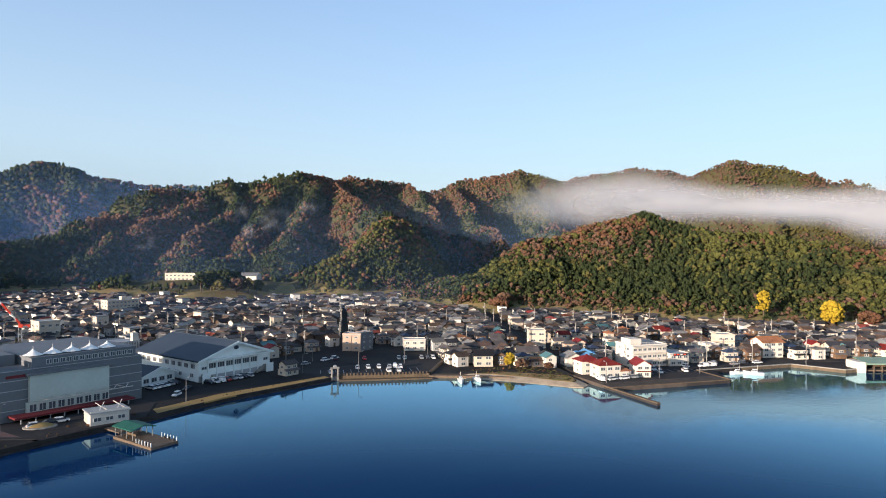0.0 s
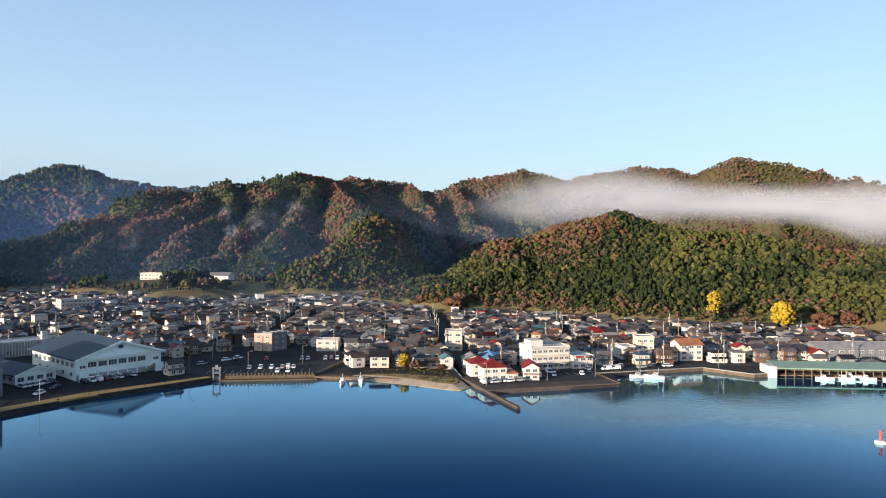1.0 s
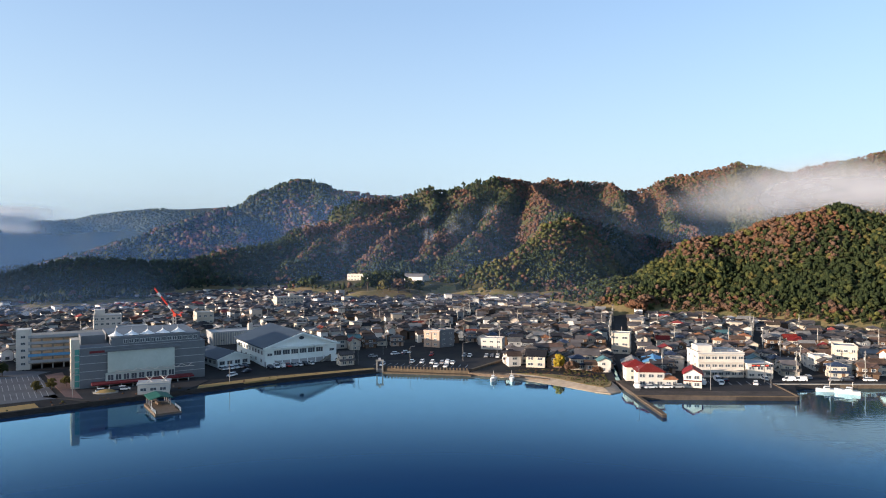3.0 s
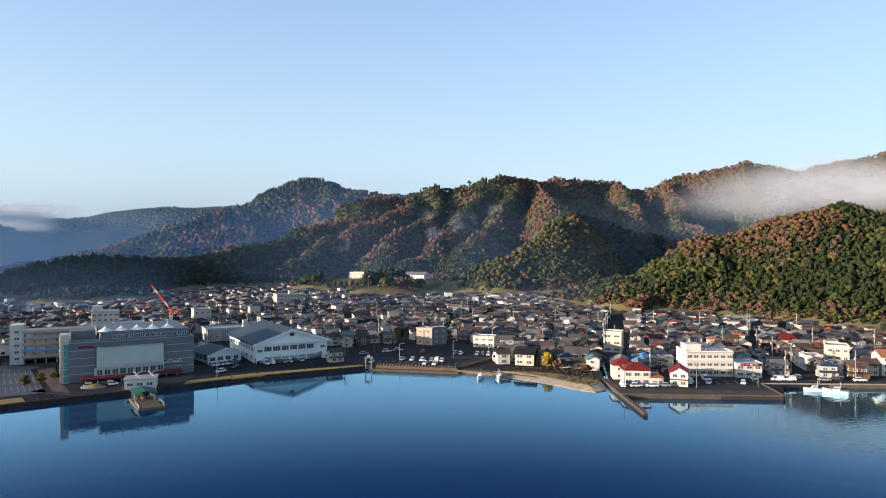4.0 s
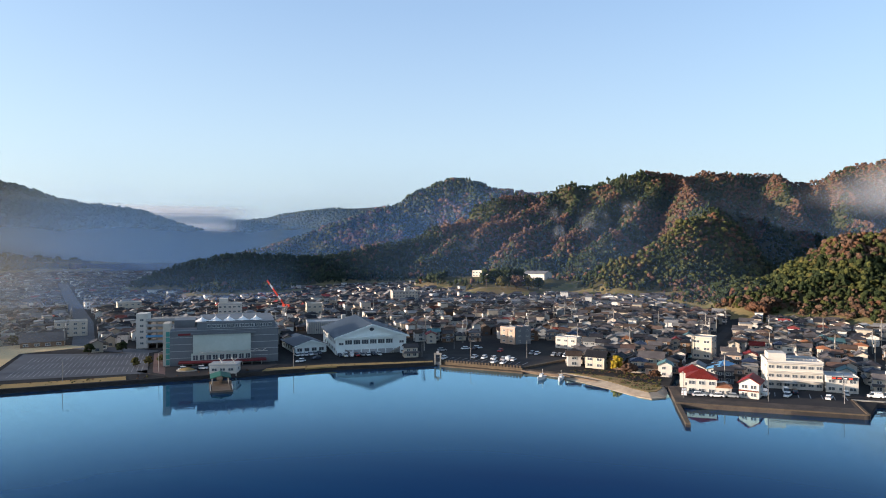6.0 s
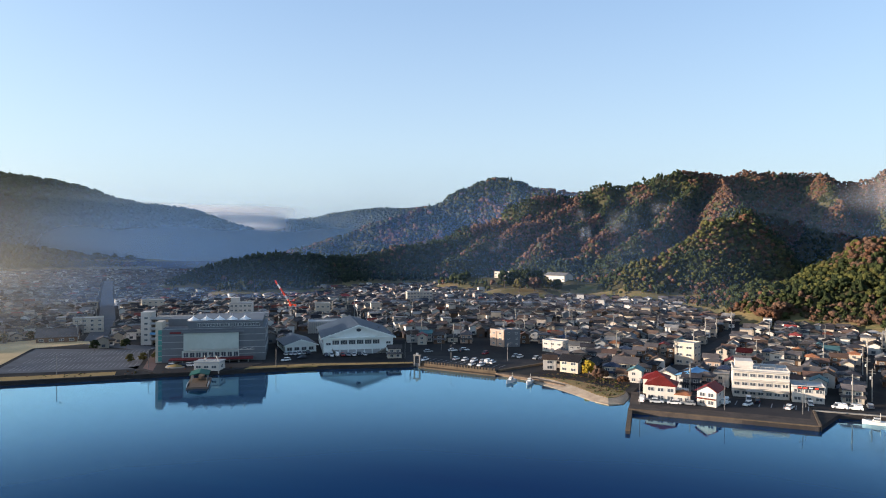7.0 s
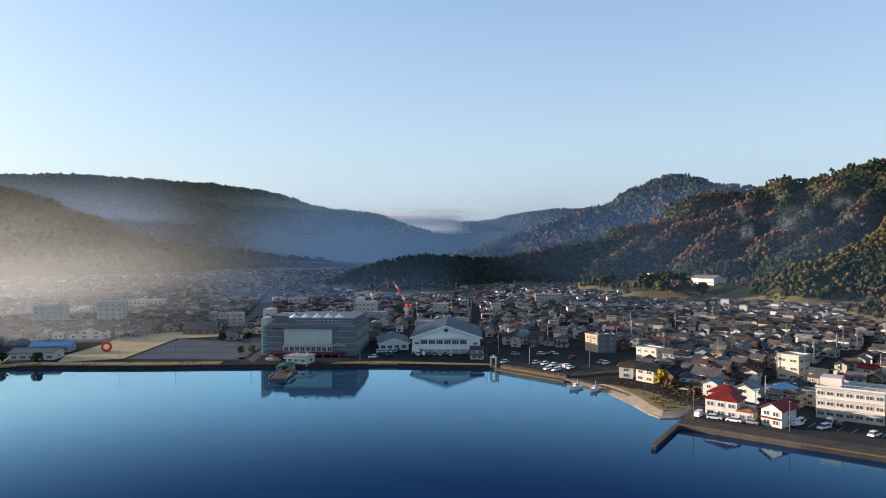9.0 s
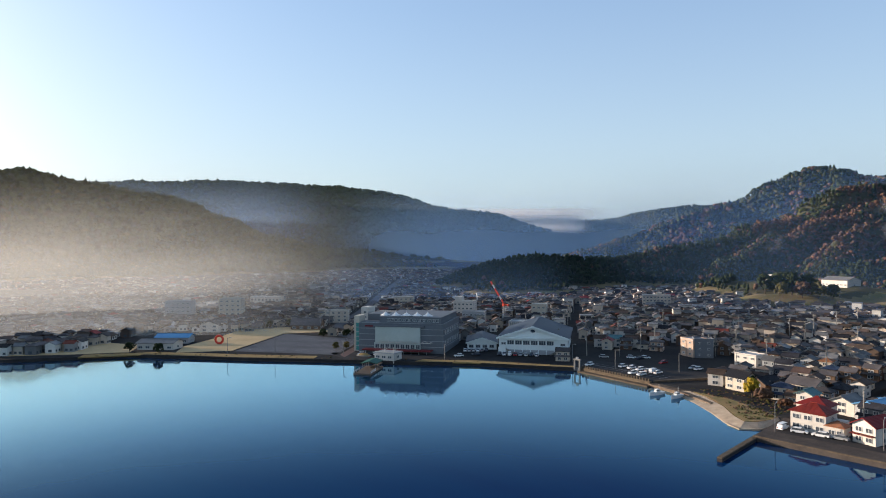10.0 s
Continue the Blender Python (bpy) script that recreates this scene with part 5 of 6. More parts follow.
def shopping_building():
    m, L = front((-92.4, 158.8), (-66.6, 172.2), 1.3)
    D, H = 24.5, 9.4
    ob = thing("shopping_building", "grey panelled shopping building with white tent canopies on its roof", "building", "", m)
    part("wall", MB().box(0, D / 2, -1, L, D, H + 1), "grey", ob)
    part("roof", MB().box(0, D / 2 + 0.2, H, L + 0.2, D - 0.4, 0.3), "grey", ob)
    # set-back top storey with a long window band
    part("top_storey", MB().box(3.0, D / 2 + 0.5, H + 0.3, L - 8, D - 0.8, 1.8), "grey", ob)
    part("top_roof", MB().box(3.0, D / 2 + 0.5, H + 2.1, L - 7.8, D - 0.6, 0.2), "grey", ob)
    for i in range(14):
        window(ob, -L / 2 + 10.2 + i * 1.28, 0.9, H + 0.7, 1.05, 1.0, bars=1)
    for k in range(5):
        z = 2.0 + k * 1.9
        part("panel_joint", MB().box(0, -0.03, z, L, 0.1, 0.14), "lgrey", ob)
        part("panel_joint", MB().box(L / 2, D / 2, z, 0.1, D - 0.1, 0.14), "lgrey", ob)
    part("front_bay", MB().box(-0.8, -0.35, 3.3, L * 0.53, 1.0, 5.2), "pale_green", ob, label="pale projecting front bay")
    part("bay_ledge", MB().box(-0.4, -0.5, 8.5, L * 0.6, 1.4, 0.45), "grey", ob)
    part("shop_front", MB().box(-1.0, -0.25, 1.1, L * 0.55, 0.8, 2.1), "pale_green", ob)
    for i in range(9):
        window(ob, -L * 0.25 - 0.6 + i * 1.75, -0.65, 1.35, 1.4, 1.5, bars=1)
    mb = MB()
    for i in range(7):
        mb.tube((-7 + i * 2.6, -0.6, 4.0), (-5.7 + i * 2.6, -2.0, 3.5), 0.07, n=5)
        mb.tube((-5.7 + i * 2.6, -2.0, 3.5), (-4.4 + i * 2.6, -0.6, 4.0), 0.07, n=5)
    mb.tube((-7, -2.0, 3.5), (11.5, -2.0, 3.5), 0.08, n=5)
    part("truss", mb, "white", ob, label="white zigzag steel truss over the shop front")
    part("canopy", MB().box(-0.5, -1.9, 0.95, L * 0.8, 3.6, 0.35), "maroon", ob, label="maroon entrance canopy")
    for k in range(9):
        part("canopy_post", MB().tube((-11 + k * 2.6, -3.4, -0.1), (-11 + k * 2.6, -3.4, 0.95), 0.11), "lgrey", ob)
    part("stair_tower", MB().box(-L / 2 - 0.9, 3.0, -1, 1.8, 5.6, H + 3.4), "cream", ob, label="cream corner stair tower")
    for k in range(6):
        part("glazing", MB().box(-L / 2 - 0.55, 0.16, 0.4 + 1.55 * k, 1.0, 0.14, 1.3), "teal", ob, label="green glass stair glazing")
        part("glazing_bar", MB().box(-L / 2 - 0.55, 0.12, 0.2 + 1.55 * k, 1.1, 0.2, 0.16), "lgrey", ob)
        window(ob, -L / 2 - 1.8, 3.0, 0.5 + 1.55 * k, 1.1, 0.9, "-x")
    part("penthouse", MB().box(-L / 2 + 3.4, D * 0.45, H + 0.3, 5.6, 8.0, 2.2), "grey", ob)
    part("sign_panel", MB().box(-L / 2 + 4.4, -0.06, H - 1.1, 4.6, 0.16, 0.55), "maroon", ob)
    for i in range(6):
        window(ob, L / 2, 3 + i * 3.6, 6.2, 1.5, 1.2, "+x", 2)
        window(ob, L / 2, 3 + i * 3.6, 2.6, 1.5, 1.2, "+x", 2)
    for k in range(5):
        x = -L / 2 + 8.2 + k * 3.7
        rings = []
        for t, r in ((0, 1.75), (0.25, 1.15), (0.55, 0.55), (0.8, 0.22), (1, 0.05)):
            rings.append([(x + r * 1.05 * math.cos(a), 3.4 + r * math.sin(a), H + 2.5 + 1.25 * t) for a in np.linspace(0, 2 * math.pi, 16, endpoint=False)])
        tent = part("tent_canopy", MB().loft(rings), "fabric", ob, label="white peaked tent canopy")
        part("mast", MB().tube((x, 3.4, H + 3.5), (x, 3.4, H + 4.3), 0.05, n=5), "white", tent)
        part("tent_strut", MB().tube((x - 1.3, 2.2, H + 0.3), (x - 0.9, 2.6, H + 2.4), 0.07, n=5), "white", ob)
        part("tent_strut", MB().tube((x + 1.3, 2.2, H + 0.3), (x + 0.9, 2.6, H + 2.4), 0.07, n=5), "white", ob)
    return ob


def parking_deck():
    m, L = front((-121.5, 186.5), (-100, 196), 1.3)
    ob = thing("parking_deck", "white open-sided parking structure with long deck rails", "building", "", m)
    for k in range(5):
        part("deck", MB().box(1.2, 7, 1.5 + 1.75 * k, L - 2.4, 14, 0.25), "concrete", ob)
        part("deck_rail", MB().box(1.2, 0, 1.75 + 1.75 * k, L - 2.4, 0.15, 0.75), "lgrey" if k != 1 else "blue", ob)
    for k in range(8):
        for y in (0.6, 13.4):
            part("column", MB().box(-L / 2 + 3 + k * 2.7, y, -1, 0.4, 0.4, 9.4), "concrete", ob)
    part("back_wall", MB().box(1.2, 14.1, -1, L - 2.4, 0.3, 9.6), "concrete", ob)
    part("stair_tower", MB().box(-L / 2 + 1.2, 3, -1, 3.4, 6, 12.2), "white", ob, label="white stair tower")
    for k in range(5):
        window(ob, -L / 2 + 1.2, 0, 1.2 + 1.9 * k, 1.2, 0.8)
    return ob


def sports_hall():
    m, L = front((-53.4, 184.7), (-34.0, 195.1), 1.25)
    D, ze, rise = 28.5, 5.4, 3.6
    ob = thing("sports_hall", "white sports hall with a broad dark metal gable roof", "sports hall", "", m)
    part("wall", MB().section([(-L / 2, -1), (-L / 2, ze), (0, ze + rise), (L / 2, ze), (L / 2, -1)][::-1], 0, D, 0, "y"), "hall_white", ob)
    o = 0.8
    k = rise / (L / 2)
    a, zl = L / 2 + o, ze - k * o
    part("roof", MB().section([(-a, zl + 0.02), (0, ze + rise + 0.02), (a, zl + 0.02), (a, zl + 0.34), (0, ze + rise + 0.34), (-a, zl + 0.34)][::-1], -0.9, D + 0.9, 0, "y"), "dark_roof", ob)
    part("ridge_cap", MB().box(0, D / 2, ze + rise + 0.28, 0.3, D + 1.8, 0.14), "dark_roof", ob)
    part("gable_trim", MB().section([(-a, zl - 0.25), (0, ze + rise - 0.25), (a, zl - 0.25), (a, zl + 0.3), (0, ze + rise + 0.3), (-a, zl + 0.3)][::-1], -1.05, -0.9, 0, "y"), "hall_white", ob)
    part("eave_band", MB().box(0, -0.45, ze - 0.35, L + 0.6, 0.9, 0.4), "hall_white", ob)
    vent = [[(0.5 * math.cos(t) * 1.5, yy, ze + 2.2 + 0.5 * math.sin(t)) for t in np.linspace(0, 2 * math.pi, 12, endpoint=False)] for yy in (-0.14, 0.02)]
    part("gable_vent", MB().loft(vent), "dark_roof", ob)
    for i in range(7):
        x = -L / 2 + 3.2 + i * 2.55
        if i < 6:
            window(ob, x + 0.6, 0, 3.1, 2.2, 1.4, bars=2)
        part("pilaster", MB().box(x - 0.65, -0.12, -0.5, 0.3, 0.3, 5.4), "hall_white", ob)
    for i in range(9):
        window(ob, -L / 2, 2.5 + i * 2.9, 3.2, 1.7, 1.2, "-x", 2)
        window(ob, L / 2, 2.5 + i * 2.9, 3.2, 1.7, 1.2, "+x", 2)
    for i in range(5):
        window(ob, -L / 2, 3 + i * 5, 1.0, 1.4, 1.0, "-x")
    part("plinth", MB().box(0, -0.06, -0.5, L, 0.3, 2.0), "lgrey", ob)
    for s in (-1, 1):
        mb = MB()
        for t in range(8):
            mb.box(s * (L / 2 - 5.2 + t * 0.42), -0.9, 0.2 + t * 0.22, 0.44, 1.3, 0.2)
        part("stair", mb, "concrete", ob)
        part("landing", MB().box(s * (L / 2 - 1.4), -0.9, 1.8, 1.6, 1.3, 0.2), "concrete", ob)
        part("stair_wall", MB().section([(-1.6, 0.0), (-1.6, 2.4), (-1.48, 2.4), (-1.48, 0.0)][::-1], s * (L / 2 - 1.2) - 1.2, s * (L / 2 - 1.2) + 1.2), "hall_white", ob)
        window(ob, s * (L / 2 - 1.5), 0, 1.2, 1.5, 0.8)
        window(ob, s * (L / 2 - 1.5), 0, 3.0, 1.5, 0.8)
    return ob


def hall_annex():
    m, L = front((-66.4, 184.4), (-58.6, 190.4), 1.25)
    ob = thing("hall_annex", "low white annex with dark gable roof beside the hall", "building", "", m)
    part("wall", MB().section([(-L / 2, -1), (-L / 2, 2.5), (0, 4.0), (L / 2, 2.5), (L / 2, -1)][::-1], 0, 17, 0, "y"), "hall_white", ob)
    rb = MB()
    a = L / 2 + 0.6
    rb.section([(-a, 2.3), (0, 4.05), (a, 2.3), (a, 2.55), (0, 4.35), (-a, 2.55)][::-1], -0.7, 17.6, 0, "y")
    part("roof", rb, "dark_roof", ob)
    part("gable_trim", MB().section([(-a, 2.15), (0, 3.9), (a, 2.15), (a, 2.5), (0, 4.3), (-a, 2.5)][::-1], -0.85, -0.7, 0, "y"), "hall_white", ob)
    for i in range(4):
        window(ob, -L / 2 + 1.3 + i * 2.3, 0, 0.7, 1.6, 1.1, bars=1)
    for i in range(5):
        window(ob, -L / 2, 2 + i * 3, 0.9, 1.5, 1.0, "-x")
    return ob


shopping_building()
parking_deck()
sports_hall()
hall_annex()


def landing_stage():
    m, L = front((-76.0, 151.2), (-69.4, 153.0), 1.3)
    ob = thing("boat_terminal", "small white flat-roofed boat terminal on the sea wall", "building", "", m)
    part("wall", MB().box(0, 1.6, -3, L, 5, 5.2), "white", ob)
    part("roof", MB().box(0, 1.6, 2.2, L + 0.5, 5.5, 0.22), "lgrey", ob)
    part("roof_rail", MB().box(0, -0.8, 2.42, L, 0.1, 0.3), "white", ob)
    mb = MB()
    for x in (-1.8, 1.4):
        mb.tube((x, -0.2, 2.4), (x + 1.6, 2.6, 3.6), 0.09, n=5)
        mb.tube((x + 1.6, -0.2, 2.4), (x, 2.6, 3.6), 0.09, n=5)
    part("roof_truss", mb, "white", ob)
    for i in range(3):
        window(ob, -2.2 + i * 2.1, -0.9, 0.7, 1.4, 0.8)
    window(ob, L / 2, 1.5, 0.6, 1.6, 0.9, "+x")
    st = thing("floating_landing", "weathered timber floating landing with a green roof", "pier", "", pose(-67.6, 140.3, 0.3, 0, 0, 0))
    ax = Vector((0.50, -0.866, 0))
    r = math.degrees(math.atan2(-0.866, 0.50))
    part("deck", MB().box(0, 0, -0.3, 12, 5.2, 0.85), "wood", st, pose(1.0, -0.8, 0, 0, 0, r))
    part("fender", MB().box(0, 0, -0.4, 12.3, 5.5, 0.4), "dark_conc", st, pose(1.0, -0.8, 0, 0, 0, r))
    part("gangway", MB().box(0, 0, 0.4, 6, 1.4, 0.25), "wood", st, pose(-4.2, 8.0, 0, 0, 0, r))
    roof = MB()
    roof.section([(-2.4, 2.2), (0, 2.75), (2.4, 2.2), (2.4, 2.34), (0, 2.9), (-2.4, 2.34)][::-1], -3.2, 3.2)
    part("roof", roof, "green_roof", st, pose(-0.8, 2.2, 0, 0, 0, r))
    for u in (-2.8, -0.9, 0.9, 2.8):
        for v in (-1.9, 1.9):
            part("post", MB().tube((u, v, 0.5), (u, v, 2.25), 0.09, n=6), "steel", st, pose(-0.8, 2.2, 0, 0, 0, r))
    for u in (2.5, 3.8, 5.2):
        for v in (-2.2, 2.2):
            part("bollard", MB().tube((u, v, 0.5), (u, v, 1.0), 0.16, n=8), "dark_conc", st, pose(1.0, -0.8, 0, 0, 0, r))
    for k in range(6):
        for v in (-2.45, 2.45):
            part("rail_post", MB().box(1.2 + k * 0.9, v, 0.55, 0.12, 0.12, 0.75), "line", st, pose(1.0, -0.8, 0, 0, 0, r))
    part("bench", MB().box(-0.5, 0, 0.55, 3, 0.6, 0.4), "wood", st, pose(-0.8, 2.2, 0, 0, 0, r))


landing_stage()
slab("terminal_steps", [(-87, 143.2), (-78.5, 148.4), (-79.6, 150.6), (-88, 145)], -2, 0.8, "dark_conc", "low dark landing step below the forecourt")


def red_roof_house():
    m, L = front((41.9, 148.2), (48.0, 147.1), 1.28)
    ob = thing("harbour_house", "white two-storey house with red tiled hip roof", "house", "", m)
    part("wall", MB().box(0, 2.6, -0.3, L, 5.2, 3.9), "white", ob)
    rb = MB()
    rb.hip(L, 5.2, 3.6, 1.5, 0.35)
    part("roof", rb, "t_red", ob, pose(0, 2.6, 0))
    for f, z in ((0, 0.45), (1, 2.15)):
        for i in range(3):
            window(ob, -L / 2 + L * (i + 0.5) / 3, 0, z, 1.35, 0.9)
        window(ob, -L / 2, 2.6, z, 1.3, 0.8, "-x")
        window(ob, L / 2, 3.0, z, 1.0, 0.8, "+x")
    part("porch_wall", MB().box(L / 2 + 1.5, 1.6, -0.3, 3.0, 3.2, 2.2), "white", ob)
    pr = MB()
    pr.hip(3.0, 3.2, 1.9, 0.75, 0.25)
    part("porch_roof", pr, "t_orange", ob, pose(L / 2 + 1.5, 1.6, 0))
    window(ob, L / 2 + 1.0, 0, 0.35, 1.1, 0.9)
    window(ob, L / 2 + 2.3, 0, 0.35, 0.8, 0.9)
    part("balcony", MB().box(L / 2 + 1.2, 3.6, 1.9, 2.6, 1.2, 0.6), "white", ob)
    rear = thing("rear_house", "white house with dark-red hip roof behind the harbour house", "house", "", pose(44.6, 157.0, 1.28, 0, 0, -10))
    part("wall", MB().box(0, 0, -0.3, 5.4, 5.0, 3.9), "white", rear)
    part("roof", MB().hip(5.4, 5.0, 3.6, 1.4, 0.35), "t_red", rear)
    for z in (0.5, 2.2):
        window(rear, -2.7, 0, z, 1.2, 0.8, "-x")
        window(rear, -1.0, -2.5, z, 1.2, 0.8)
        window(rear, 2.7, 0, z, 1.2, 0.8, "+x")
    m2, L2 = front((52.4, 146.2), (56.1, 144.6), 1.28)
    hb = thing("quay_house", "white house with rust-red gable roof on the quay", "house", "", m2)
    D = 5.6
    part("wall", MB().section([(-L2 / 2, -0.3), (-L2 / 2, 3.3), (0, 4.5), (L2 / 2, 3.3), (L2 / 2, -0.3)][::-1], 0, D, 0, "y"), "white", hb)
    a = L2 / 2 + 0.35
    part("roof", MB().section([(-a, 3.12), (0, 4.52), (a, 3.12), (a, 3.28), (0, 4.7), (-a, 3.28)][::-1], -0.4, D + 0.4, 0, "y"), "t_red", hb)
    for z in (0.4, 2.05):
        window(hb, -0.9, 0, z, 1.2, 0.9)
        window(hb, 0.9, 0, z, 1.2, 0.9)
        window(hb, -L2 / 2, 2.6, z, 1.2, 0.8, "-x")
        window(hb, L2 / 2, 2.6, z, 1.2, 0.8, "+x")
    part("porch", MB().box(0, -0.5, 1.65, L2, 1.0, 0.12), "t_red", hb)


red_roof_house()

wb, L = block("harbour_office", "white three-storey harbour office with rooftop block", "building", (61.5, 157.8), (73.1, 156.5), 8.5, 6.1, "white", 1.25, 3, 7, 0.3, "lgrey", (1.25, 0.8), bands=True)
part("roof_block", MB().box(-L / 2 + 2.4, 4.2, 6.25, 3.8, 4.6, 1.7), "white", wb)
part("roof_plant", MB().box(1.8, 5.2, 6.25, 3.0, 2.0, 0.7), "lgrey", wb)
rail(wb, -L / 2 + 0.3, L / 2 - 0.3, 0.25, 6.6, 0.45, 12, "white")
part("entrance_canopy", MB().box(-1.5, -0.9, 1.6, 3.4, 1.8, 0.18), "lgrey", wb)
an, L = block("harbour_annex", "white two-storey annex with a dark sign band", "building", (73.3, 155.2), (79.6, 154.3), 6.5, 3.4, "white", 1.25, 2, 3, 0.25, "lgrey", (1.4, 0.8))
part("sign_band", MB().box(0.4, -0.12, 3.0, L * 0.8, 0.2, 0.7), "car_dark", an, label="dark sign band with red and white bars")
for k, c in enumerate(("red", "red", "line", "red")):
    part("sign_bar", MB().box(-1.7 + k * 1.1, -0.25, 3.2, 0.75, 0.05, 0.3), c, an)
block("cream_flats", "cream three-storey flats with window bands", "building", (52.0, 197.4), (57.0, 195.0), 5.5, 6.2, "cream", 1.4, 3, 2, 0.3, "lgrey", (1.7, 0.8))
hf, L = block("harbour_flats", "cream three-storey flats by the harbour", "building", (103.8, 165.4), (108.6, 162.9), 6.0, 6.1, "cream", 1.3, 3, 3, 0.3, "lgrey", (1.0, 0.8))
block("storefront_house", "white two-storey flat-roofed house by the harbour", "house", (96.5, 163.0), (100.6, 162.0), 5.0, 3.8, "white", 1.3, 2, 2, 0.25, "lgrey", (1.2, 0.8))
block("car_park_block", "pinkish three-storey block by the car park", "building", (-6.4, 217.6), (-1.3, 214.6), 5.2, 5.2, "pinkish", 1.7, 3, 2, 0.3, "lgrey", (1.1, 0.7))
block("dark_block", "dark grey three-storey block by the car park", "building", (-0.9, 214.9), (3.9, 217.4), 5.4, 5.4, "grey", 1.7, 3, 2, 0.3, "grey", (0.8, 0.6))
block("lot_shop", "white two-storey shop behind the car park", "building", (12.2, 210.5), (18.8, 208.0), 4.6, 3.3, "white", 1.6, 2, 3, 0.25, "lgrey", (1.2, 0.7))
ab, L = block("apartment_block", "cream seven-bay apartment block with a roof tower", "building", (-77.4, 346.4), (-64.4, 352.4), 7, 6.8, "cream", 3.0, 4, 8, 0.3, "lgrey", (1.0, 0.8), bands=True)
part("roof_tower", MB().box(1.5, 3.6, 6.95, 2.6, 2.8, 1.6), "cream", ab)
part("antenna", MB().tube((1.5, 3.6, 8.5), (1.5, 3.6, 10.5), 0.06, n=5), "steel", ab)
cb, L = block("white_tower_block", "white stepped office block lit by the sun", "building", (-129, 251.2), (-120.4, 255.2), 8, 7.9, "white", 2.0, 4, 5, 0.3, "lgrey", (1.1, 0.8))
part("step_tower", MB().box(-2.6, 3.5, 8.35, 3.4, 4.4, 2.0), "white", cb)
block("low_office", "grey low office behind the shopping building", "building", (-117, 243), (-108, 247.5), 6, 4.6, "lgrey", 1.9, 2, 6, 0.3, "lgrey", (1.1, 0.8))
block("cream_office", "cream office block with sunlit side", "building", (-96, 268), (-90, 271), 7, 7.0, "cream", 2.2, 3, 3, 0.3, "lgrey", (1.1, 0.8))
rd, L = block("round_hall", "pale hall with upright fins beside the sports hall", "building", (-79, 226), (-66, 232), 10, 4.2, "lgrey", 1.7, 1, 2, 0.4, "lgrey", (1.1, 0.8))
for k in range(18):
    part("fin", MB().box(-L / 2 + 0.4 + k * (L - 0.8) / 17, -0.25, 0, 0.22, 0.5, 4.4), "white", rd)
part("tower", MB().box(L / 2 - 0.8, 2, 0, 1.5, 1.5, 7.0), "white", rd, label="slim white tower")
block("town_office", "white colonnaded town office in the haze", "building", (-262, 226), (-248, 236), 8, 5.4, "white", 2.0, 2, 8, 0.3, "lgrey", (1.1, 1.2))
block("valley_flats", "pale flats standing in the mist", "building", (-231, 160), (-222, 168), 7, 9.0, "lgrey", 1.6, 5, 5, 0.3, "lgrey", (1.1, 0.8))
block("valley_flats", "pale flats standing in the mist", "building", (-214, 178), (-206, 185), 7, 10.0, "cream", 1.6, 5, 4, 0.3, "lgrey", (1.1, 0.8))
block("avenue_office", "cream office block on the avenue", "building", (-168, 205), (-160, 212), 6, 5.0, "cream", 1.6, 3, 4, 0.3, "lgrey", (1.1, 0.8))
block("avenue_office", "cream office block on the avenue", "building", (-196, 278), (-188, 285), 7, 5.6, "cream", 1.7, 3, 4, 0.3, "lgrey", (1.1, 0.8))


def gable_house(name, label, p0, p1, depth, ze, rise, wall, roof, z=1.3, axis="x", floors=2, cols=3, category="house"):
    m, L = front(p0, p1, z)
    ob = thing(name, label, category, "", m)
    s = pose(0, depth / 2, 0)
    mb, rb = MB(), MB()
    if axis == "x":
        mb.house_body(L, depth, -0.6, ze, rise)
        rb.gable(L, depth, ze, rise, 0.45)
    else:
        mb.house_body(depth, L, -0.6, ze, rise, 0, "y")
        rb.gable(depth, L, ze, rise, 0.45, 0.14, 0, "y")
    part("wall", mb, wall, ob, s)
    part("roof", rb, roof, ob, s)
    for f in range(floors):
        for i in range(cols):
            window(ob, -L / 2 + L * (i + 0.5) / cols, 0, 0.45 + f * ze / floors, min(1.5, L / cols * 0.6), 0.85)
        window(ob, -L / 2, depth / 2, 0.45 + f * ze / floors, 1.2, 0.8, "-x")
        window(ob, L / 2, depth / 2, 0.45 + f * ze / floors, 1.2, 0.8, "+x")
    return ob


gable_house("inn", "white three-storey house with brown tiled gable roof", (111.5, 154.6), (118.6, 152.9), 6.0, 4.9, 1.3, "white", "t_orange", floors=3)
gable_house("yellow_house", "pale yellow house with hipped grey roof", (105.8, 155.6), (110.6, 154.6), 4.6, 2.9, 1.0, "cream", "t_brown")
gable_house("row_houses", "long white row of houses with dark roof", (134, 147.5), (149, 141.5), 5, 3.1, 1.3, "cream", "t_dark", cols=8)
gable_house("net_warehouse", "long grey fisheries warehouse with grey roof", (151, 139.5), (186, 126.5), 7, 4.0, 1.4, "grey", "t_light", cols=12, category="warehouse")
gable_house("red_shed", "white shed with dark-red roof", (148.5, 139.4), (152.5, 137.8), 4.5, 2.6, 1.1, "white", "t_red", axis="y", cols=1)
gable_house("blue_roof_house", "white workshop with pale blue sheet roof", (49.8, 164.5), (54.6, 162.8), 9, 3.0, 0.7, "lgrey", "blue", axis="y", cols=2)
gable_house("white_gable_house", "white gabled house behind the harbour house", (44.8, 166.6), (49.6, 165.2), 5, 2.6, 1.2, "white", "t_light", axis="y", cols=1)
gable_house("shore_house", "cream house with dark roof by the spit", (20.5, 177.2), (25.4, 175.2), 4.8, 3.2, 1.2, "cream", "t_dark", cols=2)
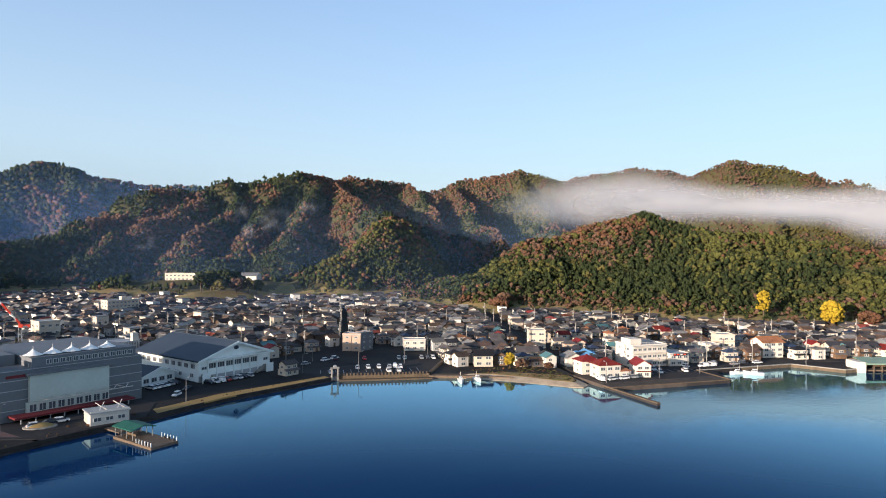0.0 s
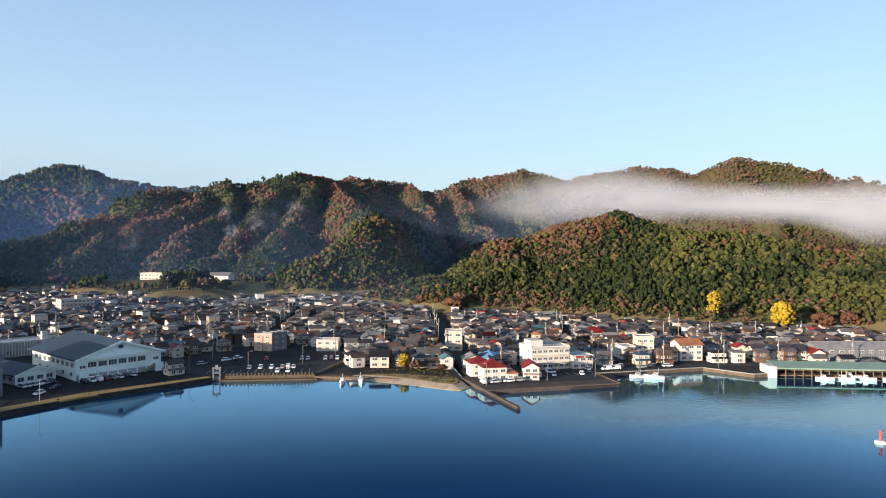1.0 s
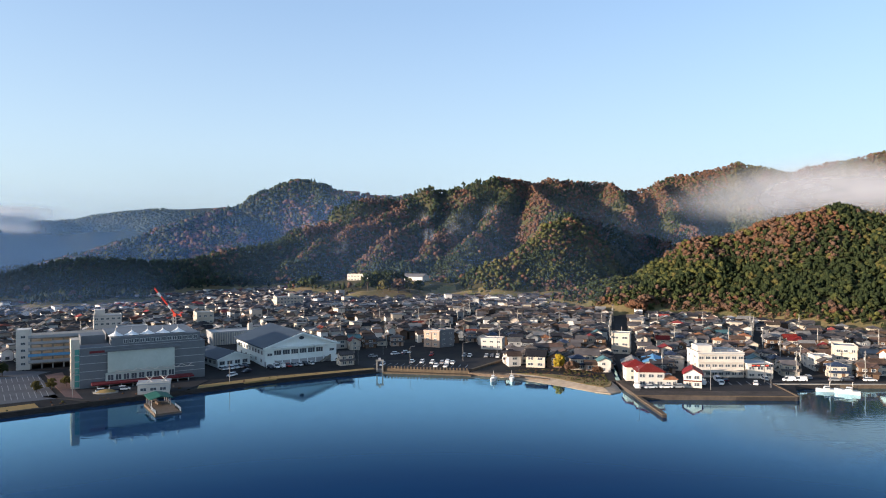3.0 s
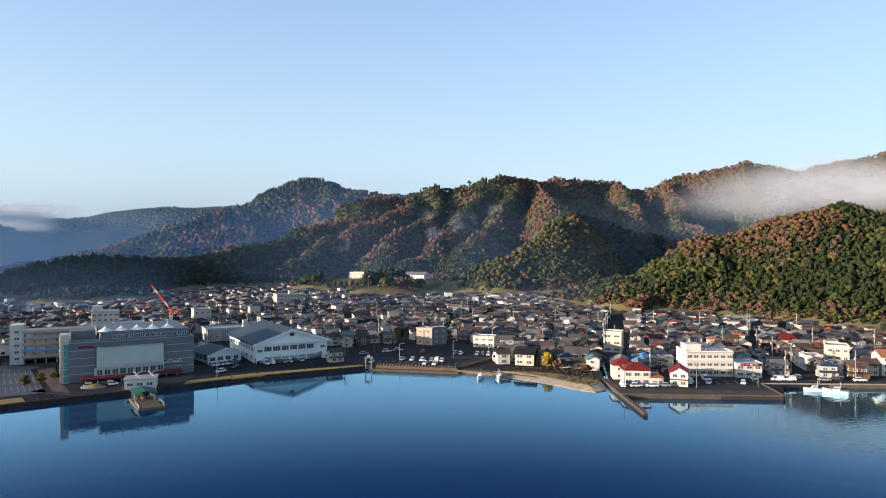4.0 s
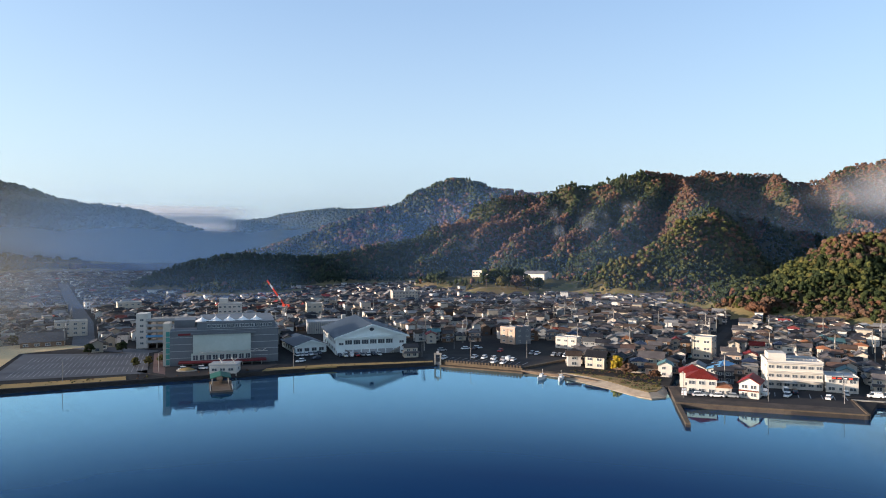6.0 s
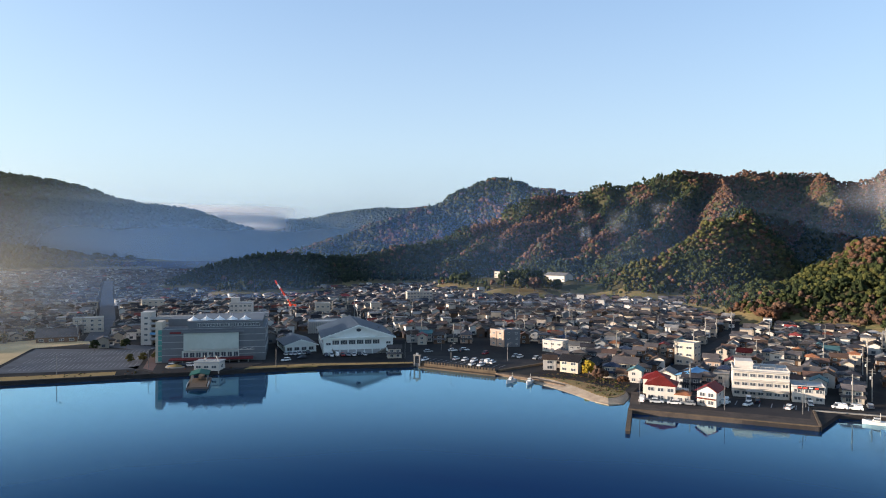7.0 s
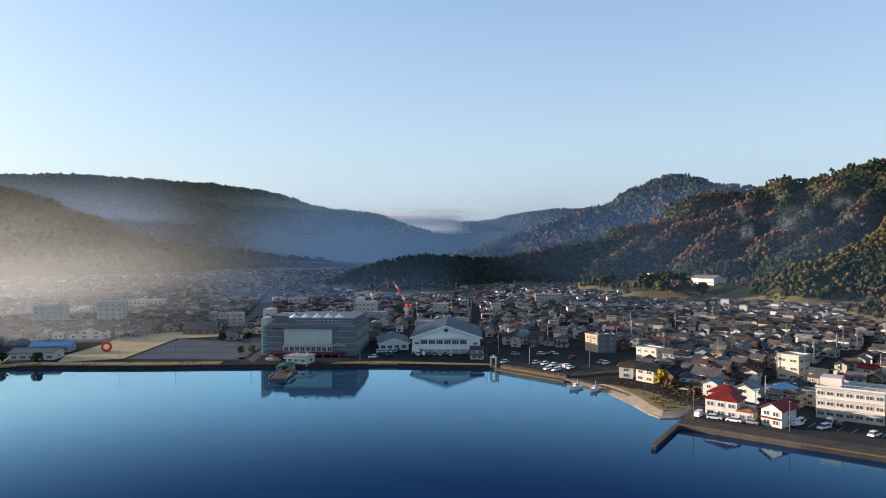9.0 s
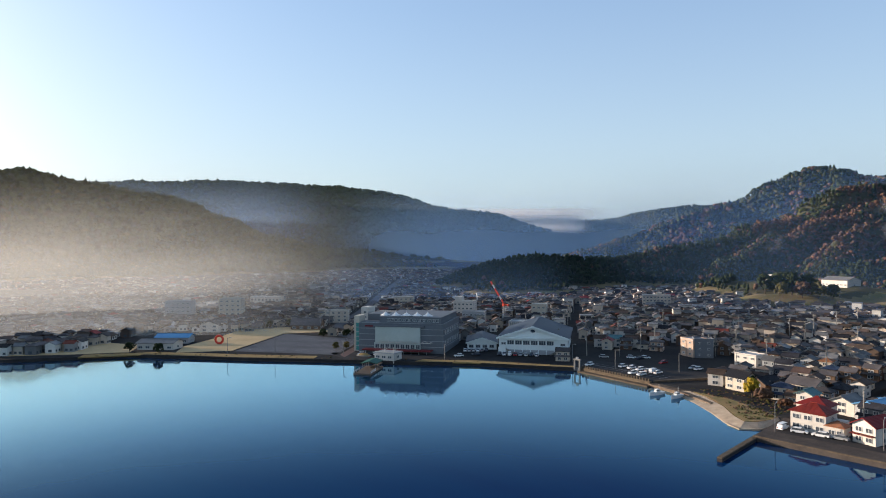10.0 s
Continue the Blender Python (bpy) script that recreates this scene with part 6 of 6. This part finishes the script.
gable_house("shore_store", "brown timber store with tiled roof by the spit", (26.4, 176.6), (30.2, 175.0), 5.4, 2.6, 1.2, "brown", "t_dark", axis="y", cols=1)
gable_house("canal_house", "cream two-storey house beside the canal", (34.5, 176), (40.5, 174.4), 4.6, 3.5, 1.2, "cream", "t_grey", cols=3)
gable_house("canal_shed", "low pinkish shed beside the canal", (35.6, 170.2), (41.4, 169.0), 2.8, 1.8, 0.6, "pinkish", "t_brown", cols=2, floors=1)
gable_house("pavilion", "low white waterfront pavilion with pale roof", (-153.5, 112), (-143, 119.5), 7, 2.3, 0.9, "white", "t_light", floors=1, cols=5, category="pavilion")
gable_house("blue_pavilion", "low building with blue sheet roof", (-163, 123), (-154, 131), 6, 2.2, 0.9, "lgrey", "blue", floors=1, cols=4, category="pavilion")
gable_house("field_house", "white gabled house beside the lawn", (-181, 150), (-174, 155), 5, 3.0, 1.5, "white", "t_grey", axis="y", cols=2)
gable_house("white_cottage", "small white gabled cottage on the avenue corner", (-138.5, 193), (-135, 196), 4, 1.8, 1.3, "white", "t_grey", axis="y", cols=1, floors=1)
gable_house("temple", "low hall with wide grey tiled roof", (-159, 179.5), (-149, 187), 8, 2.0, 2.4, "brown", "t_grey", floors=1, cols=4, category="hall")

# school buildings on their terrace before the hill
gable_house("school_gym", "white school gymnasium with pale curved roof", (-11, 437), (3, 430), 11, 3.4, 1.6, "white", "t_light", 13.4, "x", 1, 7, "school")
block("school_wing", "cream two-storey school wing on a terrace", "school", (-48, 458), (-30, 449), 5.5, 4.4, "cream", 13.2, 2, 8, 0.3, "lgrey", (1.5, 1.0))


def fish_shed():
    m, L = front((120.4, 129.4), (172, 103.5), 0)
    ob = thing("boat_shed", "long timber boat shed on piles with green sheet roof", "boat shed", "", m)
    rb = MB()
    rb.section([(-0.6, 3.0), (5.8, 3.9), (5.8, 4.06), (-0.6, 3.16)][::-1], -L / 2 + 1, L / 2)
    part("roof", rb, "sage", ob)
    part("fascia", MB().box(0.5, -0.62, 2.75, L - 1, 0.12, 0.4), "sage", ob)
    part("back_wall", MB().box(0, 5.6, -1, L, 0.3, 4.7), "tan_conc", ob)
    part("floor_deck", MB().box(0, 3.2, 0.7, L, 4.8, 0.25), "wood", ob)
    for k in range(25):
        x = -L / 2 + 1.5 + k * (L - 2.5) / 24
        part("pile", MB().tube((x, 0, -2), (x, 0, 3.1), 0.13, n=6), "wood", ob)
        part("brace", MB().tube((x, 0, 2.6), (x + 1.2, 3.0, 0.9), 0.08, n=5), "wood", ob)
    part("end_house", MB().box(-L / 2 + 0.2, 2.6, -2, 2.2, 6.2, 5.4), "white", ob, label="white end wall of the shed")


fish_shed()


def tower_crane():
    ob = thing("tower_crane", "red and white lattice crane with raised jib", "crane", "", pose(-99.3, 250.8, 1.8))
    mb = MB()
    for x in (-0.45, 0.45):
        for y in (-0.45, 0.45):
            mb.box(x, y, 0, 0.14, 0.14, 7.9)
    for k in range(6):
        z = 0.6 + k * 1.1
        for s in (-1, 1):
            mb.tube((-0.45, s * 0.45, z), (0.45, s * 0.45, z + 1.1), 0.05, n=4)
            mb.tube((s * 0.45, -0.45, z), (s * 0.45, 0.45, z + 1.1), 0.05, n=4)
    part("mast", mb, "lgrey", ob)
    part("cab", MB().box(0.1, 0, 7.9, 1.1, 1.1, 1.1), "red", ob)
    part("counter_jib", MB().box(1.5, 0, 8.4, 2.0, 0.7, 0.35), "red", ob)
    part("counterweight", MB().box(2.3, 0, 7.9, 0.6, 0.9, 0.9), "red", ob)
    tip, foot = Vector((-7.4, 0.2, 18.6)), Vector((0, 0, 9.0))
    for k in range(6):
        a, b = foot + (tip - foot) * (k / 6), foot + (tip - foot) * ((k + 1) / 6)
        seg = MB()
        for dy in (-0.26, 0.26):
            for dz in (-0.2, 0.25):
                seg.tube(a + Vector((0, dy, dz)), b + Vector((0, dy, dz)), 0.12, n=4)
        for j in range(3):
            c, d = a + (b - a) * (j / 3), a + (b - a) * ((j + 1) / 3)
            seg.tube(c + Vector((0, -0.26, -0.2)), d + Vector((0, 0.26, 0.25)), 0.07, n=4)
            seg.tube(c + Vector((0, 0.26, -0.2)), d + Vector((0, -0.26, 0.25)), 0.07, n=4)
        part("jib_section", seg, "red" if k not in (1, 4) else "line", ob)
    part("stay", MB().tube(tip, (2.4, 0, 8.7), 0.04, n=4), "steel", ob)


tower_crane()

# ---- vehicles, boats, poles ----


def car_template(color, label, van=False):
    ob = thing("van" if van else "car", label, "van" if van else "car", "parked cars")
    Lc, Wc, hb = (2.9, 1.1, 0.62) if not van else (2.9, 1.12, 0.7)
    prof = [(-Lc / 2, 0.22), (-Lc / 2, hb * 0.95), (-Lc / 2 + 0.2, hb), (Lc / 2 - 0.5, hb), (Lc / 2, hb * 0.82), (Lc / 2, 0.22)]
    body = MB()
    body.loft([[(x, y, z) for x, z in prof] for y in (-Wc / 2, Wc / 2)])
    part("body", body, color, ob)
    top = 1.0 if not van else 1.25
    cp = [(-Lc / 2 + 0.15, hb), (-Lc / 2 + (0.45 if not van else 0.22), top), (0.35 if not van else 0.8, top), (0.9 if not van else 1.15, hb)]
    cab = MB()
    cab.loft([[(x, y, z) for x, z in cp] for y in (-Wc / 2 + 0.08, Wc / 2 - 0.08)])
    part("cabin", cab, "glass", ob)
    rp = [(-Lc / 2 + (0.45 if not van else 0.22), top), (0.35 if not van else 0.8, top)]
    part("roof", MB().box((rp[0][0] + rp[1][0]) / 2, 0, top, rp[1][0] - rp[0][0], Wc - 0.18, 0.06), color, ob)
    if van:
        part("side_panel", MB().box(-0.5, 0, hb, 1.7, Wc - 0.1, top - hb - 0.1), color, ob)
    wh = MB().tube((0, -0.07, 0), (0, 0.07, 0), 0.21, n=12).mesh("wheel", [M["rubber"]])
    for x in (-0.9, 0.95):
        for y in (-Wc / 2 + 0.05, Wc / 2 - 0.05):
            part("wheel", wh, None, ob, pose(x, y, 0.21))
    for y in (-0.4, 0.4):
        part("headlight", MB().box(Lc / 2, y, 0.42, 0.06, 0.2, 0.12), "lgrey", ob)
        part("tail_light", MB().box(-Lc / 2, y, 0.45, 0.05, 0.18, 0.14), "car_red", ob)
    return ob


CARS = [car_template("car_white", "white parked car on asphalt"), car_template("car_silver", "silver parked car on asphalt"),
        car_template("car_dark", "dark parked car on asphalt"), car_template("car_white", "white parked van on asphalt", True), car_template("car_red", "red parked car on asphalt")]
lot = []


def row(x0, y0, x1, y1, n, turn, z=1.3, full=0.75):
    for k in range(n):
        if rng.rand() < full:
            t = (k + 0.5) / n
            lot.append((x0 + (x1 - x0) * t, y0 + (y1 - y0) * t, z, turn + rng.choice([0, 180]) + rng.uniform(-2, 2)))


row(-52, 181.5, -40, 188, 8, 120, 1.33, 0.95)
row(-65, 180.4, -58.4, 185.6, 6, 125, 1.33, 0.95)
row(-22, 184, 0, 178.6, 16, 75, 1.3, 0.25)
row(-12, 187.5, 4, 183.4, 11, 75, 1.3, 0.6)
row(-14, 203, 16, 194, 18, 75, 1.3, 0.3)
row(-24, 198, -10, 207, 8, 30, 1.3, 0.5)
row(62, 148.5, 74, 147, 6, 60, 1.29, 0.35)
row(63, 152.5, 72, 151.5, 5, 80, 1.29, 0.5)
row(80, 150.6, 108, 147.4, 10, -8, 1.3, 0.5)
row(-88, 152, -80, 156.5, 4, 20, 1.34, 0.5)
row(-60, 170, -56, 178, 3, 60, 1.3, 0.6)
for x, y, tn in ((44.0, 145.6, 5), (47.6, 145.3, 178), (50.6, 145.4, 170), (41.0, 146.5, 80), (58.5, 148.5, 60), (59.2, 151.5, 80), (76.3, 152.5, 80), (88, 153, 80), (98, 151, 70)):
    lot.append((x, y, 1.3, tn))
seen_kind = set()
for x, y, z, tn in lot:
    k = int(rng.choice(5, p=[0.5, 0.17, 0.13, 0.16, 0.04]))
    k = 0 if k == 4 and x > 30 else k
    m = pose(x, y, z - 0.005, 0, 0, tn)
    if k not in seen_kind:
        seen_kind.add(k)
        CARS[k].matrix_basis = m
    else:
        copy_thing(CARS[k], m)
for k, ob in enumerate(CARS):
    if k not in seen_kind:
        ob.matrix_basis = pose(5 + 3 * k, 200, 1.3, 0, 0, 70)
for aisle in (0, 1, 2):
    for k in range(27):
        t, off = k / 26, 6 + 12 * aisle
        structure("bay_line_plaza", MB().box(0, 0, 0, 8.0, 0.14, 0.01), "faded", "worn painted parking line",
                  pose(-122 + 27.5 * t + math.cos(radians(121)) * off, 134.4 + 14.6 * t + math.sin(radians(121)) * off, 1.336, 0, 0, 121))
for name, x0, y0, x1, y1, n, ln, tn in (("bay_line_quay", 61, 150.5, 75, 148.8, 7, 4.5, 75), ("bay_line_lot", -22, 186.5, 4, 180.2, 14, 4.5, 75)):
    for k in range(n):
        t = k / (n - 1)
        structure(name, MB().box(0, 0, 0, ln, 0.18, 0.01), "faded", "painted parking line", pose(x0 + (x1 - x0) * t, y0 + (y1 - y0) * t, 1.306, 0, 0, tn))


def boat_template(label, size=1.0):
    size *= 1.15
    ob = thing("boat", label, "boat", "moored boats")
    rings = []
    for t in np.linspace(0, 1, 9):
        x = -2.6 + 5.4 * t
        w = 0.85 * (1 - max(0, (t - 0.45) / 0.55) ** 2.2) + 0.03
        zt = 0.75 + 0.35 * t * t
        rings.append([(x * size, -w * size, zt * size), (x * size, -w * 0.75 * size, -0.1), (x * size, 0, -0.3), (x * size, w * 0.75 * size, -0.1), (x * size, w * size, zt * size)])
    part("hull", MB().loft(rings), "hull", ob)
    part("deck", MB().box(0.2 * size, 0, 0.62 * size, 3.6 * size, 1.0 * size, 0.08), "lgrey", ob)
    cab = MB()
    cab.loft([[(x, y, z) for x, z in ((-0.9 * size, 0.7 * size), (-0.9 * size, 1.6 * size), (0.3 * size, 1.6 * size), (0.7 * size, 0.7 * size))] for y in (-0.5 * size, 0.5 * size)])
    part("cabin", cab, "hull", ob)
    part("windscreen", MB().box(-0.2 * size, 0, 1.15 * size, 1.3 * size, 1.06 * size, 0.3 * size), "glass", ob)
    part("mast", MB().tube((-1.0 * size, 0, 0.7 * size), (-1.0 * size, 0, 2.9 * size), 0.05, n=5), "white", ob)
    part("rail", MB().tube((1.0 * size, -0.5 * size, 1.2 * size), (2.5 * size, 0, 1.5 * size), 0.03, n=4), "steel", ob)
    return ob


b1, b2 = boat_template("small white fishing boat with cabin and mast", 0.72), boat_template("white cabin cruiser moored in the harbour", 0.85)
b1.matrix_basis, b2.matrix_basis = pose(9.0, 163.4, 0.4, 0, 0, 250), pose(89.0, 139.6, 0.4, 0, 0, 140)
for x, y, r in ((13.9, 163.2, 262), (85.4, 142.2, 170), (131, 121.6, -60), (136, 119.4, -62), (141.4, 117.2, -65), (147, 114, -60), (153, 110.6, -62)):
    copy_thing(b1, pose(x, y, 0.4, 0, 0, r))
copy_thing(b2, pose(139.5, 120.5, 0.4, 0, 0, -60))


def light_buoy():
    ob = thing("beacon_buoy", "red beacon on a white floating base", "buoy", "", pose(86.6, 76.6, 0.4))
    ring = lambda r, z: [(r * 0.78 * math.cos(a), r * 0.78 * math.sin(a), z * 0.78) for a in np.linspace(0, 2 * math.pi, 16, endpoint=False)]
    part("float", MB().loft([ring(0.9, -0.4), ring(1.25, 0.1), ring(1.25, 0.55), ring(0.8, 0.75)]), "hull", ob)
    part("tower", MB().loft([ring(0.3, 0.7), ring(0.2, 2.4)]), "red", ob)
    part("lantern", MB().loft([ring(0.22, 2.4), ring(0.26, 2.8), ring(0.05, 3.0)]), "red", ob)
    part("gallery", MB().loft([ring(0.42, 2.3), ring(0.42, 2.38)]), "red", ob)


light_buoy()


def pole_template():
    ob = thing("utility_pole", "grey concrete utility pole with crossarms", "utility pole", "utility poles")
    part("pole", MB().tube((0, 0, -0.5), (0, 0, 7.4), 0.14, 0.1, 7), "concrete", ob)
    for z in (6.3, 6.9):
        part("crossarm", MB().box(0, 0, z, 1.4, 0.1, 0.1), "steel", ob)
    part("transformer", MB().tube((0.3, 0, 5.0), (0.3, 0, 5.7), 0.2, n=8), "lgrey", ob)
    return ob


def lamp_template():
    ob = thing("street_lamp", "slim grey street lamp on the waterfront", "street lamp", "street lamps")
    part("pole", MB().tube((0, 0, 0), (0, 0, 5.2), 0.08, 0.06, 6), "steel", ob)
    part("arm", MB().tube((0, 0, 5.2), (0.9, 0, 5.4), 0.05, n=5), "steel", ob)
    part("lamp_head", MB().box(1.05, 0, 5.34, 0.5, 0.2, 0.12), "lgrey", ob)
    return ob


pt, lt = pole_template(), lamp_template()
pole_spots = []
for pts, w in ROADS:
    for (ax, ay), (bx, by) in zip(pts[:-1], pts[1:]):
        Ls = math.hypot(bx - ax, by - ay)
        ux, uy = (bx - ax) / Ls, (by - ay) / Ls
        for k in range(int(Ls // 17)):
            d = 8 + 17 * k
            x, y = ax + ux * d - uy * (w - 0.6), ay + uy * d + ux * (w - 0.6)
            if math.hypot(x, y) < 330 and shore_r(x, y) + 2 < math.hypot(x, y):
                pole_spots.append((x, y, math.degrees(math.atan2(uy, ux)) + 90, (round(ax), round(ay), round(bx))))
for k, (x, y, r, g) in enumerate(pole_spots):
    m = pose(x, y, float(ground_z(x, y)), 0, 0, r)
    if k == 0:
        pt.matrix_basis = m
    else:
        copy_thing(pt, m)
wires = MB()
for (x0, y0, r0, g0), (x1, y1, r1, g1) in zip(pole_spots[:-1], pole_spots[1:]):
    if g0 == g1:
        for off in (-0.6, 0.6):
            c, s = math.cos(radians(r0)) * off, math.sin(radians(r0)) * off
            p = [Vector((x0 + c + (x1 - x0) * t, y0 + s + (y1 - y0) * t, float(ground_z(x0, y0)) + 6.98 - 1.2 * t * (1 - t))) for t in (0, 0.33, 0.67, 1)]
            for a, b in zip(p[:-1], p[1:]):
                wires.tube(a, b, 0.018, n=3)
tagged(new("power_lines", wires.mesh("power_lines", [M["rubber"]])), "thin dark power lines strung between the poles", "power lines", "", "stuff")
lamps = [(40.4, 143.5, 90), (57.5, 143.0, 90), (72.6, 143.5, 90), (74.8, 150, 180), (90, 147.2, 90), (113, 141, 90), (-27, 186, 0), (-12, 184, 0), (4, 190, 0), (16, 200, 180), (-58, 163, 60), (-90, 150, 60), (-106, 135, 60), (-121, 127, 60), (-4, 216, -90), (-20, 203, 0)]
for k, (x, y, r) in enumerate(lamps):
    m = pose(x, y, 1.3, 0, 0, r)
    if k == 0:
        lt.matrix_basis = m
    else:
        copy_thing(lt, m)

tw = thing("sluice_tower", "small grey sluice frame at the corner of the sea wall", "sluice", "", pose(-20.6, 177.6, 0))
for x in (-0.8, 0.8):
    part("post", MB().box(x, 0, -2, 0.35, 0.5, 5.6), "concrete", tw)
part("beam", MB().box(0, 0, 3.6, 2.2, 0.6, 0.4), "concrete", tw)
part("gate", MB().box(0, 0.1, -1.5, 1.4, 0.15, 3.0), "steel", tw)
part("hoist", MB().box(0, 0, 4.0, 0.7, 0.5, 0.5), "lgrey", tw)
rg = thing("ring_sculpture", "red ring sculpture standing on the lawn", "sculpture", "", pose(-143.6, 137.2, 1.3, 0, 0, 40))
rings = []
for a in np.linspace(0, 2 * math.pi, 24, endpoint=False):
    rings.append([((1.35 + 0.42 * math.cos(b)) * math.cos(a), 0.42 * math.sin(b), 1.7 + (1.35 + 0.42 * math.cos(b)) * math.sin(a)) for b in np.linspace(0, 2 * math.pi, 8, endpoint=False)])
tor = MB()
tor.add([p for r in rings for p in r], [(i * 8 + j, i * 8 + (j + 1) % 8, ((i + 1) % 24) * 8 + (j + 1) % 8, ((i + 1) % 24) * 8 + j) for i in range(24) for j in range(8)])
part("ring", tor, "red", rg)
part("plinth", MB().box(0, 0, -0.1, 1.6, 0.8, 0.15), "concrete", rg)
fb = thing("flower_bed", "round planted bed with rust-coloured shrubs", "flower bed", "", pose(-84.2, 153.6, 1.3))
ring = lambda r, z: [(r * 1.5 * math.cos(a), r * math.sin(a), z) for a in np.linspace(0, 2 * math.pi, 20, endpoint=False)]
part("kerb", MB().loft([ring(1.9, 0), ring(1.9, 0.25), ring(1.6, 0.3)]), "concrete", fb)
part("soil", MB().loft([ring(1.6, 0.3), ring(0.9, 0.7), ring(0.3, 0.85)]), "drygrass", fb)


# ---- single trees ----
def tree(name, label, x, y, height, spread, leaf, z=None, clumps=110, group=""):
    """A tapered trunk with limbs and a crown of many leafy clumps."""
    z = float(ground_z(x, y) + hill(np.array([x]), np.array([y]))[0]) if z is None else z
    ob = thing(name, label, "tree", group, pose(x, y, z))
    tb = MB()
    tb.tube((0, 0, -0.3), (0.05, 0.03, height * 0.45), height * 0.03, height * 0.018, 7)
    for k in range(6):
        a = k * 1.05 + rng.rand()
        h0 = height * rng.uniform(0.25, 0.45)
        tb.tube((0, 0, h0), (math.cos(a) * spread * 0.6, math.sin(a) * spread * 0.6, h0 + height * rng.uniform(0.15, 0.4)), height * 0.012, height * 0.005, 5)
    part("trunk", tb, "bark", ob)
    v0, f0 = ICO[2]
    V, F = [], []
    for k in range(clumps):
        t = rng.rand() ** 0.8
        zc = height * (0.28 + 0.68 * t)
        rad = spread * math.sqrt(max(0.05, 1 - ((t - 0.35) / 0.68) ** 2)) * math.sqrt(rng.rand())
        a = rng.rand() * 6.283
        s = spread * rng.uniform(0.13, 0.27)
        V.append(CROWNS[2][rng.randint(10)] * s + (math.cos(a) * rad, math.sin(a) * rad, zc))
        F.append(f0 + k * len(v0))
    me = raw_mesh("crown", np.concatenate(V), np.concatenate(F))
    me.materials.append(LEAF[leaf])
    part("crown", me, None, ob)
    return ob


tree("ginkgo", "tall golden ginkgo tree at the foot of the hill", 191.5, 186, 11.5, 3.9, "yellow", clumps=220)
tree("golden_tree", "golden-topped tree before the dark wood", 176, 206, 12.5, 2.8, "yellow", clumps=110)
tree("red_tree", "rust-red maple at the foot of the hill", 206, 180, 6, 4.2, "rust")
tree("red_tree", "rust-red maple at the foot of the hill", 215, 175, 5.5, 3.4, "rust")
tree("ginkgo", "small golden ginkgo tree on the spit", 28.4, 170.8, 4.4, 1.6, "yellow", 1.4, 110)
tree("bare_shrub", "rust-brown shrub on the spit", 31.5, 169, 2.6, 2.0, "brown", 1.4, 80)
tree("bare_shrub", "rust-brown shrub on the spit", 37.0, 164.5, 1.8, 1.5, "rust", 1.4, 70)
tree("green_tree", "dark green tree beside the shore house", 26.4, 178.5, 3.6, 1.6, "dark", 1.4, 80)
tree("red_tree", "red-brown maple among the houses", 96, 292, 6, 4.5, "rust")
tree("red_tree", "red-brown maple among the houses", 103, 298, 5.5, 4.0, "brown")
for x, y, h, s, lf in ((-32, 404, 11, 4.5, "dark"), (-26, 409, 12, 5, "green"), (-19, 406, 12.5, 5, "dark"), (-12, 410, 11, 5, "dark"), (-6, 404, 9, 4, "olive"), (-22, 400, 8, 4, "olive"), (-13, 402, 9, 4, "brown"), (0, 409, 8, 3.5, "green")):
    tree("knoll_tree", "dark evergreen tree on a small knoll in the town", x, y, h, s, lf, None, 80, "knoll trees")
for x, y, lf in ((-101, 156, "olive"), (-99, 159, "olive"), (-97, 162, "olive"), (-121, 178, "dark"), (-128, 172, "dark"), (-169, 176, "dark"), (-174, 168, "green"), (-181, 160, "dark"), (-166, 184, "dark"), (-166, 135, "olive"), (-186, 188, "dark"), (-200, 232, "dark"), (-196, 240, "dark"), (-150, 108, "dark"), (-140, 113, "dark")):
    tree("park_tree", "small clipped tree by the waterfront lawns", x, y, 2.6 if lf != "dark" else 3.4, 1.2 if lf != "dark" else 1.6, lf, 1.3, 60, "park trees")

# ---- rough growth on the spit and along the promenade ----
def tufts(name, poly, n, smin, smax, weights, z, label):
    """Low clumps of grass and shrub strewn over a patch of ground."""
    px, py = np.array([p[0] for p in poly]), np.array([p[1] for p in poly])
    x, y = rng.uniform(px.min(), px.max(), n), rng.uniform(py.min(), py.max(), n)
    inside = np.zeros(n, bool)
    for i in range(len(poly)):
        j = i - 1
        inside ^= ((py[i] > y) != (py[j] > y)) & (x < (px[j] - px[i]) * (y - py[i]) / (py[j] - py[i] + 1e-9) + px[i])
    inside &= fbm(x / 2.2, y / 2.2) > 0.46
    x, y = x[inside], y[inside]
    size = rng.uniform(smin, smax, len(x)) * rng.uniform(0.5, 1.0, len(x))
    kinds = pick_kinds(np.tile(weights, (len(x), 1)))
    return forest(name, np.stack([x, y, z + size * 0.15], -1), size, kinds, 1, 1, label)


tufts("spit_grass_tufts", [(13, 172.2), (21, 166.5), (27, 160), (31.4, 153), (33.8, 149.8), (35.4, 151), (37, 155), (38, 160), (39, 168), (24, 174.5)], 1500, 0.15, 0.42, [0.05, 0.6, 0.8, 0.9, 0.6, 0.8], 1.2, "rough orange and green grass tufts on the spit")
tufts("promenade_tufts", [(-152, 93.5), (-141, 110), (-110.5, 128), (-66, 156), (-49.2, 166.6), (-22, 179), (-22.6, 180.2), (-50.5, 169.2), (-64.6, 160), (-95, 143.5), (-143, 114), (-156, 96)], 2600, 0.15, 0.4, [0.05, 0.3, 0.3, 0.8, 0.8, 0.8], 1.36, "dry orange grass tufts along the promenade")
